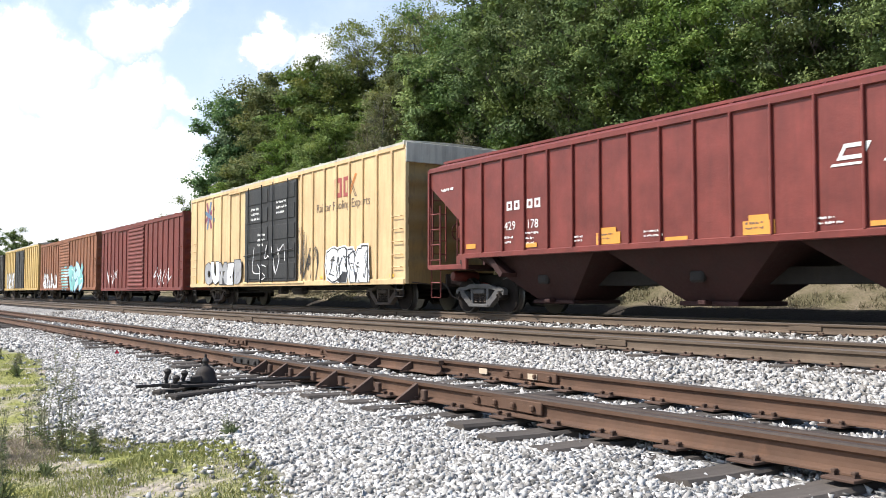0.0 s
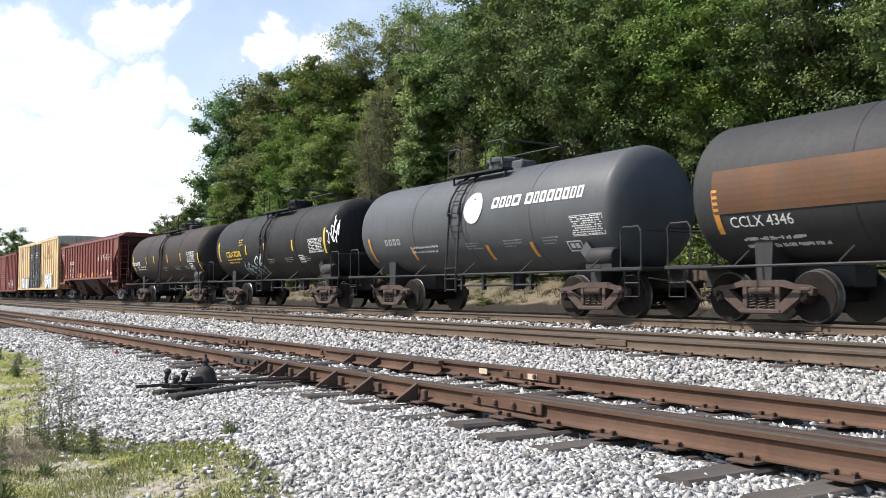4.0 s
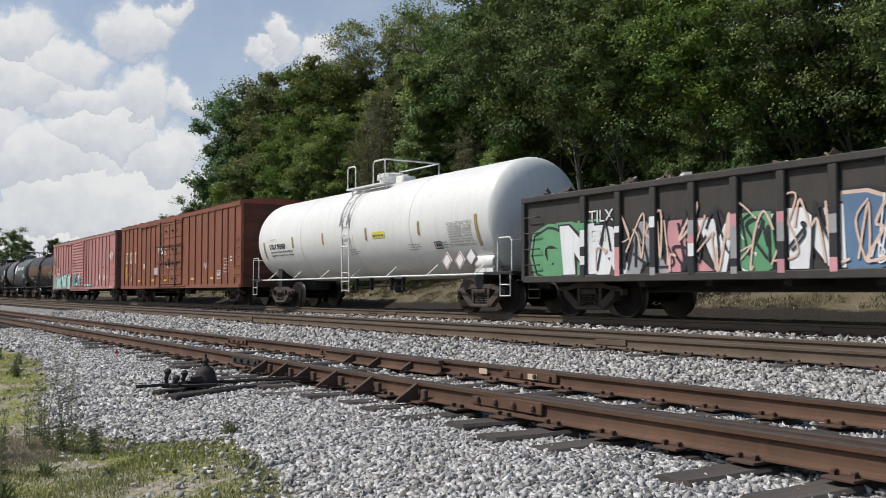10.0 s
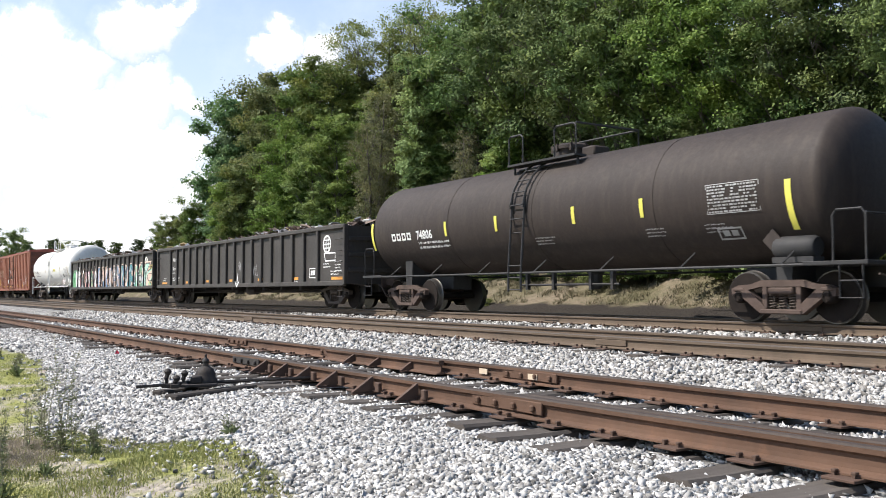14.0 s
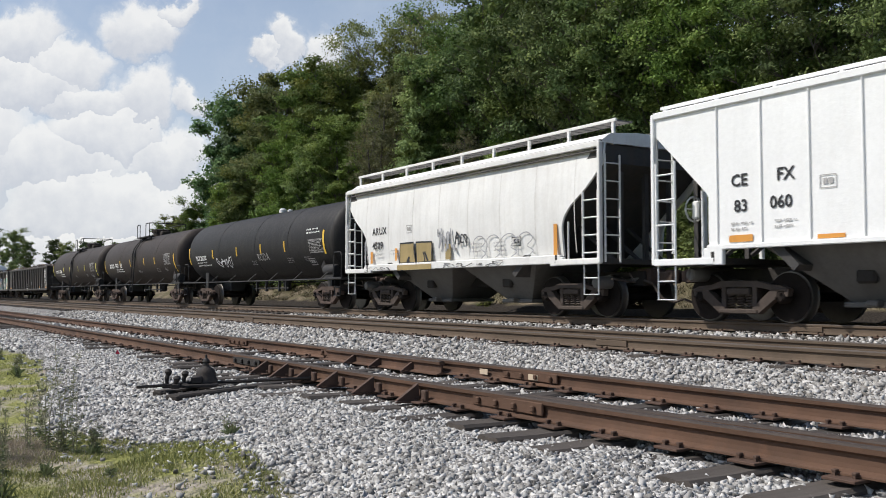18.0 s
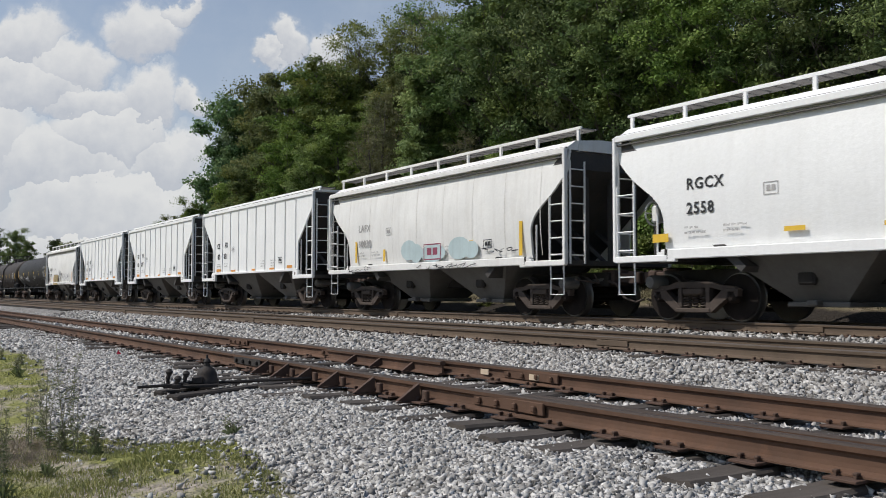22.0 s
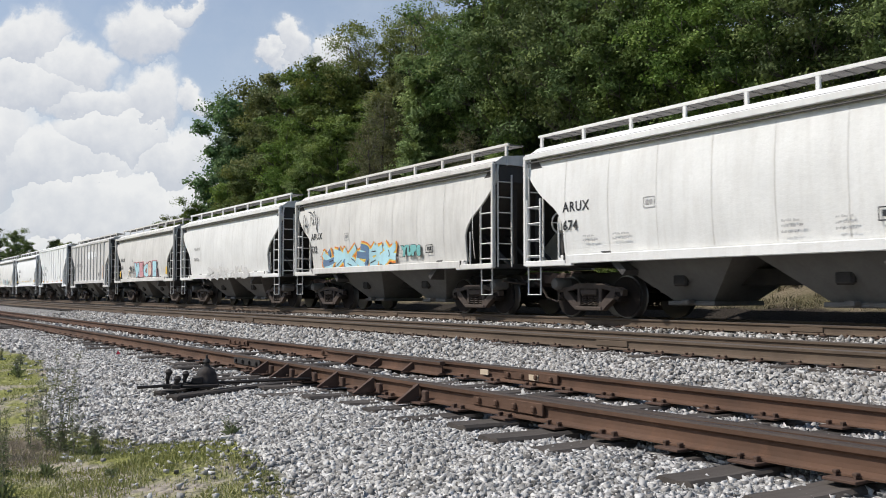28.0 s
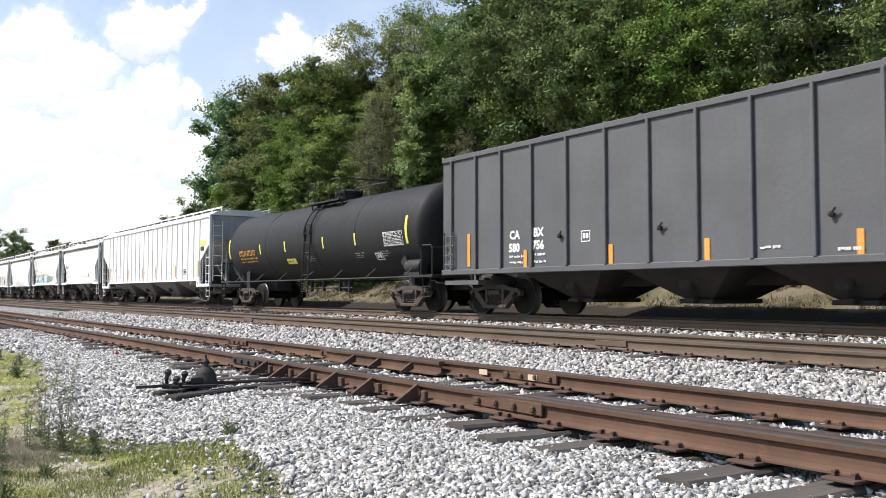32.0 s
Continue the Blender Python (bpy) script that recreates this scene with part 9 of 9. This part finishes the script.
def cloud_material():
    m = bpy.data.materials.new("clouds")
    m.use_nodes = True
    nt = m.node_tree
    nt.nodes.remove(nt.nodes["Principled BSDF"])
    co = nd(nt, "ShaderNodeTexCoord").outputs["Object"]
    mp = nd(nt, "ShaderNodeMapping", Scale=(0.001, 0.001, 0.001))
    nt.links.new(co, mp.inputs["Vector"])

    def cells(scale, detail, rough):
        z = nd(nt, "ShaderNodeTexNoise", Scale=scale, Detail=detail, Roughness=rough)
        nt.links.new(mp.outputs[0], z.inputs["Vector"])
        return z

    def shifted(src, by, amount):
        s = nd(nt, "ShaderNodeVectorMath", operation="SUBTRACT")
        nt.links.new(by, s.inputs[0])
        s.inputs[1].default_value = (0.5, 0.5, 0.5)
        w = nd(nt, "ShaderNodeVectorMath", operation="MULTIPLY")
        nt.links.new(s.outputs[0], w.inputs[0])
        w.inputs[1].default_value = (amount, 0, amount)
        a = nd(nt, "ShaderNodeVectorMath", operation="ADD")
        nt.links.new(src, a.inputs[0])
        nt.links.new(w.outputs[0], a.inputs[1])
        return a.outputs[0]
    where = shifted(mp.outputs[0], cells(9.0, 3.0, 0.5).outputs["Color"], 0.10)
    where = shifted(where, cells(34.0, 5.0, 0.6).outputs["Color"], 0.055)
    best = rise = None
    for cx, cz, rx, rz in HEAPS:
        s = nd(nt, "ShaderNodeVectorMath", operation="SUBTRACT")
        nt.links.new(where, s.inputs[0])
        s.inputs[1].default_value = (cx, 0, cz)
        d = nd(nt, "ShaderNodeVectorMath", operation="DIVIDE")
        nt.links.new(s.outputs[0], d.inputs[0])
        d.inputs[1].default_value = (rx, 1, rz)
        ln = nd(nt, "ShaderNodeVectorMath", operation="LENGTH")
        nt.links.new(d.outputs[0], ln.inputs[0])
        one = nd(nt, "ShaderNodeMath", operation="SUBTRACT")
        one.inputs[0].default_value = 1.0
        nt.links.new(ln.outputs["Value"], one.inputs[1])
        up = nd(nt, "ShaderNodeSeparateXYZ")
        nt.links.new(d.outputs[0], up.inputs[0])
        if best is None:
            best, rise = one.outputs[0], up.outputs["Z"]
            continue
        nearer = nd(nt, "ShaderNodeMath", operation="GREATER_THAN")
        nt.links.new(one.outputs[0], nearer.inputs[0])
        nt.links.new(best, nearer.inputs[1])
        pick = nd(nt, "ShaderNodeMix")
        nt.links.new(nearer.outputs[0], pick.inputs[0])
        nt.links.new(rise, pick.inputs[2])
        nt.links.new(up.outputs["Z"], pick.inputs[3])
        rise = pick.outputs[0]
        mx = nd(nt, "ShaderNodeMath", operation="MAXIMUM")
        nt.links.new(best, mx.inputs[0])
        nt.links.new(one.outputs[0], mx.inputs[1])
        best = mx.outputs[0]
    edge = nd(nt, "ShaderNodeMapRange")
    edge.interpolation_type = "SMOOTHSTEP"
    edge.inputs["From Min"].default_value, edge.inputs["From Max"].default_value = -0.22, 0.34
    nt.links.new(best, edge.inputs["Value"])
    cloud = edge.outputs[0]
    hz = nd(nt, "ShaderNodeSeparateXYZ")
    nt.links.new(mp.outputs[0], hz.inputs[0])
    thin = nd(nt, "ShaderNodeMapRange")
    for sock, val in (("From Min", 0.42), ("From Max", 0.0), ("To Min", 0.44), ("To Max", 0.92)):
        thin.inputs[sock].default_value = val
    nt.links.new(hz.outputs["Z"], thin.inputs["Value"])
    wisp = cells(5.0, 6.0, 0.62)
    haze = nd(nt, "ShaderNodeMath", operation="MULTIPLY_ADD")
    nt.links.new(ramp(nt, wisp.outputs["Fac"], 0.45, 0.75), haze.inputs[0])
    haze.inputs[1].default_value = 0.25
    nt.links.new(thin.outputs[0], haze.inputs[2])
    top = nd(nt, "ShaderNodeMath", operation="MAXIMUM")
    nt.links.new(cloud, top.inputs[0])
    nt.links.new(haze.outputs[0], top.inputs[1])
    # sunlit tops and shaded feet painted into the heaps: white above, greyer towards their feet
    lit = nd(nt, "ShaderNodeMath", operation="MULTIPLY_ADD")
    nt.links.new(cells(16.0, 5.0, 0.6).outputs["Fac"], lit.inputs[0])
    lit.inputs[1].default_value = 1.5
    nt.links.new(rise, lit.inputs[2])
    col = mix(nt, ramp(nt, lit.outputs[0], 0.15, 1.25), CLOUD_GREY, CLOUD_WHITE)
    col = mix(nt, cloud, HAZE, col)
    em = nd(nt, "ShaderNodeEmission", Strength=0.76)
    nt.links.new(col, em.inputs["Color"])
    tr = nd(nt, "ShaderNodeBsdfTransparent")
    mx = nd(nt, "ShaderNodeMixShader")
    nt.links.new(mul(nt, top.outputs[0], 0.95), mx.inputs[0])
    nt.links.new(tr.outputs[0], mx.inputs[1])
    nt.links.new(em.outputs[0], mx.inputs[2])
    nt.links.new(mx.outputs[0], nt.nodes["Material Output"].inputs["Surface"])
    return m


CLOUD_WHITE, CLOUD_GREY, HAZE = (0.98, 0.98, 0.97), (0.69, 0.72, 0.78), (0.60, 0.68, 0.80)
CLOUD_D = 1500.0
gc = Geo()
nx = 24
gc.add([(-1500 + 2700 * i / nx, 0, z) for i in range(nx + 1) for z in (-60, 250, 560, 900)], [(i * 4 + j, i * 4 + 4 + j, i * 4 + 5 + j, i * 4 + j + 1) for i in range(nx) for j in range(3)])
clouds = thing("backdrop", "bright white heaped clouds drifting in a pale blue sky", "clouds", kind="structure", me=gc.mesh("backdrop", cloud_material()))


def cloud_pose(shift):
    yaw = radians(YAW)
    fwd, right = Vector((-math.cos(yaw), math.sin(yaw), 0)), Vector((math.sin(yaw), math.cos(yaw), 0))
    p = fwd * CLOUD_D + right * shift
    return pose(p.x, p.y, 72.0, 0, 0, 90 - YAW)


# ---------------------------------------------------------------- how the train runs
def run(t):
    """Metres that the train has gone at t seconds; it gathers speed slowly."""
    q = t / 10
    return 12.8 * t - 2.263 * q ** 2 + 1.586 * q ** 3 - 0.193 * q ** 4


def motions():
    steps = [0, 1 / 30, 2 / 30] + [0.5 * k for k in range(1, 64)] + [32 - 2 / 30, 32 - 1 / 30, 32]
    for car, xc, wheels in CARS:
        walk(car, [(t, pose(xc - run(t), TRACK_Y, 0)) for t in steps])
        for w, wx in wheels:
            ks = [k for k in range(32 * FPS + 1) if -95 < xc - run(k / FPS) < 30] or [0]
            ks = sorted({0, 32 * FPS, *ks})
            lo, hi = (ks[1], ks[-2]) if len(ks) > 2 else (0, 0)
            walk(w, [(k / FPS, pose(wx, 0, WHEEL_R, 0, -math.degrees(run(min(hi, max(lo, k)) / FPS) / WHEEL_R), 0)) for k in ks])
    walk(clouds, [(0, cloud_pose(-12)), (8, cloud_pose(-5)), (16, cloud_pose(2)), (24, cloud_pose(9)), (32, cloud_pose(16))])


motions()
